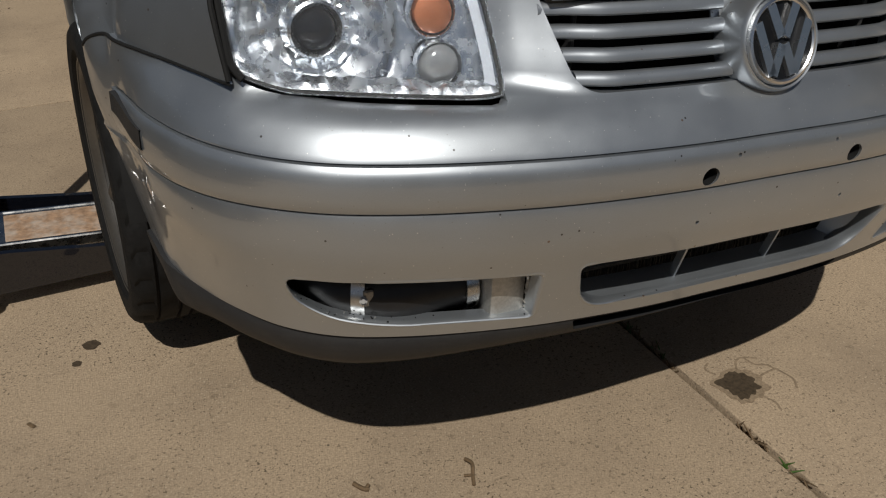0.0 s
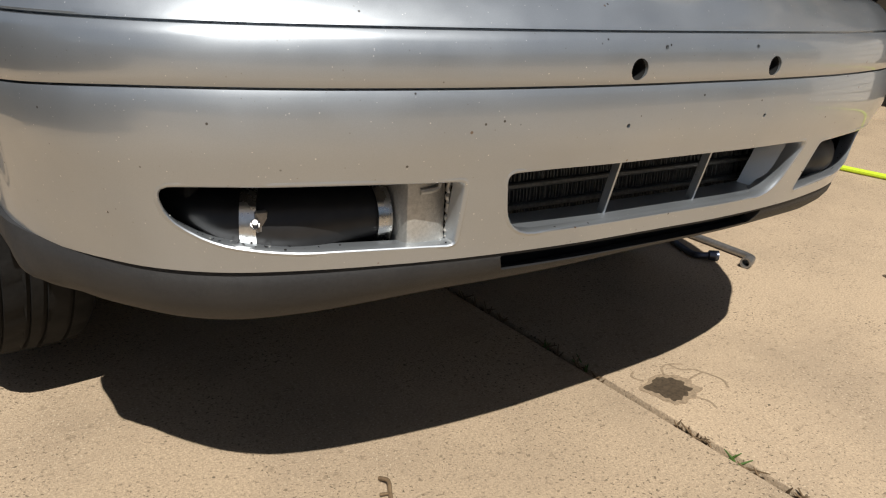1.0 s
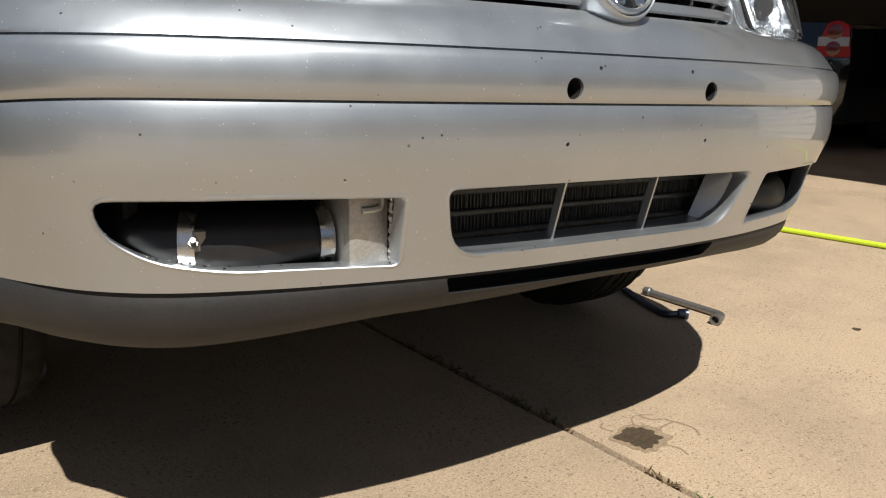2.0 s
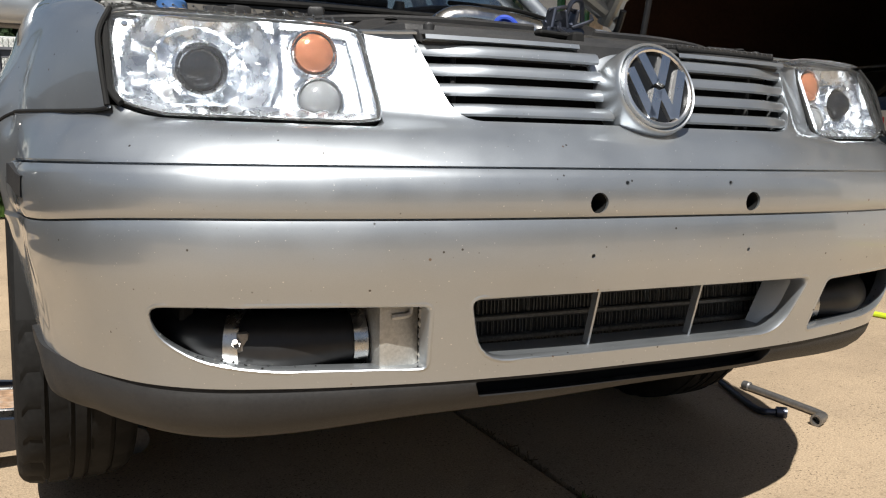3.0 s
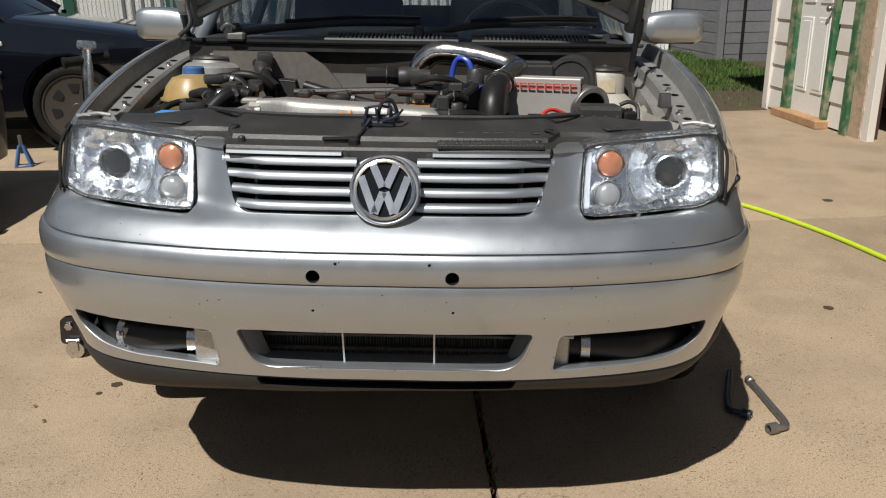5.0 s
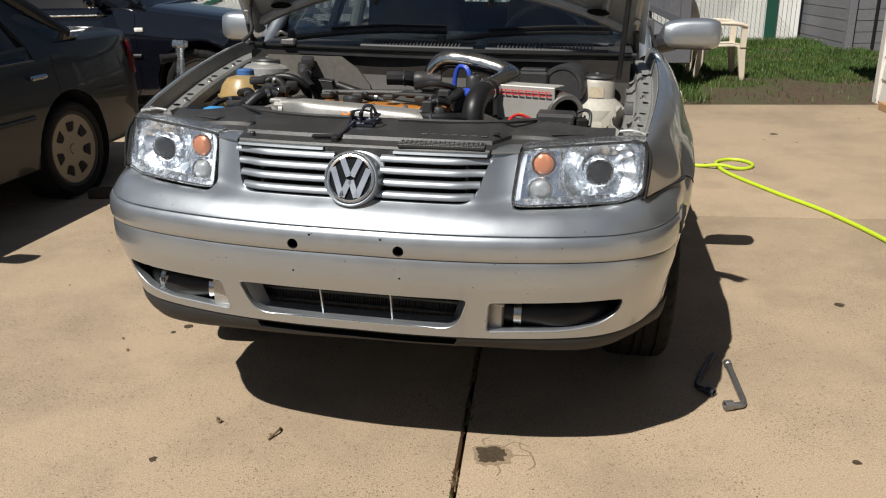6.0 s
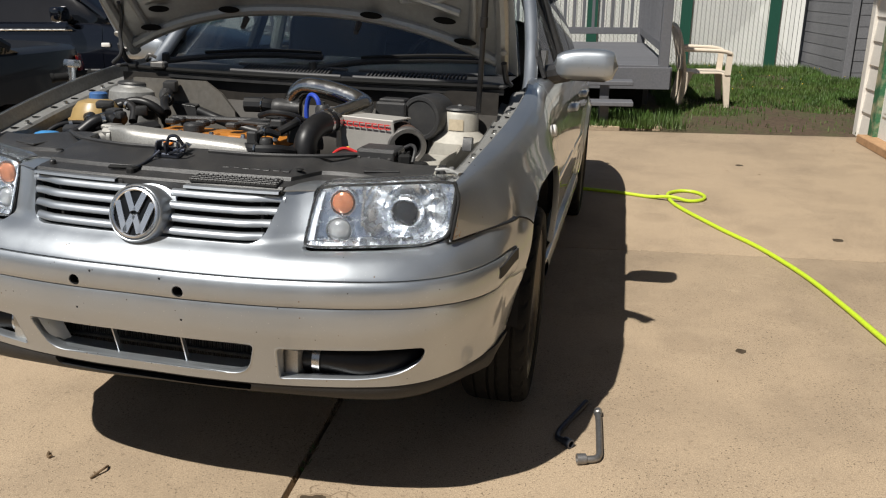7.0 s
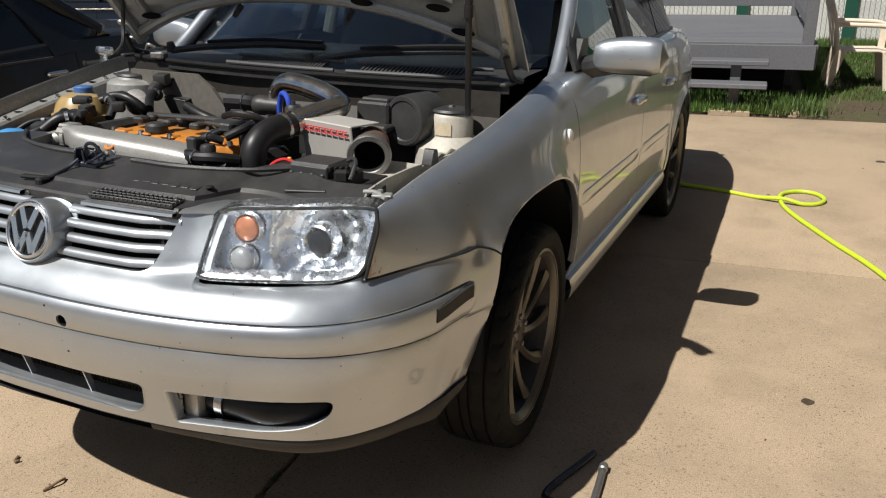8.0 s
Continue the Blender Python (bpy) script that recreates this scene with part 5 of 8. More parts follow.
# bay walls: inner fender shelves with holes, aprons, firewall
for s in (-1, 1):
    ys = [0.30 + 1.0 * k / 24 for k in range(25)]
    shelf = [[(s * (lerp_table(TOP_X, y) - d), y, lerp_table(TOP_Z, y) - h) for d, h in ((0.002, 0.002), (0.006, 0.020), (0.010, 0.046), (0.016, 0.050), (0.020, 0.046), (0.052, 0.050), (0.058, 0.056), (0.062, 0.09))] for y in ys]
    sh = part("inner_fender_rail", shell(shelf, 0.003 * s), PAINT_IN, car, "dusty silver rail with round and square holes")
    # right trough in near-black as painted shade, left one in inner paint
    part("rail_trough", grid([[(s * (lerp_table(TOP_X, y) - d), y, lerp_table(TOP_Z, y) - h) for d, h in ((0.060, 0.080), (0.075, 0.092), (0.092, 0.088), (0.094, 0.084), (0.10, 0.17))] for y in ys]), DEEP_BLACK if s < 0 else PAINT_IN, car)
    # holes laid on as near-black plates, shade in colour, rail uncut
    for k in range(7):
        y = 0.42 + 0.105 * k
        hole = disc(0, 0, 0.011, 14) if k % 2 == 0 else rounded([(-0.008, -0.013), (0.008, -0.013), (0.008, 0.013), (-0.008, 0.013)], 0.003, 2)
        b = prism(hole, "z", 0, 0.002)
        b.transform(pose(s * (lerp_table(TOP_X, y) - 0.036), y, lerp_table(TOP_Z, y) - 0.0475, -12, s * 8, 0) @ Matrix.Diagonal((1.0, 1.5, 1, 1)))
        part("rail_hole", b, DEEP_BLACK, sh)
        if k in (1, 3, 5):
            part("rail_bolt", lathe([(0, 0.010), (0.006, 0.010), (0.007, 0.003), (0.011, 0.002), (0.011, 0)], (s * (lerp_table(TOP_X, y) - 0.040), y + 0.045, lerp_table(TOP_Z, y + 0.045) - 0.048), (0, -0.2, 1), 10), STEEL, sh)
    apron = [[(s * x, y, z) for x, z in ((0.640 - 0.02 * math.sin(j), 0.80), (0.60, 0.70), (0.575, 0.60), (0.56, 0.48))] for j, y in enumerate([0.37, 0.48, 0.6, 0.75, 0.9, 1.05])]
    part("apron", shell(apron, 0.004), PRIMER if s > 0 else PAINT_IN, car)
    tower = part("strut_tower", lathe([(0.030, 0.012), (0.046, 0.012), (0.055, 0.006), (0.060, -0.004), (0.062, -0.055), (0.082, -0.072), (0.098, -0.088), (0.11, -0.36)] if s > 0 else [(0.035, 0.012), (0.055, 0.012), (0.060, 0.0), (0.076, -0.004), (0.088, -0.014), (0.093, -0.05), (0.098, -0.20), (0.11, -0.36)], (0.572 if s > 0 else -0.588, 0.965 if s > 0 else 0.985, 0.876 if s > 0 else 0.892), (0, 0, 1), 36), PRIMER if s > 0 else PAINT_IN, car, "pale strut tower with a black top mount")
    part("strut_mount", lathe([(0, 0.016), (0.022, 0.016), (0.040, 0.014), (0.056, 0.012), (0.060, 0.006), (0.050, 0.0)], (0.572 if s > 0 else -0.588, 0.965 if s > 0 else 0.985, 0.881 if s > 0 else 0.897), (0, 0, 1), 30), BLACK_PLASTIC, tower)
    part("strut_nut", lathe([(0, 0.006), (0.009, 0.006), (0.012, 0.0)], (0.572 if s > 0 else -0.588, 0.965 if s > 0 else 0.985, 0.896 if s > 0 else 0.912), (0, 0, 1), 6), BLACK_PLASTIC, tower)
    brace = part("headlamp_bracket", merge(tube([(s * 0.705, 0.325, 0.800), (s * 0.672, 0.345, 0.806), (s * 0.640, 0.352, 0.802)], 0.0045, 8), box((s * 0.688, 0.342, 0.803), (0.042, 0.030, 0.005), 0.002, (0, 0, s * 20)), lathe([(0, 0.008), (0.006, 0.008), (0.007, 0)], (s * 0.682, 0.345, 0.805), (0, 0, 1), 8)), PAINT_IN, car)
    part("hinge_arm", merge(tube([(s * 0.70, 1.17, 0.955), (s * 0.695, 1.10, 0.975), (s * 0.69, 1.06, 1.03)], 0.010, 8), box((s * 0.69, 1.09, 0.955), (0.02, 0.10, 0.012), 0.004)), BLACK_PLASTIC, car)
part("tan_label", grid([[Vector((0.572, 0.965, z)) + Vector((math.sin(a), -math.cos(a), 0)) * (0.0632 + 0.04 * (0.854 - z)) for a in (-0.35, -0.1, 0.15, 0.4)] for z in (0.826, 0.836, 0.846, 0.860)]), PAPER, car, "faded tan paper label")
part("side_bay_panel", shell([[(0.635, 0.66 + 0.2 * k / 6, 0.80 + 0.01 * (k % 2)), (0.60 + 0.006 * (k % 3), 0.66 + 0.2 * k / 6, 0.755), (0.575, 0.66 + 0.2 * k / 6, 0.66)] for k in range(7)], 0.004), PRIMER, car, "pale flaking panel beside the strut tower")
part("rail_stop", prism(rounded([(-0.022, 0), (0.022, 0), (0.014, 0.035), (-0.006, 0.038)], 0.005, 3), "x", 0.655, 0.680), BLACK_PLASTIC, car, "black hood rest").matrix_basis = pose(0, 0.62, 0.812)
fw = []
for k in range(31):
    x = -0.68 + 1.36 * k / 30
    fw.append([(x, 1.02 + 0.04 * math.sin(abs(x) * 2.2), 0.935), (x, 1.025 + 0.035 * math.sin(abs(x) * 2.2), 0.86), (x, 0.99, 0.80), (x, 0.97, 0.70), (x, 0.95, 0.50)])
# heat-stained brown, taken darker in colour for the shade of the recess
part("firewall", shell(fw, -0.006), material("shade_dark_bay_paint", (0.030, 0.026, 0.022), 0.6, 0.2, grain=0.25, grain_scale=40, stain=0.7, stain_scale=6, stain_color=(0.025, 0.022, 0.02)), car, "heat-stained firewall coloured darker for shade")
part("firewall_panel", prism([(-0.58, 0.925), (-0.31, 0.925), (-0.25, 0.885), (-0.205, 0.83), (-0.19, 0.74), (-0.58, 0.74)], "y", 0.962, 0.975), material("pale_dusty_sheet", (0.15, 0.14, 0.125), 0.55, 0.3, grain=0.15, grain_scale=70, stain=0.6, stain_scale=8, stain_color=(0.16, 0.14, 0.11)), car, "pale dusty sheet metal beside the firewall", smooth=False)
part("heat_bracket", merge(prism(rounded([(-0.425, 0.842), (-0.365, 0.852), (-0.338, 0.848), (-0.330, 0.80), (-0.36, 0.775), (-0.40, 0.80)], 0.006, 2), "y", 0.936, 0.942), box((-0.38, 0.95, 0.846), (0.09, 0.03, 0.006), 0.002, (10, 4, 0))), BLACK_PLASTIC, car, "black bent bracket plate")
part("firewall_tube", tube([(-0.42, 0.955, 0.90), (-0.43, 0.93, 0.89), (-0.425, 0.90, 0.875), (-0.40, 0.88, 0.86)], 0.020, 12), BLACK_PLASTIC, car)
part("tank_hose", tube([(-0.50, 0.75, 0.852), (-0.46, 0.77, 0.868), (-0.41, 0.775, 0.862), (-0.375, 0.79, 0.835), (-0.38, 0.82, 0.80)], 0.013, 12), HOSE_RUBBER, car, "black coolant hose")
part("front_hose", tube([(-0.50, 0.55, 0.79), (-0.47, 0.575, 0.82), (-0.44, 0.585, 0.838), (-0.40, 0.575, 0.842), (-0.36, 0.57, 0.836)], 0.014, 12), HOSE_RUBBER, car, "black coolant hose")
for x, y, z in ((-0.455, 0.58, 0.830), (-0.385, 0.573, 0.841)):
    part("hose_clamp", lathe([(0.014, -0.005), (0.0165, -0.005), (0.0165, 0.005), (0.014, 0.005)], (x, y, z), (1, 0.2, 0.3), 16), STEEL, car)
part("side_tube", merge(tube([(0.105, 0.45, 0.785), (0.14, 0.452, 0.787), (0.19, 0.47, 0.78)], 0.015, 12), lathe([(0, 0.02), (0.016, 0.02), (0.020, 0.012), (0.020, 0)], (0.135, 0.47, 0.81), (0, 0, 1), 14)), BLACK_PLASTIC, car)
for x in (0.115, 0.15):
    part("hose_clamp", lathe([(0.0152, -0.005), (0.0175, -0.005), (0.0175, 0.005), (0.0152, 0.005)], (x, 0.4525, 0.786), (1, 0.05, 0), 16), STEEL, car)
# added near-black sheet closing the bay below, in place of deep shade
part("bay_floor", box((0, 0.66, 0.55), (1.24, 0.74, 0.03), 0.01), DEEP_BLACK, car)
# cowl with two slotted grilles, rubber seal, windscreen foot
cowl = []
for k in range(41):
    x = -0.69 + 1.38 * k / 40
    yo = 0.10 * (abs(x) / 0.69) ** 2.2
    cowl.append([(x, 1.000 + yo, 0.925), (x, 0.998 + yo, 0.946), (x, 1.012 + yo, 0.950), (x, 1.03 + yo, 0.944), (x, 1.05 + yo, 0.950), (x, 1.12 + yo * 1.4, 0.962), (x, 1.155 + 0.27 * abs(x / 0.70) ** 2.2, 0.968)])
cowl_ob = part("cowl_panel", grid(cowl), BLACK_PLASTIC, car, "black plastic cowl with slotted air grilles")
part("cowl_seal", tube([(-0.68 + 1.36 * k / 24, 0.997 + 0.10 * (abs(-0.68 + 1.36 * k / 24) / 0.69) ** 2.2, 0.951) for k in range(25)], 0.008, 8, 2), RUBBER, cowl_ob)
for x0, x1 in ((-0.225, 0.10), (0.225, 0.56)):
    n = int((x1 - x0) / 0.0125)
    for i in range(n):
        x = x0 + (x1 - x0) * i / n
        yo = 0.10 * (abs(x) / 0.69) ** 2.2
        part("cowl_slat", box((x, 1.083 + yo * 1.15, 0.966), (0.005, 0.062, 0.014), 0.0012, (17, 0, 0)), GREY_PLASTIC, cowl_ob)
    for dy, dz in ((-0.034, -0.006), (0.034, 0.013)):
        part("cowl_frame", tube([(x0 + (x1 - x0) * k / 8, 1.083 + 0.115 * (abs(x0 + (x1 - x0) * k / 8) / 0.69) ** 2.2 + dy, 0.966 + dz) for k in range(-1, 10)], 0.006, 8, 2), GREY_PLASTIC, cowl_ob)
    part("cowl_slot_bed", box(((x0 + x1) / 2, 1.083 + 0.115 * (abs(x0 + x1) / 1.38) ** 2.2, 0.9555), (x1 - x0, 0.05, 0.004), 0.001, (11, 0, -4 if x0 < 0 else 9)), DEEP_BLACK, cowl_ob)
for pts in ([(-0.55, 1.13, 0.975), (-0.40, 1.15, 0.995), (-0.2, 1.19, 1.01), (0.02, 1.20, 1.012)], [(0.02, 1.11, 0.975), (0.18, 1.16, 1.005), (0.42, 1.24, 1.02), (0.6, 1.33, 1.02)]):
    w = part("wiper", tube(pts, 0.011, 8), BLACK_PLASTIC, car, "black windscreen wiper")
    part("wiper_pivot", lathe([(0, 0.03), (0.012, 0.028), (0.018, 0.0)], pts[0], (0, -0.3, 1), 12), BLACK_PLASTIC, w)
    part("wiper_blade", tube([(p[0], p[1] - 0.012, p[2] + 0.016) for p in pts[1:]], 0.006, 6), DEEP_BLACK, w)
part("brake_reservoir", merge(box((-0.53, 1.045, 0.965), (0.055, 0.035, 0.026), 0.006), tube([(-0.57, 1.03, 0.985), (-0.55, 1.02, 1.0), (-0.53, 1.03, 0.99)], 0.006, 6)), TOOL_GREY, car, "small grey reservoir beside the cowl")

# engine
# plain engine masses; near-black colour gives the shade between parts
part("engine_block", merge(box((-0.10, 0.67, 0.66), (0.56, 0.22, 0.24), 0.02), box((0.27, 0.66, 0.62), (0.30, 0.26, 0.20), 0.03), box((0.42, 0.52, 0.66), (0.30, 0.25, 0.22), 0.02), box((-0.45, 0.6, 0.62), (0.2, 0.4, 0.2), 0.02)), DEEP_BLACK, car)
cover = part("valve_cover", box((-0.09, 0.66, 0.778), (0.42, 0.15, 0.055), 0.012, segments=2), ORANGE_COVER, car, "orange painted valve cover")
for k in range(5):
    part("cover_ridge", box((-0.27 + 0.085 * k, 0.60, 0.806), (0.05, 0.035, 0.008), 0.004), ORANGE_COVER, cover)
    part("cover_bolt", lathe([(0, 0.012), (0.006, 0.012), (0.009, 0)], (-0.29 + 0.10 * k, 0.587, 0.804), (0, 0, 1), 8), STEEL, cover)
for k in range(4):
    part("coil_pack", merge(box((-0.26 + 0.10 * k, 0.665, 0.828), (0.035, 0.04, 0.018), 0.005), box((-0.25 + 0.10 * k, 0.70, 0.83), (0.024, 0.024, 0.014), 0.004)), BLACK_PLASTIC, cover)
part("ignition_rail", tube([(-0.30, 0.735, 0.828), (-0.1, 0.74, 0.834), (0.05, 0.735, 0.838), (0.12, 0.70, 0.84)], 0.009, 8), BLACK_PLASTIC, cover)
part("coil_plate", merge(box((0.03, 0.69, 0.838), (0.13, 0.07, 0.010), 0.003, (0, 0, -8)), box((0.03, 0.72, 0.832), (0.10, 0.03, 0.02), 0.004, (0, 0, -8))), BLACK_PLASTIC, cover)
part("oil_cap", lathe([(0, 0.03), (0.024, 0.03), (0.030, 0.024), (0.031, 0.008), (0.026, 0)], (-0.165, 0.62, 0.804), (0, 0, 1), 24), BLACK_PLASTIC, cover)
part("belt_cover", box((-0.37, 0.66, 0.765), (0.05, 0.18, 0.10), 0.015), BLACK_PLASTIC, car)
PIPE_CAST = material("grey_cast_throttle", (0.30, 0.29, 0.27), 0.5, 0.6, grain=0.15, grain_scale=90, stain=0.4, stain_scale=14)
# intake manifold: cast plenum with a waisted neck
rows = []
for k in range(21):
    t = k / 20
    x = -0.335 + 0.44 * t
    y = lerp_table([(0, 0.475), (0.25, 0.445), (0.5, 0.452), (1, 0.47)], t)
    z = lerp_table([(0, 0.806), (0.09, 0.806), (0.17, 0.796), (1, 0.774)], t)
    h = lerp_table([(0, 0.026), (0.09, 0.029), (0.17, 0.042), (0.93, 0.042), (1, 0.034)], t)
    d = lerp_table([(0, 0.024), (0.09, 0.026), (0.20, 0.046), (0.93, 0.050), (1, 0.042)], t)
    rows.append([(x, y + d * math.copysign(abs(math.cos(a)) ** 0.42, math.cos(a)), z + h * math.copysign(abs(math.sin(a)) ** 0.42, math.sin(a))) for a in [2 * math.pi * j / 20 for j in range(20)]])
b = grid(rows, closed_u=True)
b.verts.ensure_lookup_table()
b.faces.new([b.verts[k] for k in range(20)])
b.faces.new([b.verts[20 * 20 + k] for k in range(20)])
bmesh.ops.recalc_face_normals(b, faces=b.faces)
plenum = part("intake_manifold", b, ALLOY, car, "rough cast aluminium intake manifold")
for k in range(4):
    part("intake_runner", tube([(-0.19 + 0.085 * k, 0.47, 0.79), (-0.19 + 0.085 * k, 0.53, 0.79), (-0.19 + 0.085 * k, 0.58, 0.74)], 0.023, 12), ALLOY, plenum)
part("throttle_body", merge(box((-0.340, 0.478, 0.800), (0.045, 0.065, 0.054), 0.010), box((-0.355, 0.50, 0.824), (0.05, 0.045, 0.016), 0.005)), PIPE_CAST, plenum)
part("throttle_flange", lathe([(0, 0), (0.034, 0), (0.034, 0.012), (0, 0.012)], (-0.325, 0.476, 0.800), (-1, 0.05, 0), 20), ALLOY, plenum)
part("dipstick", tube([(-0.118 + 0.012 * math.cos(a), 0.405 + 0.008 * math.sin(a), 0.812 + 0.008 * math.sin(a)) for a in [2 * math.pi * k / 12 for k in range(12)]], 0.0038, 8, 2, True), material("orange_handle", (0.72, 0.20, 0.02), 0.4, grain=0.1, grain_scale=90), car, "orange dipstick loop")
part("dipstick_tube", tube([(-0.125, 0.41, 0.812), (-0.12, 0.42, 0.79), (-0.11, 0.44, 0.70)], 0.006, 6), ORANGE_COVER, car)
# charge pipe: polished, with silicone couplers and black elbows
PIPE_STEEL = material("polished_pipe_steel", (0.70, 0.69, 0.67), 0.20, 1.0, grain=0.08, grain_scale=120, stain=0.3, stain_scale=14, stain_color=(0.42, 0.38, 0.33), rough_var=0.08)
pipe = part("charge_pipe", tube([(0.020, 0.925, 0.78), (0.022, 0.925, 0.84), (0.034, 0.915, 0.895), (0.075, 0.90, 0.930), (0.135, 0.885, 0.932), (0.215, 0.865, 0.920), (0.282, 0.84, 0.902), (0.303, 0.81, 0.893), (0.293, 0.765, 0.886), (0.268, 0.70, 0.874), (0.246, 0.645, 0.862)], 0.031, 20, 7), PIPE_STEEL, car, "polished steel charge pipe over the engine")
part("pipe_coupler", tube([(0.256, 0.67, 0.866), (0.240, 0.632, 0.858)], 0.0325, 18, 2), HOSE_RUBBER, pipe)
for p, d in (((0.255, 0.667, 0.866), (-0.4, -1, -0.25)), ((0.243, 0.640, 0.860), (-0.4, -1, -0.25))):
    part("hose_clamp", lathe([(0.033, -0.006), (0.035, -0.006), (0.035, 0.006), (0.033, 0.006)], p, d, 22), STEEL, pipe)
part("pipe_bead", lathe([(0.0295, -0.004), (0.0315, 0), (0.0295, 0.004)], (0.303, 0.812, 0.8935), (-0.05, 1, 0.12), 22), STEEL, pipe)
part("black_elbow", tube([(0.246, 0.645, 0.860), (0.236, 0.60, 0.856), (0.228, 0.555, 0.838), (0.224, 0.53, 0.80), (0.224, 0.525, 0.70)], 0.0325, 20, 7), HOSE_RUBBER, car, "black rubber elbow hose")
part("blue_hose", tube([(0.128, 0.79, 0.81), (0.124, 0.79, 0.87), (0.134, 0.785, 0.912), (0.152, 0.775, 0.921), (0.172, 0.765, 0.905), (0.182, 0.76, 0.86)], 0.0075, 10), BLUE_HOSE, car, "thin blue silicone hose")
part("blue_hose", tube([(0.155, 0.74, 0.84), (0.175, 0.72, 0.845), (0.20, 0.70, 0.838)], 0.015, 10), BLUE_HOSE, car, "short blue silicone coupler")
part("diverter_valve", merge(lathe([(0, 0.06), (0.018, 0.06), (0.024, 0.05), (0.024, 0.02), (0.030, 0.016), (0.030, 0)], (0.188, 0.765, 0.835), (0, 0, 1), 20), rod((0.188, 0.765, 0.89), (0.188, 0.765, 0.905), 0.006)), BLACK_PLASTIC, car)
# plastic pipes and vacuum fittings between manifold and elbow
rnd = random.Random(11)
for pts, r in (([(0.08, 0.45, 0.80), (0.12, 0.44, 0.80), (0.17, 0.455, 0.80), (0.20, 0.50, 0.79)], 0.016), ([(0.08, 0.50, 0.81), (0.10, 0.53, 0.84), (0.13, 0.58, 0.855), (0.11, 0.64, 0.855)], 0.011), ([(0.10, 0.47, 0.83), (0.13, 0.48, 0.845), (0.16, 0.50, 0.835)], 0.010),
               ([(0.14, 0.62, 0.84), (0.17, 0.60, 0.86), (0.18, 0.56, 0.86), (0.15, 0.52, 0.84)], 0.012), ([(0.02, 0.68, 0.86), (0.07, 0.66, 0.875), (0.12, 0.67, 0.87), (0.16, 0.70, 0.85)], 0.009), ([(-0.02, 0.90, 0.86), (-0.06, 0.88, 0.868), (-0.12, 0.87, 0.868)], 0.024)):
    h = part("vacuum_hose", tube(pts, r, 10), HOSE_RUBBER, car, "black vacuum hose")
    if r > 0.0095:
        part("spring_clamp", tube([Vector(pts[1]) + Vector((0, (r + 0.001) * math.cos(a), (r + 0.001) * math.sin(a))) for a in [2 * math.pi * k / 12 for k in range(12)]], 0.0028, 6, 1, True), STEEL, h)
for p, sz in (((0.105, 0.455, 0.83), (0.03, 0.025, 0.035)), ((0.135, 0.55, 0.86), (0.035, 0.03, 0.022)), ((0.17, 0.585, 0.83), (0.04, 0.04, 0.05)), ((0.06, 0.72, 0.858), (0.07, 0.04, 0.016)), ((0.10, 0.70, 0.845), (0.05, 0.05, 0.03))):
    part("connector", box(p, sz, 0.004, (0, 0, rnd.uniform(-25, 25))), BLACK_PLASTIC, car)
part("turbo_outlet", lathe([(0.026, 0), (0.030, 0.01), (0.030, 0.03), (0.026, 0.04), (0.024, 0.09)], (-0.03, 0.89, 0.862), (1, 0.1, 0), 20), BLACK_PLASTIC, car)
# heat shield box with red print
shield = part("filter_box", merge(box((0.365, 0.655, 0.828), (0.185, 0.006, 0.105), 0.002, (8, 0, -16)), box((0.375, 0.70, 0.8775), (0.18, 0.10, 0.004), 0.001, (0, 0, -16)), box((0.285, 0.74, 0.83), (0.004, 0.14, 0.09), 0.001, (0, 0, -16))), SHIELD, car, "brushed metal filter shield with red print bars")
b_pose = pose(0.365, 0.651, 0.828, 8, 0, -16)
for k in range(8):
    b = box((-0.077 + 0.0215 * k, -0.0045, 0.0385), (0.0175, 0.002, 0.0028), 0)
    b = merge(b, box((-0.077 + 0.0215 * k, -0.0045, 0.0265), (0.0175, 0.002, 0.0028), 0), box((-0.084 + 0.0215 * k, -0.0045, 0.0325), (0.0032, 0.002, 0.013), 0))
    part("print_bar", moved(b, b_pose), RED_INK, shield, smooth=False)
filt = part("air_filter", lathe([(0.040, 0.02), (0.040, 0.0), (0.042, -0.003), (0.053, -0.003), (0.056, 0.002), (0.056, 0.016), (0.050, 0.018), (0.040, 0.12), (0.032, 0.13), (0.0, 0.13)], (0.487, 0.648, 0.805), (-0.45, 1, 0.15), 36), TOOL_GREY, car, "cone air filter with a bright ring mouth")
part("filter_mouth", lathe([(0.0, 0.10), (0.0395, 0.10), (0.0395, 0.0), (0.039, 0.0)], (0.487, 0.648, 0.805), (-0.45, 1, 0.15), 30), DEEP_BLACK, filt)
part("filter_gauze", merge(*[tube([Vector((0.487, 0.648, 0.805)) + Vector((-0.45, 1, 0.15)).normalized() * (0.024 + 0.009 * j) + Vector((math.cos(a) * 0.91, 0.41 * math.cos(a), math.sin(a))) * (0.0515 - 0.001 * j) for a in [2 * math.pi * k / 18 for k in range(18)]], 0.003, 5, 1, True) for j in range(10)]), material("filter_cotton", (0.10, 0.06, 0.045), 0.9, grain=0.3, grain_scale=150), filt)
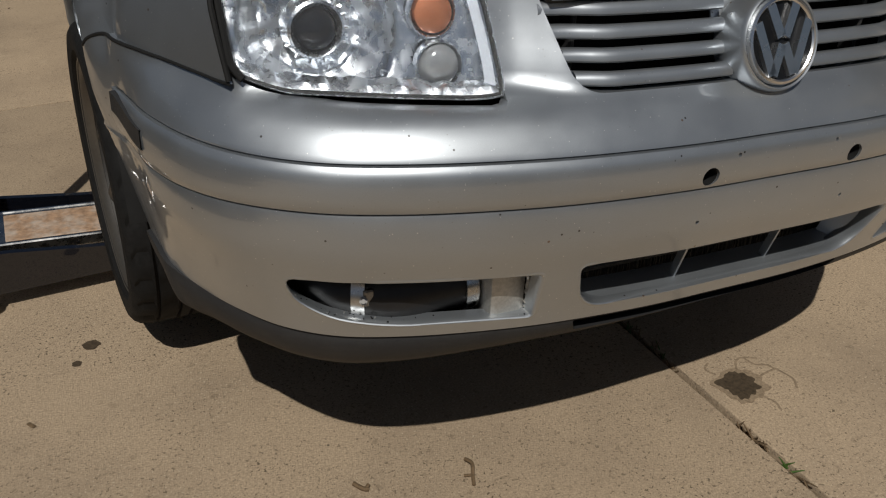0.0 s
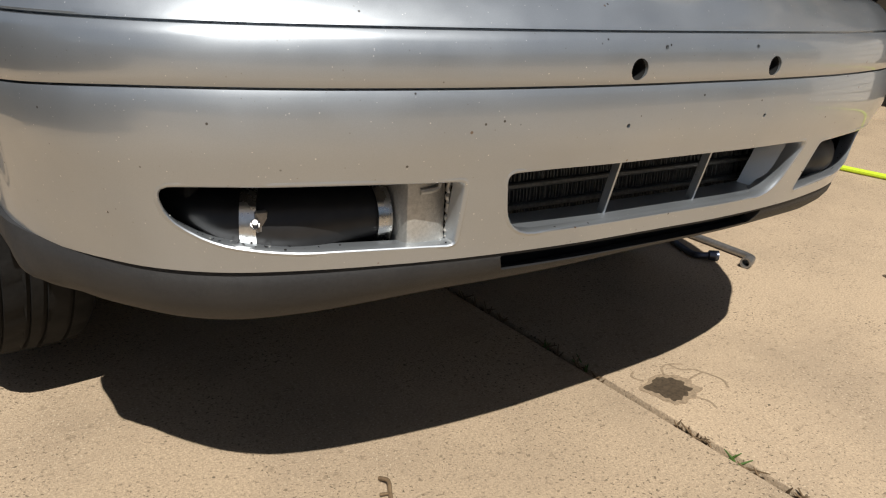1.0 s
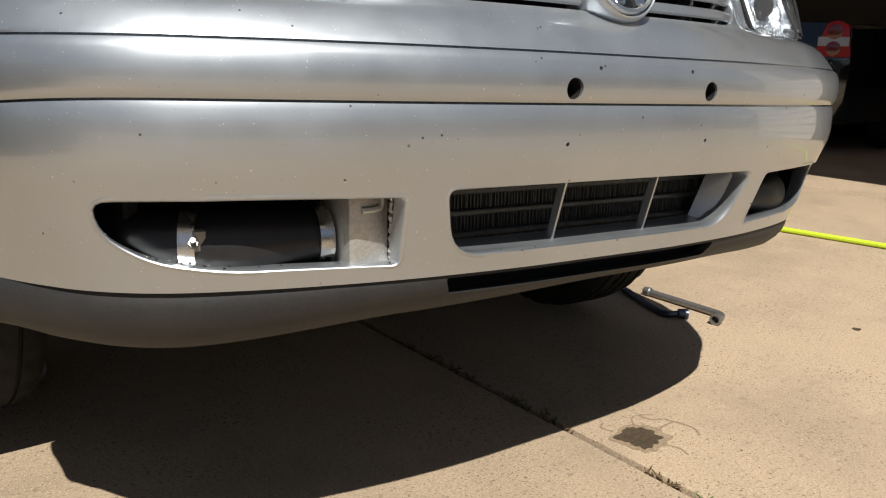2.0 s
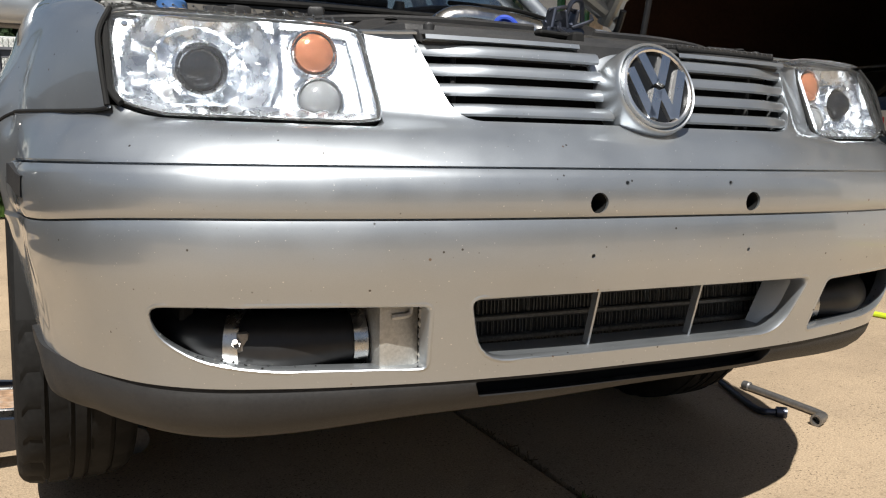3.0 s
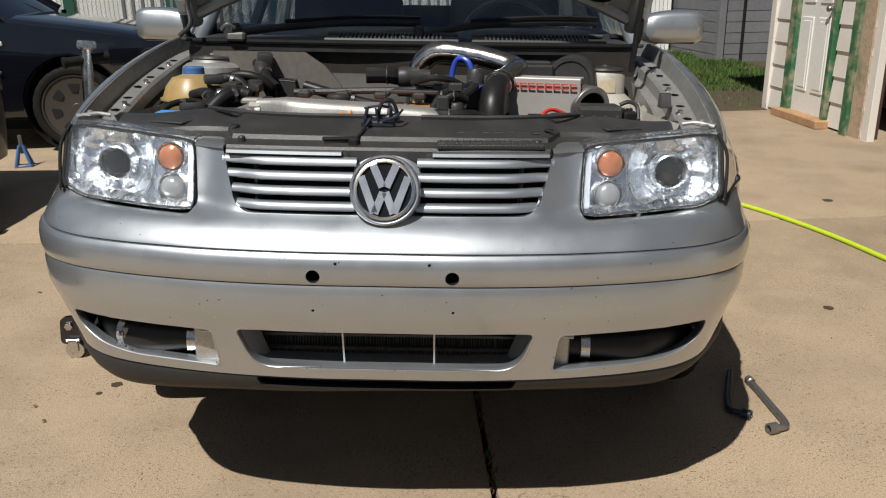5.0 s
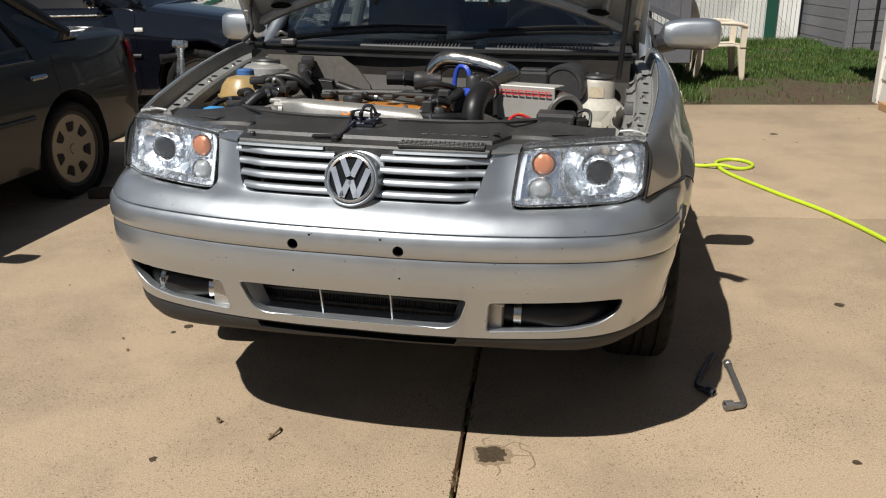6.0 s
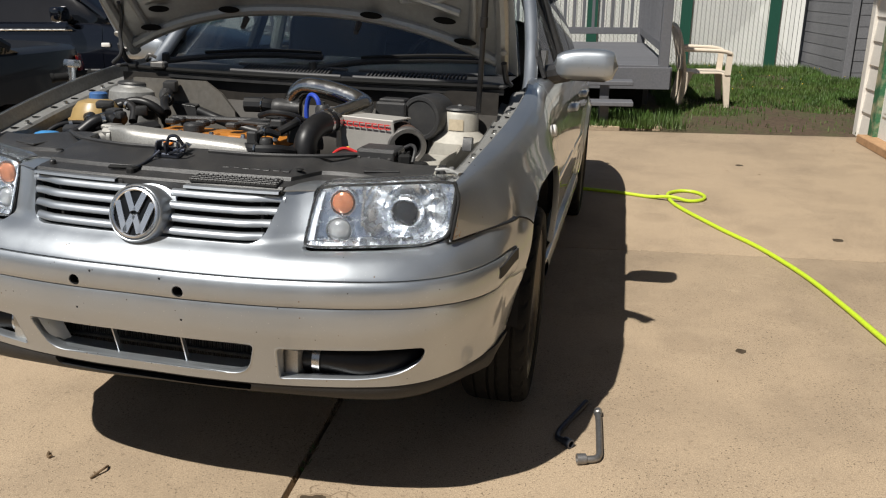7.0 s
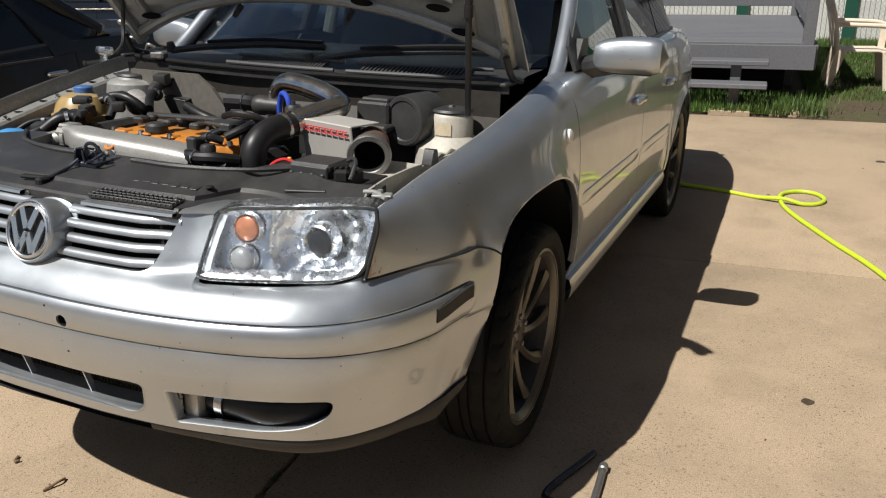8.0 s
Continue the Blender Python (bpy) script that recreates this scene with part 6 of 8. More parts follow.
# battery, cables, fuse box, duct
bat = part("battery", box((0.42, 0.47, 0.725), (0.22, 0.16, 0.15), 0.006), DEEP_BLACK, car, "black battery with a fuse carrier lid")
part("battery_lid", merge(box((0.468, 0.455, 0.822), (0.104, 0.095, 0.020), 0.005), box((0.468, 0.408, 0.812), (0.098, 0.010, 0.03), 0.003), *[box((0.425 + 0.027 * k, 0.404, 0.801), (0.010, 0.012, 0.022), 0.002) for k in range(4)]), BLACK_PLASTIC, bat)
part("fuse_holder", merge(box((0.535, 0.44, 0.806), (0.035, 0.04, 0.03), 0.006, (0, 0, 20)), *[box((0.525 + 0.010 * k, 0.43 + 0.008 * k, 0.822), (0.006, 0.015, 0.010), 0.002) for k in range(3)]), DEEP_BLACK, bat)
part("red_cable", tube([(0.395, 0.475, 0.808), (0.365, 0.468, 0.818), (0.345, 0.455, 0.812), (0.34, 0.435, 0.800), (0.36, 0.425, 0.796), (0.39, 0.425, 0.80)], 0.0045, 8), RED, bat)
part("red_cable", tube([(0.525, 0.48, 0.83), (0.545, 0.475, 0.838), (0.56, 0.455, 0.83), (0.56, 0.43, 0.80)], 0.005, 8), BLACK_PLASTIC, bat)
part("yellow_terminal", box((0.368, 0.478, 0.818), (0.010, 0.008, 0.008), 0.002), material("yellow_plastic", (0.7, 0.45, 0.03), 0.4, grain=0.1, grain_scale=80), bat)
part("round_duct", lathe([(0, 0.004), (0.052, 0.004), (0.056, 0.0), (0.066, 0.0), (0.070, 0.006), (0.072, 0.05), (0.072, 0.11), (0.05, 0.14)], (0.462, 0.885, 0.858), (0.25, 1, 0), 32), BLACK_PLASTIC, car, "black round air duct")
part("ecu_box", merge(box((0.365, 0.93, 0.862), (0.10, 0.09, 0.08), 0.006), box((0.365, 0.935, 0.905), (0.085, 0.07, 0.012), 0.004), box((0.365, 0.87, 0.835), (0.13, 0.06, 0.02), 0.005)), BLACK_PLASTIC, car)
part("bay_shelf", box((0.50, 0.72, 0.755), (0.20, 0.20, 0.012), 0.004), PRIMER, car)
# coolant tank and caps
TANK = [(0, -0.075), (0.042, -0.072), (0.067, -0.050), (0.081, -0.014), (0.084, 0.002), (0.081, 0.010), (0.073, 0.034), (0.056, 0.056), (0.030, 0.064), (0.0, 0.066)]
tank = part("coolant_tank", lathe(TANK, (-0.572, 0.742, 0.806), (0, 0, 1), 36), COOLANT, car, "yellowed round coolant tank with a blue cap")
part("tank_seam", lathe([(0.083, -0.004), (0.089, -0.003), (0.089, 0.003), (0.083, 0.004)], (-0.572, 0.742, 0.806), (0, 0, 1), 36), COOLANT, tank)
part("tank_cap", lathe([(0, 0.026), (0.024, 0.026), (0.028, 0.022), (0.029, 0.006), (0.032, 0.002), (0.032, 0)], (-0.575, 0.757, 0.864), (0, 0, 1), 12), BLUE_CAP, tank, "dark blue screw cap")
part("tank_sensor", box((-0.505, 0.70, 0.835), (0.04, 0.02, 0.018), 0.004), BLACK_PLASTIC, tank)
part("washer_cap", merge(lathe([(0, 0.014), (0.020, 0.014), (0.036, 0.008), (0.044, 0.0), (0.044, -0.008)], (-0.548, 0.475, 0.788), (0, 0.1, 1), 24), box((-0.51, 0.47, 0.794), (0.05, 0.02, 0.01), 0.003)), BLUE_LID, car, "light blue washer cap")
part("purple_connector", lathe([(0, 0), (0.020, 0), (0.023, 0.015), (0.023, 0.042), (0.02, 0.05), (0, 0.05)], (-0.425, 0.43, 0.782), (1, 0.2, 0.1), 20), PURPLE, car, "purple hose coupler with steel clamps")
for x in (-0.418, -0.385):
    part("hose_clamp", lathe([(0.023, -0.004), (0.0250, -0.004), (0.0250, 0.004), (0.023, 0.004)], (x, 0.431 + (x + 0.46) * 0.2, 0.785), (1, 0.2, 0.1), 20), STEEL, car)
part("intake_hose", tube([(-0.38, 0.442, 0.787), (-0.36, 0.46, 0.794), (-0.34, 0.475, 0.800)], 0.025, 14), PIPE_CAST, car)
for pts, r in (([(-0.55, 0.66, 0.84), (-0.50, 0.61, 0.85), (-0.47, 0.55, 0.835), (-0.49, 0.49, 0.81), (-0.52, 0.46, 0.79)], 0.014), ([(-0.56, 0.66, 0.80), (-0.52, 0.60, 0.815), (-0.44, 0.57, 0.83), (-0.38, 0.58, 0.835)], 0.016), ([(-0.52, 0.82, 0.87), (-0.46, 0.80, 0.885), (-0.40, 0.79, 0.865), (-0.385, 0.83, 0.82), (-0.40, 0.86, 0.78)], 0.012),
               ([(-0.55, 0.78, 0.865), (-0.49, 0.76, 0.88), (-0.44, 0.74, 0.865), (-0.42, 0.70, 0.83)], 0.013), ([(-0.45, 0.95, 0.91), (-0.41, 0.90, 0.90), (-0.40, 0.85, 0.875), (-0.36, 0.80, 0.85)], 0.014), ([(-0.60, 0.52, 0.80), (-0.575, 0.56, 0.825), (-0.53, 0.60, 0.83), (-0.47, 0.62, 0.815)], 0.008), ([(-0.46, 0.50, 0.82), (-0.43, 0.53, 0.85), (-0.40, 0.56, 0.855), (-0.37, 0.55, 0.85)], 0.017), ([(-0.30, 0.90, 0.85), (-0.22, 0.88, 0.83), (-0.1, 0.88, 0.80), (0.05, 0.86, 0.79)], 0.016)):
    pts = [(x, y, z - 0.018) for x, y, z in pts]
    h = part("coolant_hose", tube(pts, r, 12), HOSE_RUBBER, car, "black coolant hose with a clamp")
    p, q = Vector(pts[1]), Vector(pts[2])
    part("hose_clamp", lathe([(r, -0.005), (r + 0.0025, -0.005), (r + 0.0025, 0.005), (r, 0.005)], (p + q) / 2, q - p, 16), STEEL, h)
for p, sz, rz in (((-0.50, 0.68, 0.862), (0.07, 0.05, 0.03), 20), ((-0.44, 0.64, 0.84), (0.06, 0.05, 0.05), -15), ((-0.40, 0.72, 0.845), (0.05, 0.04, 0.04), 30), ((-0.47, 0.80, 0.86), (0.05, 0.05, 0.04), 5), ((-0.42, 0.93, 0.905), (0.06, 0.06, 0.05), 15), ((-0.355, 0.545, 0.853), (0.04, 0.035, 0.03), -20), ((-0.52, 0.55, 0.80), (0.08, 0.06, 0.03), 25)):
    part("pump_housing", box(p, tuple(q * 0.72 for q in sz), 0.006, (6, 0, rz), 2), BLACK_PLASTIC, car)
part("shock_can", lathe([(0, 0), (0.03, 0), (0.034, 0.01), (0.034, 0.05), (0, 0.055)], (-0.46, 0.86, 0.82), (0.3, -0.5, 0.6), 20), TOOL_GREY, car)

# ---- cabin ----
dash = [[(x, 1.26 + 0.12 * abs(x) ** 2 + a, z) for x in [-0.66 + 1.32 * k / 12 for k in range(13)]] for a, z in ((0, 0.93), (0.08, 0.985), (0.25, 1.0), (0.40, 0.985), (0.44, 0.90), (0.42, 0.60))]
part("dashboard", grid(dash), CLOTH, car, "dark plastic dashboard")
part("steering_wheel", tube([(0.34 + 0.185 * math.cos(a), 1.78 + 0.07 * math.sin(a), 0.93 + 0.17 * math.sin(a)) for a in [2 * math.pi * k / 24 for k in range(24)]], 0.015, 8, 2, True), CLOTH, car)
for s in (-1, 1):
    seat = part("front_seat", merge(box((s * 0.36, 2.05, 0.52), (0.50, 0.52, 0.16), 0.06, segments=3), box((s * 0.36, 2.36, 0.86), (0.50, 0.14, 0.62), 0.06, (-14, 0, 0), 3)), CLOTH, car, "dark cloth front seat")
    part("headrest", box((s * 0.36, 2.46, 1.24), (0.26, 0.09, 0.16), 0.04, (-10, 0, 0), 3), CLOTH, seat)
part("rear_bench", merge(box((0, 2.95, 0.55), (1.25, 0.5, 0.16), 0.05, segments=2), box((0, 3.25, 0.85), (1.25, 0.14, 0.55), 0.05, (-20, 0, 0), 2)), CLOTH, car, "dark cloth rear bench")
part("parcel_shelf", box((0, 3.45, 1.0), (1.2, 0.45, 0.02), 0.005), CLOTH, car)
part("cabin_floor", box((0, 2.3, 0.33), (1.5, 2.3, 0.02), 0.005), CLOTH, car)
for s in (-1, 1):
    part("pillar_trim", tube([(s * 0.665, 2.33, 0.98), (s * 0.62, 2.34, 1.18), (s * 0.555, 2.36, 1.37)], 0.030, 10), TRIM_PALE, car, "pale grey inner pillar trim")
    part("pillar_trim", tube([(s * 0.66, 3.52, 1.02), (s * 0.60, 3.30, 1.20), (s * 0.545, 3.12, 1.36)], 0.040, 10), TRIM_PALE, car, "pale grey inner pillar trim")
part("headliner", shell([[(0.54 * (k / 6 - 1), y, lerp_table(ROOF_Y, y) - 0.045 - 0.02 * abs(k / 6 - 1) ** 3) for k in range(13)] for y in (1.98, 2.2, 2.5, 2.8, 3.1, 3.18)], 0.006), TRIM_PALE, car, "pale grey cloth headliner")
part("rear_view_mirror", box((0, 1.90, 1.30), (0.22, 0.03, 0.06), 0.012, segments=2), BLACK_PLASTIC, car)

# ---- things on the drive ----
# two angled wheel wrenches
tagged(part("wheel_wrench", merge(tube([(1.074, 0.882, 0.012), (1.080, 0.80, 0.012), (1.086, 0.68, 0.012), (1.088, 0.635, 0.012), (1.082, 0.608, 0.013), (1.066, 0.597, 0.014), (1.048, 0.591, 0.015)], 0.0105, 14, 6), lathe([(0.010, 0), (0.016, 0.003), (0.0165, 0.03), (0.011, 0.03), (0.010, 0.01)], (1.052, 0.593, 0.0165), (-0.92, -0.28, 0), 18), lathe([(0, 0), (0.013, 0.001), (0.014, 0.022), (0.010, 0.026)], (1.0735, 0.893, 0.014), (0.05, -1, 0), 16)), TOOL_GREY), "grey steel angled wheel wrench lying on the concrete", "wrench", "wheel wrenches")
tagged(part("wheel_wrench", merge(tube([(1.032, 0.946, 0.012), (1.005, 0.87, 0.011), (0.970, 0.775, 0.011), (0.956, 0.725, 0.011), (0.957, 0.700, 0.012), (0.970, 0.688, 0.013), (0.985, 0.676, 0.015)], 0.0095, 14, 6), lathe([(0.009, 0), (0.0145, 0.003), (0.015, 0.03), (0.010, 0.03), (0.009, 0.01)], (0.978, 0.681, 0.0155), (0.62, -0.5, 0), 18)), TOOL_DARK), "dark blued angled wheel wrench lying on the concrete", "wrench", "wheel wrenches")
# garden hose with a loop
HOSE = [(0.30, 4.02), (0.60, 3.99), (0.836, 3.945), (1.093, 3.885), (1.29, 3.815), (1.43, 3.765), (1.54, 3.752), (1.625, 3.80), (1.650, 3.90), (1.60, 4.00), (1.51, 4.02), (1.43, 3.95), (1.412, 3.84), (1.44, 3.68), (1.50, 3.52), (1.60, 3.31), (1.70, 3.11), (1.83, 2.87), (1.93, 2.63), (2.02, 2.36), (2.10, 2.02), (2.17, 1.68), (2.27, 1.28), (2.36, 0.92), (2.48, 0.45), (2.70, -0.2), (3.0, -1.0)]
tagged(part("garden_hose", tube([(x, y, 0.0125 + (0.018 if i == 5 else 0)) for i, (x, y) in enumerate(HOSE)], 0.0115, 10, 8), HOSE_YELLOW), "yellow-green rubber hose looped once on the drive", "hose")
# dried stain with runs
rnd = random.Random(4)


def blot(cx, cy, r, n=40, rough=0.2, z=0.0012, sx=1.0, sy=1.0):
    pts = []
    for k in range(n):
        a = 2 * math.pi * k / n
        q = r * (1 + rough * (noise.noise((math.cos(a) * 1.4 + cx * 9, math.sin(a) * 1.4 + cy * 9, 3)) + 0.5 * noise.noise((math.cos(a) * 4, math.sin(a) * 4 + cx, 7))))
        pts.append((cx + q * sx * math.cos(a), cy + q * sy * math.sin(a)))
    return prism(pts, "z", z - 0.001, z + 0.0004)


oil = thing("oil_stain", "dark dried oil stain with thin runs on concrete", "stain", pose(0, 0, 0))
part("stain_halo", blot(0.331, 0.226, 0.060, 70, rough=0.35, z=0.0009, sx=1.05, sy=0.92), FAINT_STAIN, oil)
part("stain_spot", blot(0.327, 0.228, 0.046, 90, rough=0.45, sx=1.0, sy=0.95), STAIN, oil)
for pts in ([(0.35, 0.26), (0.375, 0.295), (0.40, 0.30), (0.43, 0.285)], [(0.365, 0.225), (0.40, 0.235), (0.44, 0.24)], [(0.345, 0.185), (0.36, 0.155), (0.355, 0.13)], [(0.30, 0.275), (0.29, 0.30), (0.31, 0.315)], [(0.40, 0.30), (0.41, 0.27), (0.435, 0.255), (0.455, 0.20), (0.44, 0.17)]):
    part("stain_run", moved(tube([(x, y, 0) for x, y in pts], 0.0028, 6, 5), Matrix.Diagonal((1, 1, 0.15, 1)) @ pose(0, 0, 0.003)), FAINT_STAIN, oil)
for x, y, r in ((-0.986, 0.92, 0.018), (-1.02, 0.86, 0.010), (-0.35, -0.35, 0.02), (1.6, 1.5, 0.02), (2.3, 3.1, 0.03), (1.35, 0.35, 0.012), (-0.65, 0.05, 0.012), (2.0, 5.0, 0.03)):
    solo("grease_spot", blot(x, y, r, 20, 0.4), STAIN, "small dark grease spot on the concrete", "stain", "grease spots")
# twigs and dry leaves
def twig(pts, r, name="dry_twig", label="dry curled twig lying on the concrete"):
    solo(name, tube(pts, r, 6, 5), LEAF, label, "twig", "twigs")


twig([(-0.338, 0.262, 0.005), (-0.333, 0.24, 0.012), (-0.342, 0.218, 0.008), (-0.350, 0.196, 0.004)], 0.0038)
twig([(-0.342, 0.218, 0.006), (-0.358, 0.224, 0.005)], 0.0028)
twig([(-0.56, 0.288, 0.004), (-0.548, 0.268, 0.006), (-0.538, 0.264, 0.004)], 0.0045)
twig([(-0.545, 0.264, 0.004), (-0.535, 0.272, 0.008)], 0.004)
rnd = random.Random(21)
for k in range(46):
    x, y = rnd.uniform(-2.0, 2.9), rnd.uniform(-0.4, 6.0)
    if abs(x) < 0.95 and y > 0.5:
        continue
    a = rnd.uniform(0, 6.28)
    L = rnd.uniform(0.006, 0.022)
    solo("leaf_crumb", moved(box((0, 0, 0.002), (L, L * rnd.uniform(0.3, 0.6), 0.003), 0.001), pose(x, y, 0.0005, 0, 0, math.degrees(a))), LEAF, "dry leaf crumb on the concrete", "crumb", "leaf crumbs")
# dirt and weeds in the joint
for k in range(26):
    t = rnd.uniform(-0.75, 0.55)
    p = yard(rnd.uniform(-0.006, 0.006) - 0.135, -2.62 + t + 0.35 - 0.0)
    b = merge(*[rod((p.x + rnd.uniform(-0.008, 0.008), p.y + rnd.uniform(-0.02, 0.02), -0.01), (p.x + rnd.uniform(-0.015, 0.015), p.y + rnd.uniform(-0.03, 0.03), rnd.uniform(0.004, 0.012)), 0.003, 5, 0.001) for _ in range(4)])
    solo("joint_debris", b, LEAF if k % 8 else GRASS, "dry leaf litter and moss in the slab joint", "litter", "joint litter")

# ---- trolley jack beside the right front wheel ----
jack = thing("trolley_jack", "black trolley jack with rusty steel top and tall handle", "jack", pose(-1.03, 1.30, 0, 0, 0, 3))
for s in (-1, 1):
    poly = rounded([(-0.24, 0.05), (-0.23, 0.15), (-0.12, 0.16), (0.10, 0.125), (0.40, 0.105), (0.40, 0.05)], 0.02, 3)
    part("side_plate", prism(poly, "y", s * 0.150 - 0.008, s * 0.150 + 0.008), BLACK_PAINT, jack, "black painted side plate")
    part("caster", merge(rod((-0.19, s * 0.155 - 0.016, 0.032), (-0.19, s * 0.155 + 0.016, 0.032), 0.032, 20), box((-0.19, s * 0.155, 0.07), (0.05, 0.05, 0.012), 0.004), box((-0.19, s * 0.155 + 0.022, 0.05), (0.03, 0.006, 0.05), 0.002), box((-0.19, s * 0.155 - 0.022, 0.05), (0.03, 0.006, 0.05), 0.002)), STEEL, jack, "grey swivel caster wheel")
    part("front_wheel", rod((0.36, s * 0.165 - 0.018, 0.033), (0.36, s * 0.165 + 0.018, 0.033), 0.033, 20), TOOL_GREY, jack)
    part("axle_nut", lathe([(0, 0.012), (0.014, 0.012), (0.018, 0)], (-0.20, s * 0.158, 0.12), (0, s, 0), 6), STEEL, jack)
part("top_plate", merge(box((0.10, 0.0, 0.118), (0.52, 0.17, 0.012), 0.003, (0, 5, 0)), box((0.10, 0.085, 0.113), (0.52, 0.012, 0.03), 0.003, (0, 5, 0)), box((0.10, -0.085, 0.113), (0.52, 0.012, 0.03), 0.003, (0, 5, 0))), STEEL, jack)
part("worn_patch", box((0.11, -0.005, 0.1255), (0.44, 0.14, 0.003), 0.001, (0, 5, 0)), RUST, jack, "bare rusty patch on the top plate")
part("lift_arm", merge(box((0.42, 0, 0.20), (0.34, 0.10, 0.05), 0.012, (0, -24, 0)), lathe([(0, 0.03), (0.05, 0.03), (0.055, 0.02), (0.03, 0.0)], (0.56, 0, 0.255), (0, 0, 1), 20)), BLACK_PAINT, jack)
part("pump", rod((-0.22, 0, 0.068), (0.05, 0, 0.068), 0.036, 18), TOOL_GREY, jack)
part("handle_socket", box((-0.17, 0.05, 0.17), (0.07, 0.08, 0.12), 0.012), BLACK_PAINT, jack)
part("handle", merge(rod((-0.17, 0.06, 0.16), (-0.1065, 0.128, 1.045), 0.019, 16), lathe([(0, 0.03), (0.030, 0.03), (0.034, 0.02), (0.034, 0.006), (0.028, 0)], (-0.106, 0.129, 1.040), (0.08, 0.1, 1), 8)), STEEL, jack, "bright steel jack handle")
part("hand_grip", merge(rod((-0.165, 0.085, 1.000), (-0.06, 0.168, 1.010), 0.017, 14), rod((-0.174, 0.0785, 0.999), (-0.165, 0.085, 1.000), 0.020, 14), rod((-0.06, 0.168, 1.010), (-0.051, 0.1745, 1.011), 0.020, 14)), RUBBER, jack, "black rubber cross grip")
part("pedal", merge(box((-0.225, -0.06, 0.255), (0.045, 0.05, 0.014), 0.004, (0, 35, 0)), rod((-0.20, -0.06, 0.14), (-0.225, -0.06, 0.25), 0.011, 10)), RUBBER, jack, "black ribbed foot pedal")

# jack stand and timber block by the dark cars
# timber coloured dark because the block should lie in shadow
DARK_TIMBER = material("shade_dark_timber", (0.055, 0.040, 0.028), 0.8, grain=0.3, grain_scale=40, stain=0.5, stain_scale=9)
stand = thing("jack_stand", "blue steel jack stand on the concrete", "jack stand", pose(-3.06, 4.36, 0, 0, 0, 20) @ Matrix.Diagonal((0.75, 0.75, 0.65, 1)))
for i in range(4):
    a = math.pi / 4 + i * math.pi / 2
    part("stand_leg", rod((0.10 * math.cos(a), 0.10 * math.sin(a), 0), (0.025 * math.cos(a), 0.025 * math.sin(a), 0.24), 0.014, 8), BLUE_CAP, stand)
part("stand_post", rod((0, 0, 0.15), (0, 0, 0.36), 0.018, 10), TOOL_GREY, stand)
part("stand_foot", merge(box((0.07, 0, 0.008), (0.012, 0.15, 0.012), 0.002), box((-0.07, 0, 0.008), (0.012, 0.15, 0.012), 0.002), box((0, 0.07, 0.008), (0.15, 0.012, 0.012), 0.002), box((0, -0.07, 0.008), (0.15, 0.012, 0.012), 0.002)), BLUE_CAP, stand)
solo("timber_block", box((-2.42, 2.63, 0.030), (0.22, 0.08, 0.06), 0.006, (0, 0, 8)), DARK_TIMBER, "weathered timber wheel chock beside the dark sedan", "chock")


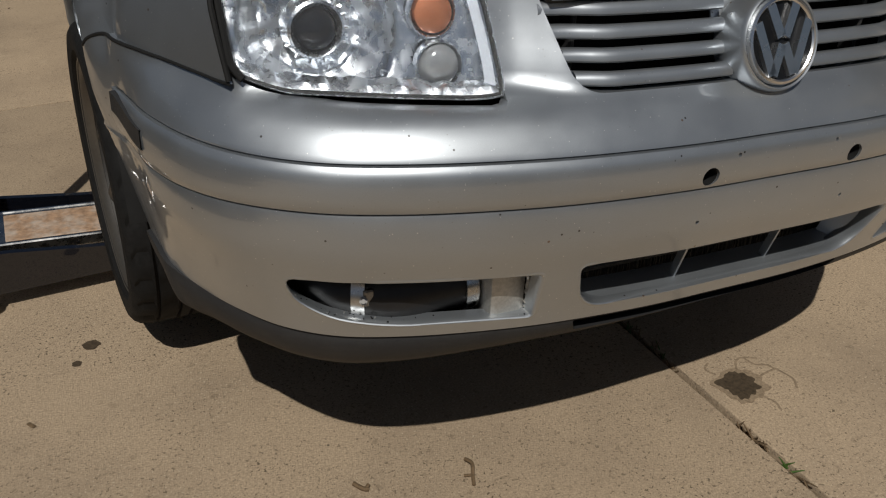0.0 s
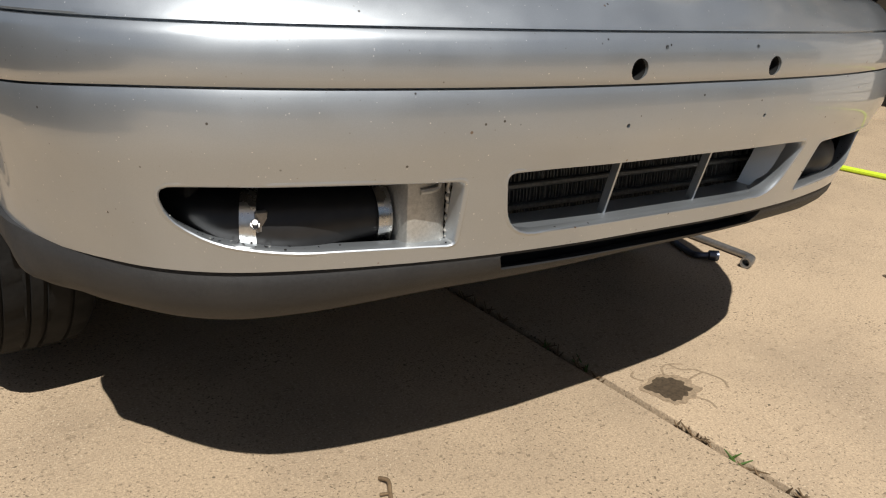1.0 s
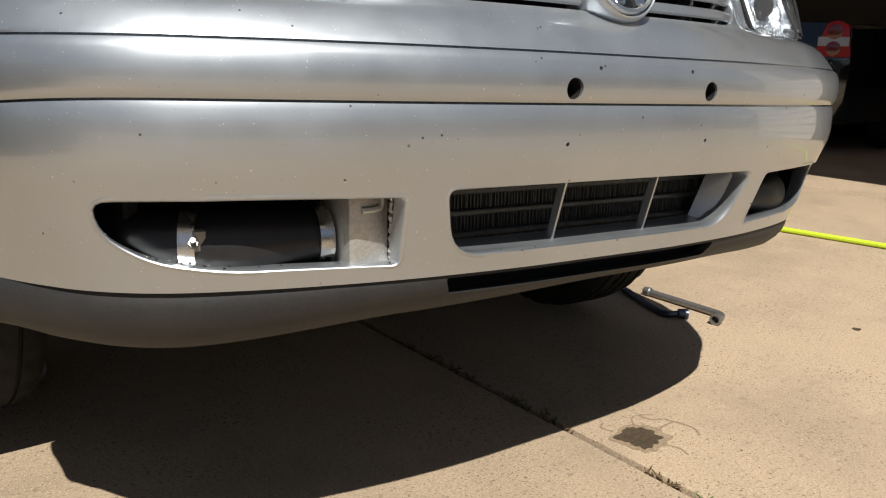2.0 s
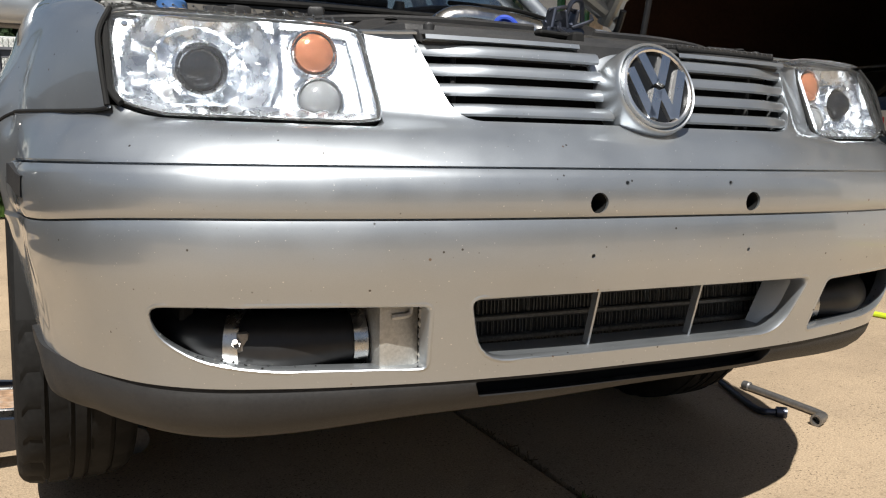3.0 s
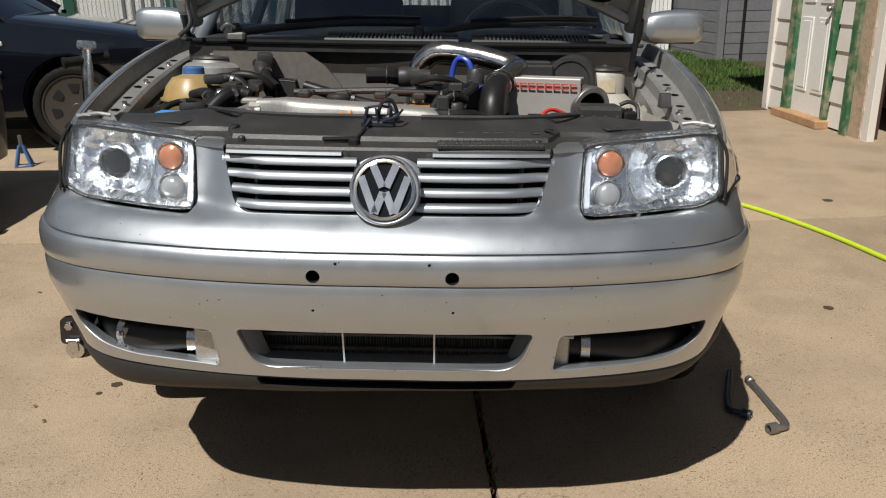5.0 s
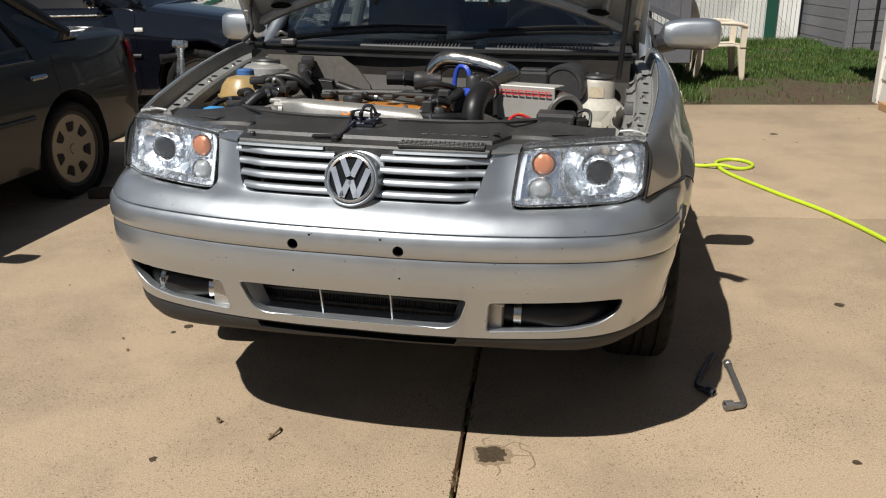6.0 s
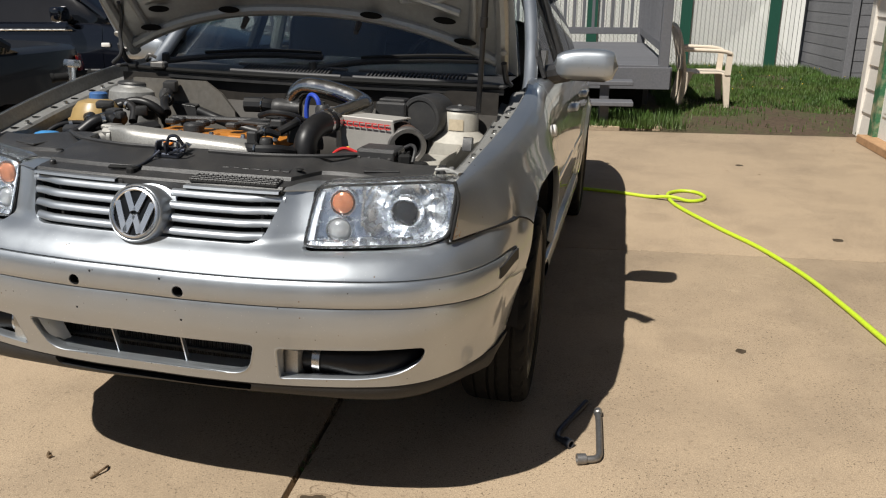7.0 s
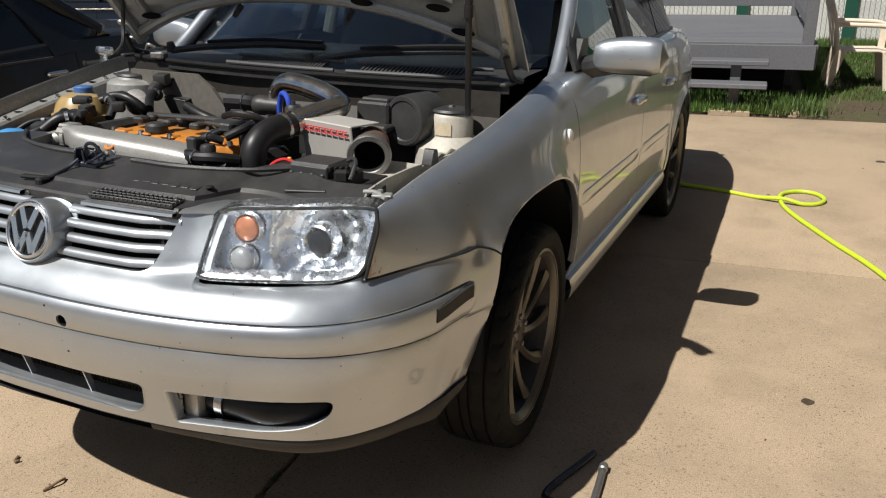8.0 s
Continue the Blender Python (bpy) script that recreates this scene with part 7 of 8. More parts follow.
# ---- dark cars ----
def make_sedan(name, label, paint, m, red_lamp=True, window=True):
    """A closed four-door sedan, 4.35 m long: front at y = 0, its left side at +x."""
    ob = thing(name, label, "car", m)
    half = [(0, 0.60), (0.12, 0.72), (0.35, 0.80), (0.7, 0.835), (1.2, 0.845), (3.3, 0.845), (3.8, 0.83), (4.15, 0.79), (4.30, 0.72), (4.35, 0.62)]
    deck = [(0, 0.62), (0.1, 0.70), (0.5, 0.80), (1.15, 0.90), (1.4, 0.93), (2.6, 0.945), (3.35, 0.97), (3.8, 0.965), (4.22, 0.955), (4.31, 0.93), (4.35, 0.72)]
    rows = []
    for k in range(61):
        y = 4.35 * k / 60
        w, h = lerp_table(half, y), lerp_table(deck, y)
        sec = [(0, 0.22), (w * 0.85, 0.22), (w * 0.96, 0.25), (w * 0.985, 0.36), (w, 0.50), (w * 1.004, 0.60), (w * 0.995, 0.70), (w * 0.965, h - 0.10), (w * 0.945, h - 0.03), (w * 0.89, h - 0.006), (w * 0.6, h + 0.012), (0, h + 0.022)]
        rows.append([(-x, y, z) for x, z in reversed(sec)][:-1] + [(x, y, z) for x, z in sec])
    b = grid(rows, closed_u=True)
    b.verts.ensure_lookup_table()
    n = len(rows[0])
    b.faces.new([b.verts[k] for k in range(n)])
    b.faces.new([b.verts[60 * n + k] for k in range(n)])
    bmesh.ops.recalc_face_normals(b, faces=b.faces)
    for y in (0.86, 3.36):
        arch = disc(y, 0.32, 0.345, 28)
        b = cut(b, prism(arch, "x", 0.62, 1.2), prism(arch, "x", -1.2, -0.62))
    for y in (1.33, 2.38, 3.28):
        for s in (-1, 1):
            b = cut(b, prism([(y - 0.002, 0.28), (y + 0.002, 0.28), (y + 0.002, 1.0), (y - 0.002, 1.0)], "x", *((0.80, 1.0) if s > 0 else (-1.0, -0.80))))
    part("body", b, paint, ob, angle=40)
    gl = []
    for k in range(25):
        y = 1.25 + 2.35 * k / 24
        top = lerp_table([(1.25, 0.92), (1.6, 1.16), (1.95, 1.355), (2.3, 1.395), (2.9, 1.375), (3.25, 1.19), (3.6, 0.96)], y)
        base = lerp_table(deck, y) - 0.02
        top = max(top, base + 0.005)
        f = (top - base) / 0.45
        wb, wt = 0.775, 0.775 - 0.20 * f
        low = 0.865 + 0.07 * (1 - smoothstep(1.50, 1.62, y)) + 0.09 * smoothstep(3.02, 3.22, y)
        wl = 0.828 - 0.08 * (1 - smoothstep(1.50, 1.60, y)) - 0.09 * smoothstep(3.05, 3.2, y)
        gl.append([(-wl, y, low), (-wb, y, base), (-(wb + wt) / 2 - 0.02, y, (base + top) / 2), (-wt, y, top - 0.02), (-wt * 0.85, y, top), (0, y, top + 0.015), (wt * 0.85, y, top), (wt, y, top - 0.02), ((wb + wt) / 2 + 0.02, y, (base + top) / 2), (wb, y, base), (wl, y, low)])
    part("glass_house", grid(gl), DARK_GLASS, ob, "dark side and rear windows")
    rr = [[(x * (0.575 + 0.02), y, z + 0.012 - 0.03 * abs(x) ** 3) for x in [-1 + 0.2 * k for k in range(11)]] for y, z in ((1.92, 1.365), (2.1, 1.395), (2.5, 1.41), (2.9, 1.39), (3.0, 1.36))]
    part("roof", shell(rr, -0.02), paint, ob)
    for s in (-1, 1):
        for pts, r in (([(0.755, 1.30, 0.945), (0.69, 1.6, 1.155), (0.60, 1.95, 1.36)], 0.026), ([(0.60, 1.95, 1.365), (0.60, 2.5, 1.395), (0.60, 2.95, 1.37)], 0.030), ([(0.60, 2.92, 1.37), (0.66, 3.2, 1.22), (0.745, 3.55, 0.98)], 0.045)):
            part("pillar", tube([(s * x, y, z) for x, y, z in pts], r, 10, 6), paint, ob)
        quarter = [[(s * x, y, z) for x, y, z in r] for r in (((0.595, 2.72, 1.392), (0.60, 2.96, 1.375)), ((0.648, 2.86, 1.30), (0.645, 3.06, 1.30)), ((0.725, 3.00, 1.12), (0.700, 3.32, 1.12)), ((0.800, 3.10, 0.955), (0.765, 3.60, 0.95)), ((0.825, 3.12, 0.87), (0.80, 3.62, 0.90)))]
        part("rear_pillar_panel", shell(quarter, -0.02 * s), paint, ob)
        part("middle_pillar", tube([(s * 0.785, 2.37, 0.95), (s * 0.70, 2.38, 1.18), (s * 0.61, 2.40, 1.38)], 0.024, 8), BLACK_PLASTIC, ob)
        part("belt_trim", tube([(s * 0.832, 1.55 + 1.55 * k / 6, 0.866) for k in range(7)], 0.007, 6), STEEL if name == "black_sedan" else BLACK_PLASTIC, ob)
        part("side_moulding", tube([(s * (lerp_table(half, y) + 0.006), y, 0.56) for y in [1.3 + 1.7 * k / 6 for k in range(7)]], 0.014, 6), BLACK_PLASTIC, ob)
        for y in (2.20, 3.10):
            part("door_handle", box((s * 0.845, y, 0.775), (0.03, 0.15, 0.028), 0.01), CHROME, ob)
        corner = [(lerp_table(half, y) * 0.985 + 0.006, y) for y in (4.335, 4.31, 4.27, 4.22, 4.17)]
        lampb = [[(s * x * k, y, z) for x, y in corner] for z, k in ((0.66, 1.0), (0.74, 0.995), (0.82, 0.985), (0.88, 0.975))]
        if name == "garage_sedan":
            shape = rounded([(s * 0.47, 0.72), (s * 0.545, 0.965), (s * 0.62, 0.99), (s * 0.70, 0.955), (s * 0.735, 0.72)], 0.02, 3)
            lamp = part("tail_lamp", moved(prism(shape, "y", -0.05, 0.035, 0.97), pose(s * 0.60, 4.318, 0, 0, 0, s * -14) @ pose(s * -0.60, 0, 0)), material("bright_red_lamp", (0.36, 0.015, 0.02), 0.18, coat=0.8, grain=0.1, grain_scale=300), ob, "red tail lamp with a pale ribbed band and two round lights")
            at = pose(s * 0.60, 4.318, 0, 0, 0, s * -14)
            part("pale_band", moved(box((s * 0.005, 0.0365, 0.835), (0.215, 0.006, 0.065), 0.002), at), STRIP_GLASS, lamp, "pale ribbed reversing light band")
            for z, r in ((0.905, 0.055), (0.785, 0.052)):
                part("round_light", moved(lathe([(0, 0.012), (r * 0.6, 0.010), (r, 0.004), (r, 0)], (s * 0.008, 0.036, z), (0, 1, 0), 24), at), AMBER_RED, lamp)
        else:
            lamp = part("tail_lamp", shell(lampb, 0.02 * s), AMBER_RED, ob, "red tail lamp with an amber band")
            part("tail_lamp_band", shell([[(s * (x * k + 0.003), y + 0.003, z) for x, y in corner] for z, k in ((0.80, 0.989), (0.89, 0.974))], 0.006 * s), AMBER, lamp)
        part("side_repeater", box((s * 0.842, 1.30, 0.755), (0.02, 0.070, 0.032), 0.008, segments=2), WHITE_PAINT, ob)
        part("door_mirror", box((s * 0.90, 1.60, 0.985), (0.17, 0.09, 0.11), 0.03, segments=3), paint, ob)
        part("mirror_foot", box((s * 0.80, 1.60, 0.955), (0.08, 0.06, 0.05), 0.015), BLACK_PLASTIC, ob)
        part("headlamp", box((s * 0.55, 0.05, 0.60), (0.30, 0.08, 0.12), 0.02, (0, 0, s * 18), 2), REFLECTOR, ob)
        for y in (0.86, 3.36):
            # housing coloured near-black for the shadow round the wheel
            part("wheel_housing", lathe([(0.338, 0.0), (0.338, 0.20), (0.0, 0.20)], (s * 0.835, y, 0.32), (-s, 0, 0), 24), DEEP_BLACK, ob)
            w = thing("wheel", "silver five-hole alloy wheel with a worn black tyre", "")
            w.parent = ob
            w.matrix_basis = pose(s * 0.735, y, 0.298, 0, 0, 180 if s < 0 else 0) @ Matrix.Diagonal((0.82, 0.945, 0.945, 1))
            part("tyre", TYRE, RUBBER, w)
            part("rim", RIM_MESH, RIM, w)
            part("wheel_face", WHEEL_FACE, RIM, w)
            for k in range(7):
                a = 2 * math.pi * k / 7
                # wheel openings are near-black inlays that paint in their shade
                part("wheel_slot", WHEEL_SLOT, DEEP_BLACK, w).matrix_basis = pose(0, 0, 0, 360 * k / 7)
    if name == "garage_sedan":
        plate = part("number_plate", box((0, 4.365, 0.80), (0.31, 0.012, 0.155), 0.004), WHITE_PAINT, ob, "white number plate with red marks")
        for k in range(6):
            part("plate_mark", box((-0.105 + 0.042 * k, 4.3725, 0.795), (0.026, 0.003, 0.062), 0.001), RED_INK, plate)
        part("trunk_edge", tube([(-0.60, 4.29, 0.70), (-0.3, 4.345, 0.695), (0.3, 4.345, 0.695), (0.60, 4.29, 0.70)], 0.010, 8), paint, ob)
    for y, z in ((4.33, 0.46), (0.02, 0.44)):
        part("bumper_strip", tube([(-0.72, y + (-0.10 if y > 1 else 0.10), z), (-0.5, y, z), (0, y + (0.015 if y > 1 else -0.015), z), (0.5, y, z), (0.72, y + (-0.10 if y > 1 else 0.10), z)], 0.045, 10), BLACK_PLASTIC, ob, "black plastic bumper strip")
    return ob


WHEEL_FACE = mesh_of("wheel_face", lathe([(0, 0.085), (0.03, 0.086), (0.035, 0.080), (0.10, 0.078), (0.17, 0.085), (0.226, 0.092), (0.226, 0.07)], (0, 0, 0), (1, 0, 0), 36), RIM)
WHEEL_SLOT = mesh_of("wheel_slot", moved(prism(rounded([(-0.022, 0.115), (0.022, 0.115), (0.045, 0.180), (-0.045, 0.180)], 0.014, 3), "x", 0.070, 0.0875), Matrix.Identity(4)), DEEP_BLACK)
make_sedan("dark_sedan", "dusty blue-black sedan parked beside the silver car", GREEN_BLACK, pose(-3.44, -0.68, 0, 0, 0, 0))
make_sedan("black_sedan", "glossy black sedan parked across the drive", BLACK_PAINT, pose(-2.09, 6.04, 0, 0, 0, 100) @ Matrix.Diagonal((1.13, 1.13, 1.13, 1)))
make_sedan("garage_sedan", "dark blue-black sedan parked nose-in inside the garage", BLACK_PAINT, Matrix.Translation(yard(9.05, 0.35)) @ pose(0, 0, 0, 0, 0, 93.6))

make_sedan("pale_sedan", "pale silver sedan parked nose-out inside the dark garage", material("pale_car_paint", (0.45, 0.45, 0.44), 0.35, 0.2, grain=0.05, grain_scale=200, coat=0.8, stain=0.2, stain_scale=3), Matrix.Translation(yard(5.55, 2.30)) @ pose(0, 0, 0, 0, 0, -86.4))

# ---- cream plastic garden chair ----
chair = thing("garden_chair", "cream plastic garden armchair standing on the grass", "chair", pose(1.93, 8.16, 0.0, 0, 0, 5))
seat_rows = [[(x, y * (0.24 if x < 0 else 0.22), 0.40 + 0.012 * math.cos(y * 2) + 0.02 * (x > 0.18) * -1 + 0.03 * (x + 0.2) * 0.4) for y in (-1, -0.6, -0.2, 0.2, 0.6, 1)] for x in (-0.22, -0.1, 0.02, 0.14, 0.22, 0.245)]
part("seat", shell(seat_rows, 0.012), CHAIR_PLASTIC, chair)
for s in (-1, 1):
    part("front_leg", prism(rounded([(0.17, 0.40), (0.255, 0.40), (0.275, 0.0), (0.225, 0.0)], 0.008, 2), "y", s * 0.235 - 0.022, s * 0.235 + 0.022), CHAIR_PLASTIC, chair)
    part("rear_leg", prism(rounded([(-0.24, 0.42), (-0.14, 0.42), (-0.27, 0.0), (-0.32, 0.0)], 0.008, 2), "y", s * 0.225 - 0.022, s * 0.225 + 0.022), CHAIR_PLASTIC, chair)
    part("armrest", merge(tube([(-0.27, s * 0.255, 0.66), (-0.05, s * 0.27, 0.655), (0.15, s * 0.27, 0.645), (0.24, s * 0.262, 0.62)], 0.022, 10), prism(rounded([(0.20, 0.63), (0.26, 0.63), (0.255, 0.39), (0.19, 0.39)], 0.006, 2), "y", s * 0.255 - 0.014, s * 0.255 + 0.014)), CHAIR_PLASTIC, chair)
for k in range(5):
    y = -0.18 + 0.09 * k
    part("back_slat", tube([(-0.235, y * 0.9, 0.42), (-0.27, y, 0.60), (-0.315, y * 1.02, 0.78), (-0.345, y * 0.95, 0.88)], 0.020, 8), CHAIR_PLASTIC, chair)
part("back_frame", tube([(-0.235, -0.235, 0.40), (-0.27, -0.255, 0.62), (-0.325, -0.245, 0.83), (-0.355, -0.12, 0.905), (-0.36, 0.0, 0.915), (-0.355, 0.12, 0.905), (-0.325, 0.245, 0.83), (-0.27, 0.255, 0.62), (-0.235, 0.235, 0.40)], 0.022, 10), CHAIR_PLASTIC, chair)

# ---- garage: wall with a side door, wide opening, dark inside ----
GX = 3.27


def yard_part(name, bm, mat, parent=None, label="", smooth=False):
    return part(name, bm, mat, parent, label, smooth)


garage = thing("wall_garage", "cream sided garage wall with green trim and a wide dark opening", "wall", YARD, kind="structure")
TOP = 2.75
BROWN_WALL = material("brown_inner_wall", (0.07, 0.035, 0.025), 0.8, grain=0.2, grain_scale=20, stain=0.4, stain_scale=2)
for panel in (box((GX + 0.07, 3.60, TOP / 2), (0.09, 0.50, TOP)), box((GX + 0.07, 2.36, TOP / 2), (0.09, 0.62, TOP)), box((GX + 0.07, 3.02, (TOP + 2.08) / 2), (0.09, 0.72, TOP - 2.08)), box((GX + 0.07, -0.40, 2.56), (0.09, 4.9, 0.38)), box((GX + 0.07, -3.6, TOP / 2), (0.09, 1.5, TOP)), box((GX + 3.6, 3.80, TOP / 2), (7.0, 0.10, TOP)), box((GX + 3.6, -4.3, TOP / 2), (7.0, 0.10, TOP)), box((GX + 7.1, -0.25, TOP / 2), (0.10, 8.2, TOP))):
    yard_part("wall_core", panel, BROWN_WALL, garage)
yard_part("garage_ceiling", box((GX + 3.5, -0.25, TOP + 0.06), (7.4, 8.4, 0.10)), SIDING, garage)
for s in (-1, 1):
    yard_part("roof_slope", box((GX + 3.5 + s * 2.05, -0.25, TOP + 0.93), (4.5, 8.9, 0.09), 0, (0, s * 24, 0)), SHED_GREY, garage)
yard_part("garage_slab", box((GX + 3.54, -0.25, -0.045), (7.15, 8.2, 0.10), 0.004), CONCRETE, garage)
# clapboards
def boards(y0, y1, z0, z1, step=0.105):
    n = int((z1 - z0) / step)
    for k in range(n):
        z = z0 + step * k
        b = prism([(GX - 0.006, z), (GX - 0.018, z + 0.004), (GX - 0.004, z + step), (GX + 0.02, z + step), (GX + 0.02, z)], "y", y0, y1)
        yard_part("clapboard", b, SIDING, garage)


boards(3.44, 3.80, 0.02, TOP, 0.21)
boards(2.06, 2.60, 0.02, TOP, 0.21)
boards(2.60, 3.44, 2.16, TOP, 0.21)
boards(-2.86, 2.06, 2.42, TOP, 0.21)
boards(-4.3, -2.86, 0.02, TOP, 0.21)
yard_part("corner_board", box((GX - 0.012, 3.79, TOP / 2), (0.05, 0.10, TOP), 0.004), SIDING, garage)
yard_part("trim_post", box((GX - 0.02, 3.36, 1.06), (0.05, 0.13, 2.12), 0.004), GREEN_TRIM, garage, "dark green trim with peeling paint")
yard_part("trim_post", box((GX - 0.02, 2.655, 1.06), (0.05, 0.06, 2.12), 0.004), GREEN_TRIM, garage)
yard_part("trim_head", box((GX - 0.02, 3.0, 2.13), (0.05, 0.86, 0.09), 0.004), GREEN_TRIM, garage)
yard_part("trim_post", box((GX - 0.02, 2.30, 1.2), (0.05, 0.10, 2.4), 0.004), GREEN_TRIM, garage)
yard_part("jamb", box((GX + 0.01, 2.155, 1.2), (0.07, 0.17, 2.4), 0.004), material("bare_peeling_wood", (0.45, 0.34, 0.24), 0.8, grain=0.2, grain_scale=40, stain=0.7, stain_scale=6, stain_color=(0.04, 0.13, 0.06)), garage, "bare weathered jamb with flaking green paint")
yard_part("jamb_cover", box((GX + 0.015, 2.02, 1.2), (0.06, 0.10, 2.4), 0.004), SIDING, garage)
yard_part("opening_head", box((GX - 0.02, -0.40, 2.42), (0.06, 4.9, 0.10), 0.004), GREEN_TRIM, garage)
door = yard_part("door_1", box((GX + 0.02, 3.005, 1.05), (0.045, 0.61, 2.02), 0.004), WHITE_PAINT, garage, "white panelled side door")
for yy in (2.86, 3.15):
    for z0, z1 in ((0.26, 0.90), (1.02, 1.72)):
        yard_part("door_panel", merge(box((GX - 0.005, yy, (z0 + z1) / 2), (0.012, 0.20, z1 - z0), 0.004), box((GX - 0.009, yy, (z0 + z1) / 2), (0.012, 0.14, z1 - z0 - 0.06), 0.005)), WHITE_PAINT, door)
yard_part("door_knob", lathe([(0, 0.06), (0.022, 0.055), (0.027, 0.04), (0.012, 0.02), (0.025, 0.004), (0.025, 0)], (GX - 0.002, 2.745, 0.98), (-1, 0, 0), 16), TOOL_GREY, door)
yard_part("door_sill", box((GX - 0.05, 3.0, 0.035), (0.16, 0.86, 0.07), 0.006), material("raw_sill_wood", (0.42, 0.25, 0.13), 0.8, grain=0.2, grain_scale=50, stain=0.4, stain_scale=8), garage, "raw brown wooden sill")
# goods inside the garage
m = YARD
freezer = thing("chest_freezer", "white chest freezer standing inside the dark garage", "freezer", m @ pose(GX + 1.45, 3.42, 0.0))
part("freezer_body", box((0, 0, 0.42), (1.0, 0.60, 0.78), 0.02, segments=2), WHITE_PAINT, freezer)
part("freezer_lid", box((0, 0, 0.845), (1.02, 0.62, 0.07), 0.02, segments=2), WHITE_PAINT, freezer)
for x in (-0.4, 0.4):
    part("freezer_foot", box((x, 0, 0.017), (0.06, 0.5, 0.034), 0.004), DEEP_BLACK, freezer)
# ---- deck with rail and plank steps ----
deck = thing("deck", "grey painted timber deck with rails and plank steps", "deck", YARD, kind="structure")
DX0, DX1, DY0, DY1, DZ = -4.2, 1.56, 4.38, 7.7, 0.56
for k in range(23):
    y = DY0 + 0.145 * k + 0.07
    yard_part("deck_board", box(((DX0 + DX1) / 2, y, DZ - 0.018), (DX1 - DX0, 0.139, 0.036), 0.004), GREY_PAINT, deck)
yard_part("fascia", box(((DX0 + DX1) / 2, DY0 - 0.02, DZ - 0.13), (DX1 - DX0 + 0.04, 0.035, 0.22), 0.004), GREY_PAINT, deck)
yard_part("fascia", box((DX1 + 0.02, (DY0 + DY1) / 2, DZ - 0.13), (0.035, DY1 - DY0, 0.22), 0.004), GREY_PAINT, deck)
for x in (-4, -2.2, -0.4, 1.4):
    for y in (DY0 + (0.9 if x > 1 else 0.1), DY1 - 0.1):
        yard_part("deck_post", box((x, y, 0.19), (0.1, 0.1, 0.42), 0.006), GREY_PAINT, deck)
# near-black sheet set back below the boards, standing in for the shade there
yard_part("rim_board", box(((DX0 + DX1) / 2, DY0 + 0.5, 0.2), (DX1 - DX0 - 0.4, 0.04, 0.3), 0), DEEP_BLACK, deck)
for y, z in ((4.06, 0.42), (3.86, 0.245)):
    yard_part("step_plank", box((-0.2, y, z), (2.78, 0.22, 0.042), 0.006), GREY_PAINT, deck)
for x in (-1.4, 0.92):
    yard_part("step_post", merge(box((x, 4.05, 0.20), (0.09, 0.06, 0.40), 0.004), box((x, 3.90, 0.115), (0.09, 0.06, 0.23), 0.004)), GREY_PAINT, deck)


def rail_run(a, b, n):
    a, b = Vector(a), Vector(b)
    ang = math.degrees(math.atan2(b.y - a.y, b.x - a.x))
    mid, L = (a + b) / 2, (b - a).length
    for z, h in ((0.16, 0.09), (0.95, 0.09)):
        yard_part("rail", box((mid.x, mid.y, DZ + z), (L, 0.04, h), 0.004, (0, 0, ang)), GREY_PAINT, deck)
    yard_part("rail_cap", box((mid.x, mid.y, DZ + 1.01), (L, 0.13, 0.035), 0.004, (0, 0, ang)), GREY_PAINT, deck)
    for k in range(n):
        p = a + (b - a) * (k + 0.5) / n
        yard_part("baluster", box((p.x, p.y, DZ + 0.55), (0.042, 0.042, 0.86), 0.003, (0, 0, ang)), GREY_PAINT, deck)


rail_run((DX0, DY1 - 0.08), (DX1, DY1 - 0.08), 44)
rail_run((DX1 - 0.05, DY0 + 0.08), (DX1 - 0.05, DY1 - 0.1), 24)
for x, y in ((DX1 - 0.05, DY0 + 0.05), (DX1 - 0.05, DY1 - 0.08), (-1.3, DY1 - 0.08)):
    yard_part("rail_post", box((x, y, DZ + 0.5), (0.10, 0.10, 1.12), 0.005), GREY_PAINT, deck)
for x, y, L in ((0.9, 3.80, 0.35), (1.35, 3.84, 0.25)):
    solo("paver", moved(box((x, y, 0.012), (L, 0.16, 0.05), 0.006), YARD), CONCRETE, "pale concrete paver under the deck steps", "paver", "pavers")
solo("paver", moved(box((2.93, 4.35, -0.015), (0.38, 0.28, 0.05), 0.008, (0, 0, 12)), YARD), CONCRETE, "pale concrete paver lying in bare soil", "paver", "pavers")

# ---- shed at the end of the yard ----
shed = thing("garden_shed", "grey boarded garden shed at the fence", "shed", YARD @ pose(4.33, 7.95, 0, 0, 0, 4))
part("shed_wall", merge(box((1.2, 1.3, 1.1), (2.4, 2.6, 2.2))), SHED_GREY, shed, smooth=False)
for k in range(14):
    part("side_board", prism([(-0.004, 0.155 * k + 0.004), (-0.010, 0.155 * k + 0.004), (-0.006, 0.155 * k + 0.15), (0.01, 0.155 * k + 0.15)], "y", 0.02, 2.58), SHED_GREY, shed, smooth=False)
    part("front_board", prism([(-0.004, 0.155 * k + 0.004), (-0.011, 0.155 * k + 0.004), (-0.008, 0.155 * k + 0.15), (0.01, 0.155 * k + 0.15)], "x", 0.08, 2.38), SHED_GREY, shed, smooth=False)
part("corner_post", box((0.02, -0.02, 1.1), (0.10, 0.10, 2.2), 0.006), SHED_GREY, shed)
part("shed_roof", box((1.2, 1.3, 2.3), (2.7, 2.9, 0.08), 0.01, (4, 0, 0)), SHED_GREY, shed)
part("shed_door_edge", box((0.36, -0.03, 1.05), (0.035, 0.03, 2.0), 0.004), DEEP_BLACK, shed)

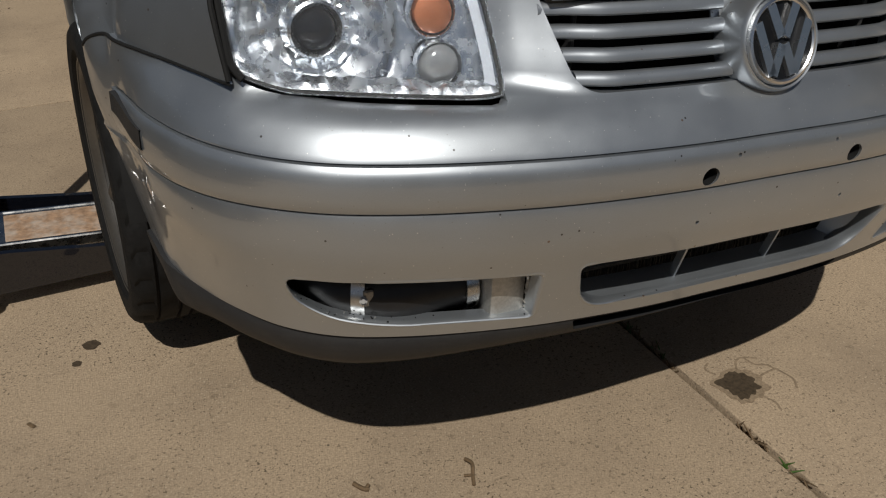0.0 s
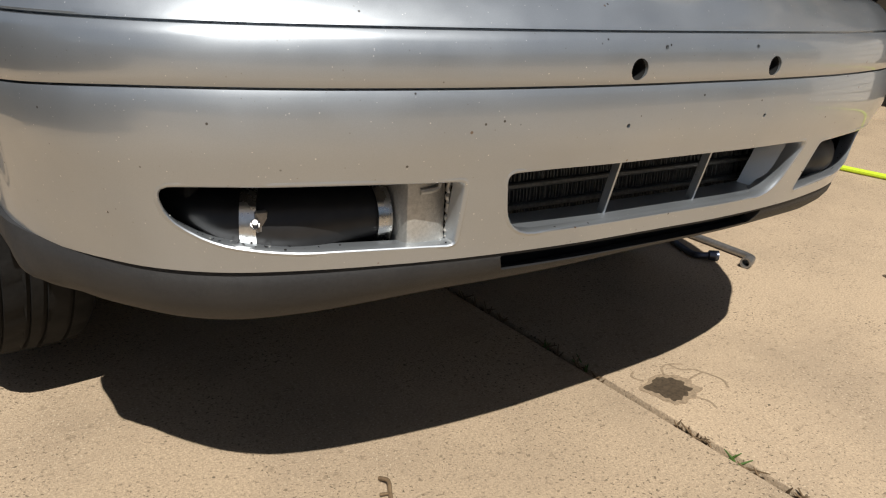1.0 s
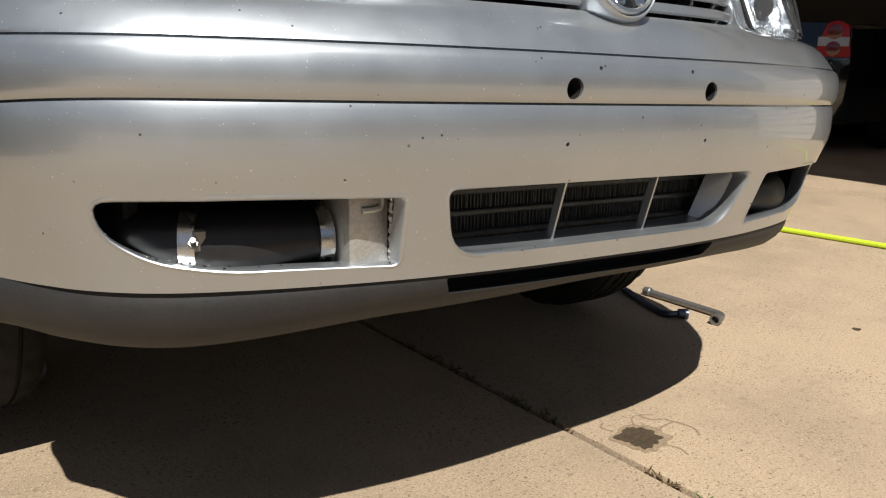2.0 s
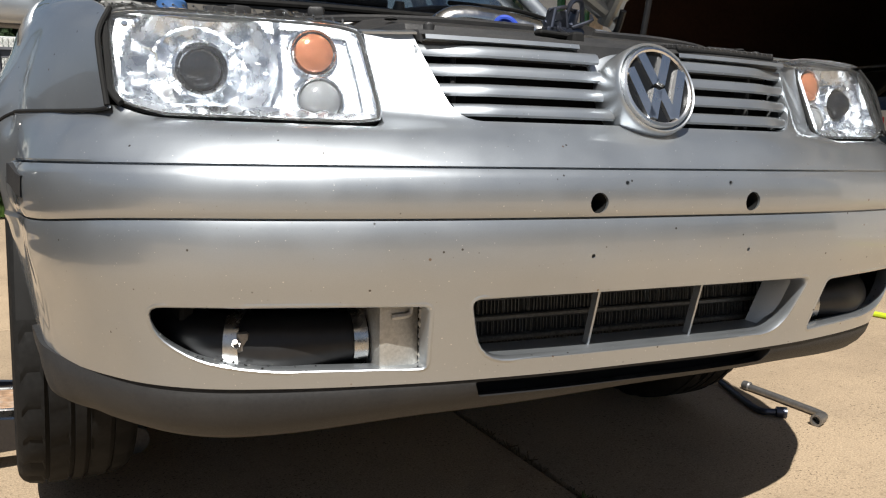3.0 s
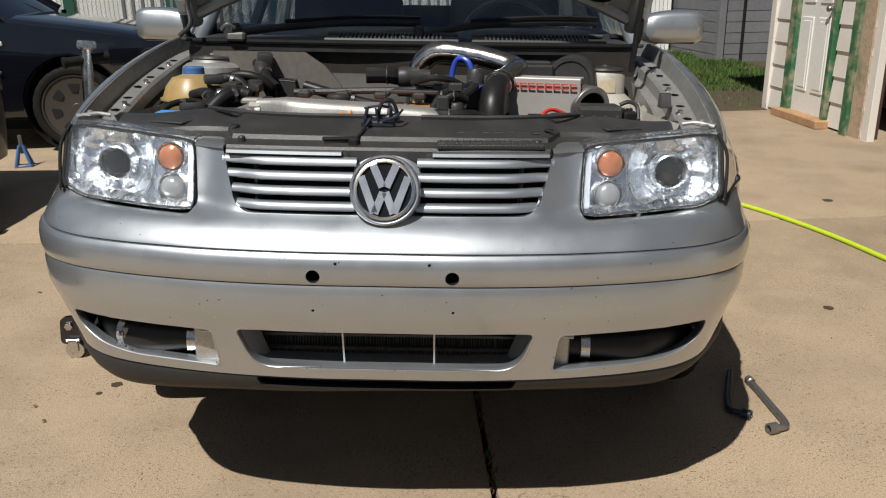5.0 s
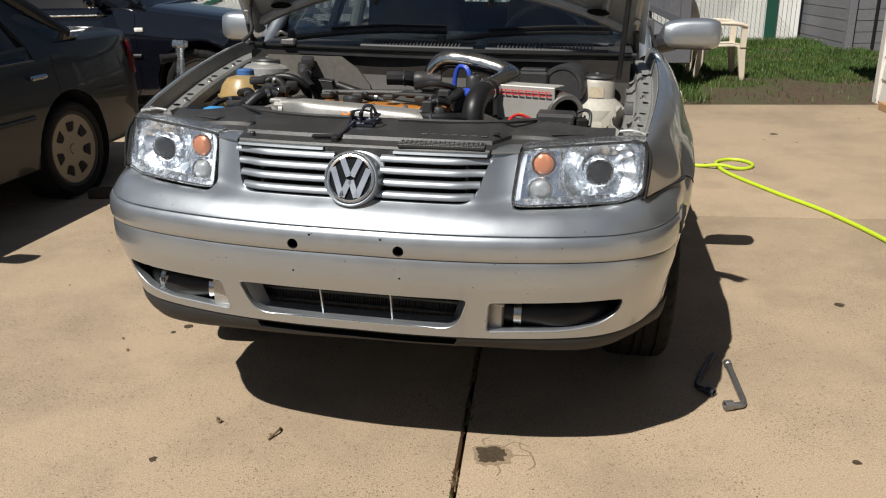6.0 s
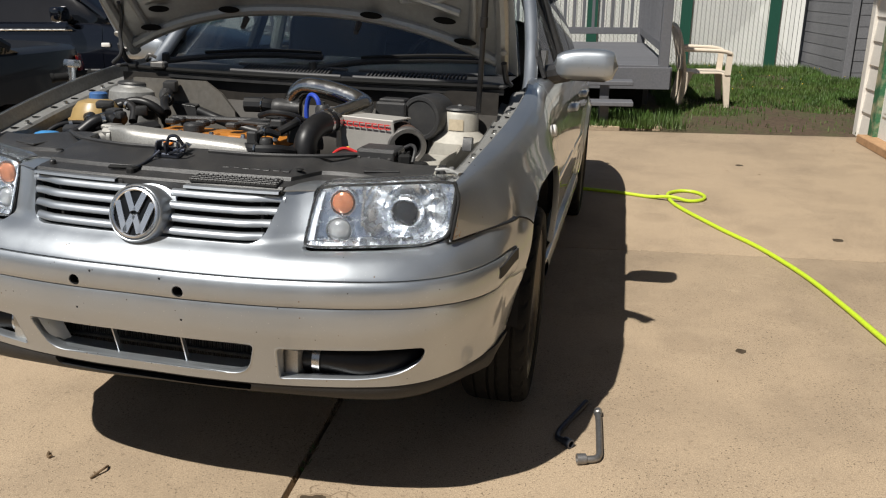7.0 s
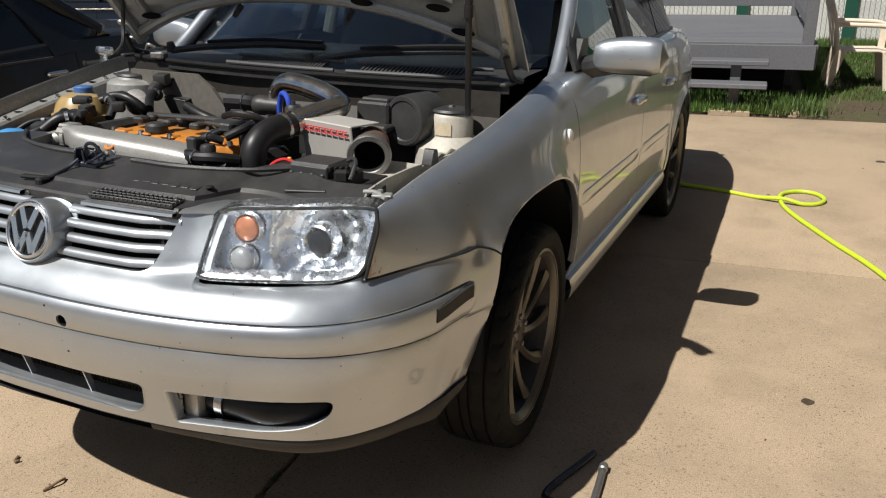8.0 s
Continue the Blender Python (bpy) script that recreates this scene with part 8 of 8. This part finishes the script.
# ---- chain-link fence with white slats and green boards ----
fence = thing("fence", "chain-link fence with white slats and dark green boards", "fence", YARD, kind="structure")
FY, FH = 9.55, 1.85
for x in (-7.2, -5.6, -4.0, -2.4, -0.78, 0.86, 2.33, 3.67):
    yard_part("fence_post", box((x, FY - 0.05, FH / 2), (0.17, 0.03, FH), 0.004), POST_GREEN, fence, "dark green upright board")
SLAT = mesh_of("fence_slat", box((0, 0, FH / 2 + 0.02), (0.060, 0.010, FH - 0.04), 0.002), SLAT_WHITE, False)
for k in range(186):
    x = -8.4 + 0.0675 * k
    yard_part("fence_slat", SLAT, SLAT_WHITE, fence).matrix_basis = pose(x, FY, 0.0)
yard_part("fence_rail", merge(rod((-8.5, FY + 0.03, FH), (4.2, FY + 0.03, FH), 0.02, 10), rod((-8.5, FY + 0.03, 0.08), (4.2, FY + 0.03, 0.08), 0.012, 8)), WIRE, fence)
verts, faces = [], []
for d in (-1, 1):
    for k in range(-30, 262):
        x0 = -8.5 + 0.06 * k
        pts = []
        for z in (0.03, FH):
            pts.append((x0 + d * (z - 0.03) * 0.85 + (1.55 if d < 0 else 0), z))
        (xa, za), (xb, zb) = pts
        if min(xa, xb) < -8.5 or max(xa, xb) > 4.2:
            continue
        i = len(verts)
        for x, z in ((xa, za), (xb, zb)):
            verts += [(x - 0.0025, FY - 0.016, z), (x + 0.0025, FY - 0.016, z), (x, FY - 0.021, z)]
        faces += [(i, i + 1, i + 4, i + 3), (i + 1, i + 2, i + 5, i + 4), (i + 2, i, i + 3, i + 5)]
me = bpy.data.meshes.new("chain_link")
me.from_pydata(verts, [], faces)
me.materials.append(WIRE)
tagged(yard_part("chain_link", me, WIRE, fence), kind="stuff")
# neighbouring wall far behind the dark cars
wallb = thing("wall_back", "plain grey boundary wall behind the parked cars", "wall", YARD, kind="structure")
yard_part("boundary_wall", box((-12.0, 3.0, 1.0), (0.2, 26, 2.0), 0.01), SHED_GREY, wallb)

# added wall, never in view, that closes the place and darkens paint reflections
wallf = thing("wall_front", "plain brown wall added out of view for reflections", "wall", YARD, kind="structure")
yard_part("street_wall", box((-1.0, -16.0, 1.3), (40, 0.2, 2.6), 0.01), BROWN_WALL, wallf)

# ---- tall conifers beyond the fence ----
def conifer(x, y, height, seed):
    """A slim conifer: tapered trunk and a ragged crown of small drooping sprays."""
    rr = random.Random(seed)
    tree = thing("conifer", "tall slim dark green conifer beyond the fence", "tree", pose(x, y, 0), "conifers")
    part("trunk", lathe([(0.16, 0), (0.13, height * 0.3), (0.07, height * 0.7), (0.0, height)], (0, 0, 0), (0, 0, 1), 10), LEAF, tree)
    vs, fs = [], []
    for k in range(2600):
        t = rr.random() ** 0.8
        z = height * (0.08 + 0.92 * t)
        reach = (0.62 * (1 - t) ** 0.7 + 0.05) * rr.uniform(0.35, 1.0) * (1 + 0.25 * math.sin(z * 5 + seed))
        a = rr.uniform(0, 6.283)
        c, q = math.cos(a), math.sin(a)
        w, drop = rr.uniform(0.05, 0.13), rr.uniform(0.05, 0.30)
        i = len(vs)
        vs += [(c * reach * 0.3 - q * w, q * reach * 0.3 + c * w, z), (c * reach * 0.3 + q * w, q * reach * 0.3 - c * w, z + 0.08), (c * reach, q * reach, z - drop), (c * reach * 0.6, q * reach * 0.6, z + 0.12)]
        fs += [(i, i + 1, i + 2), (i, i + 2, i + 3)]
    me = bpy.data.meshes.new("crown")
    me.from_pydata(vs, [], fs)
    me.materials.append(NEEDLES)
    tagged(part("crown", me, NEEDLES, tree, "ragged dark green crown"), kind="stuff")


NEEDLES = material("conifer_needles", (0.030, 0.062, 0.022), 0.7, grain=0.5, grain_scale=4.0, stain=0.4, stain_scale=2.0, stain_color=(0.06, 0.08, 0.03))
for x, y, h, seed in ((-3.6, 25.0, 7.0, 1), (-2.3, 25.3, 6.4, 2), (-9.5, 27.0, 7.5, 3)):
    conifer(x, y, h, seed)

# ---- lawn ----
def lawn_height(x, y):
    return 0.02 + 0.02 * noise.noise((x * 0.7, y * 0.7, 0)) + 0.03 * smoothstep(4.0, 6.0, y)


rows = [[(x, y, lawn_height(x, y) - 0.035 * (y < 3.8)) for x in [-9 + 0.5 * i for i in range(36)]] for y in [3.70 + 0.3 * j for j in range(22)]]
lawn = part("lawn_soil", grid(rows), SOIL)
lawn.matrix_world = YARD
tagged(lawn, "bare brown soil with worn patches beside the drive", "soil", kind="structure")
rng = np.random.default_rng(7)
verts, faces = [], []
while len(verts) < 3 * 62000:
    x, y = rng.uniform(-3.0, 4.6), 3.72 + 5.8 * rng.uniform() ** 1.25
    if DX0 < x < DX1 and y > DY0 + 0.2:
        continue
    bare = noise.noise((x * 0.9 + 5, y * 1.2, 2)) * 0.5 + noise.noise((x * 2.5, y * 2.5, 4)) * 0.3
    thin = 1 - smoothstep(3.9, 5.2, y - 0.9 * smoothstep(0.8, 2.2, x) * 0.8)
    if y < 4.5 + 0.45 * smoothstep(1.9, 3.0, x) + 0.5 * noise.noise((x * 1.3, y * 1.3, 6)) and x > 1.7 and rng.uniform() < 0.95:
        continue
    if bare > 0.15 and rng.uniform() < 0.75 or rng.uniform() < thin * 0.6 * (x > 1.4):
        continue
    h = rng.uniform(0.022, 0.062) * (1.0 + 0.9 * (y > 8.6) + 0.8 * (x < 1.75) + 0.6 * max(0.0, noise.noise((x * 1.7, y * 1.7, 9))))
    a = rng.uniform(0, 6.283)
    c, s_ = math.cos(a), math.sin(a)
    w = rng.uniform(0.003, 0.007)
    lean = rng.uniform(0.0, 0.6) * h
    z0 = lawn_height(x, y) - 0.005
    i = len(verts)
    verts += [(x - w * c, y - w * s_, z0), (x + w * c, y + w * s_, z0), (x - lean * s_, y + lean * c, z0 + h)]
    faces.append((i, i + 1, i + 2))
me = bpy.data.meshes.new("grass")
me.from_pydata(verts, [], faces)
me.materials.append(GRASS)
g = new("grass", me)
g.matrix_world = YARD
tagged(g, "patchy green lawn grass thinning to bare soil", "grass", kind="stuff")
verts, faces = [], []
rnd = random.Random(2)
for k in range(22):
    x, y = rnd.uniform(1.6, 4.4), rnd.uniform(5.5, 9.3)
    z = lawn_height(x, y) + rnd.uniform(0.06, 0.12)
    i = len(verts)
    for j in range(6):
        verts.append((x + 0.008 * math.cos(j * 1.047), y + 0.008 * math.sin(j * 1.047), z))
    verts.append((x, y, z + 0.008))
    faces += [(i + j, i + (j + 1) % 6, i + 6) for j in range(6)]
me = bpy.data.meshes.new("dandelion")
me.from_pydata(verts, [], faces)
me.materials.append(bpy.data.materials["yellow_plastic"])
d = new("dandelion", me)
d.matrix_world = YARD
tagged(d, "yellow dandelion heads scattered in the grass", "dandelion", kind="stuff")

# ---- the concrete drive, slab by slab ----
drive = thing("pavement", "weathered tan concrete drive with open joints", "pavement", YARD, kind="structure")
XS, YS = [-11.5, -7.4, -3.7, -0.135, 3.42, 7.1], [-7.4, -3.7, 0.0, 3.68]
for i in range(5):
    for j in range(3):
        if i == 4 and j == 2:
            continue
        x0, x1, y0, y1 = XS[i] + 0.008, XS[i + 1] - 0.008, YS[j] + 0.004, YS[j + 1] - 0.004
        slab = box(((x0 + x1) / 2, (y0 + y1) / 2, -0.05), (x1 - x0, y1 - y0, 0.10), 0.006, segments=2)
        part("concrete_slab", slab, CONCRETE, drive)
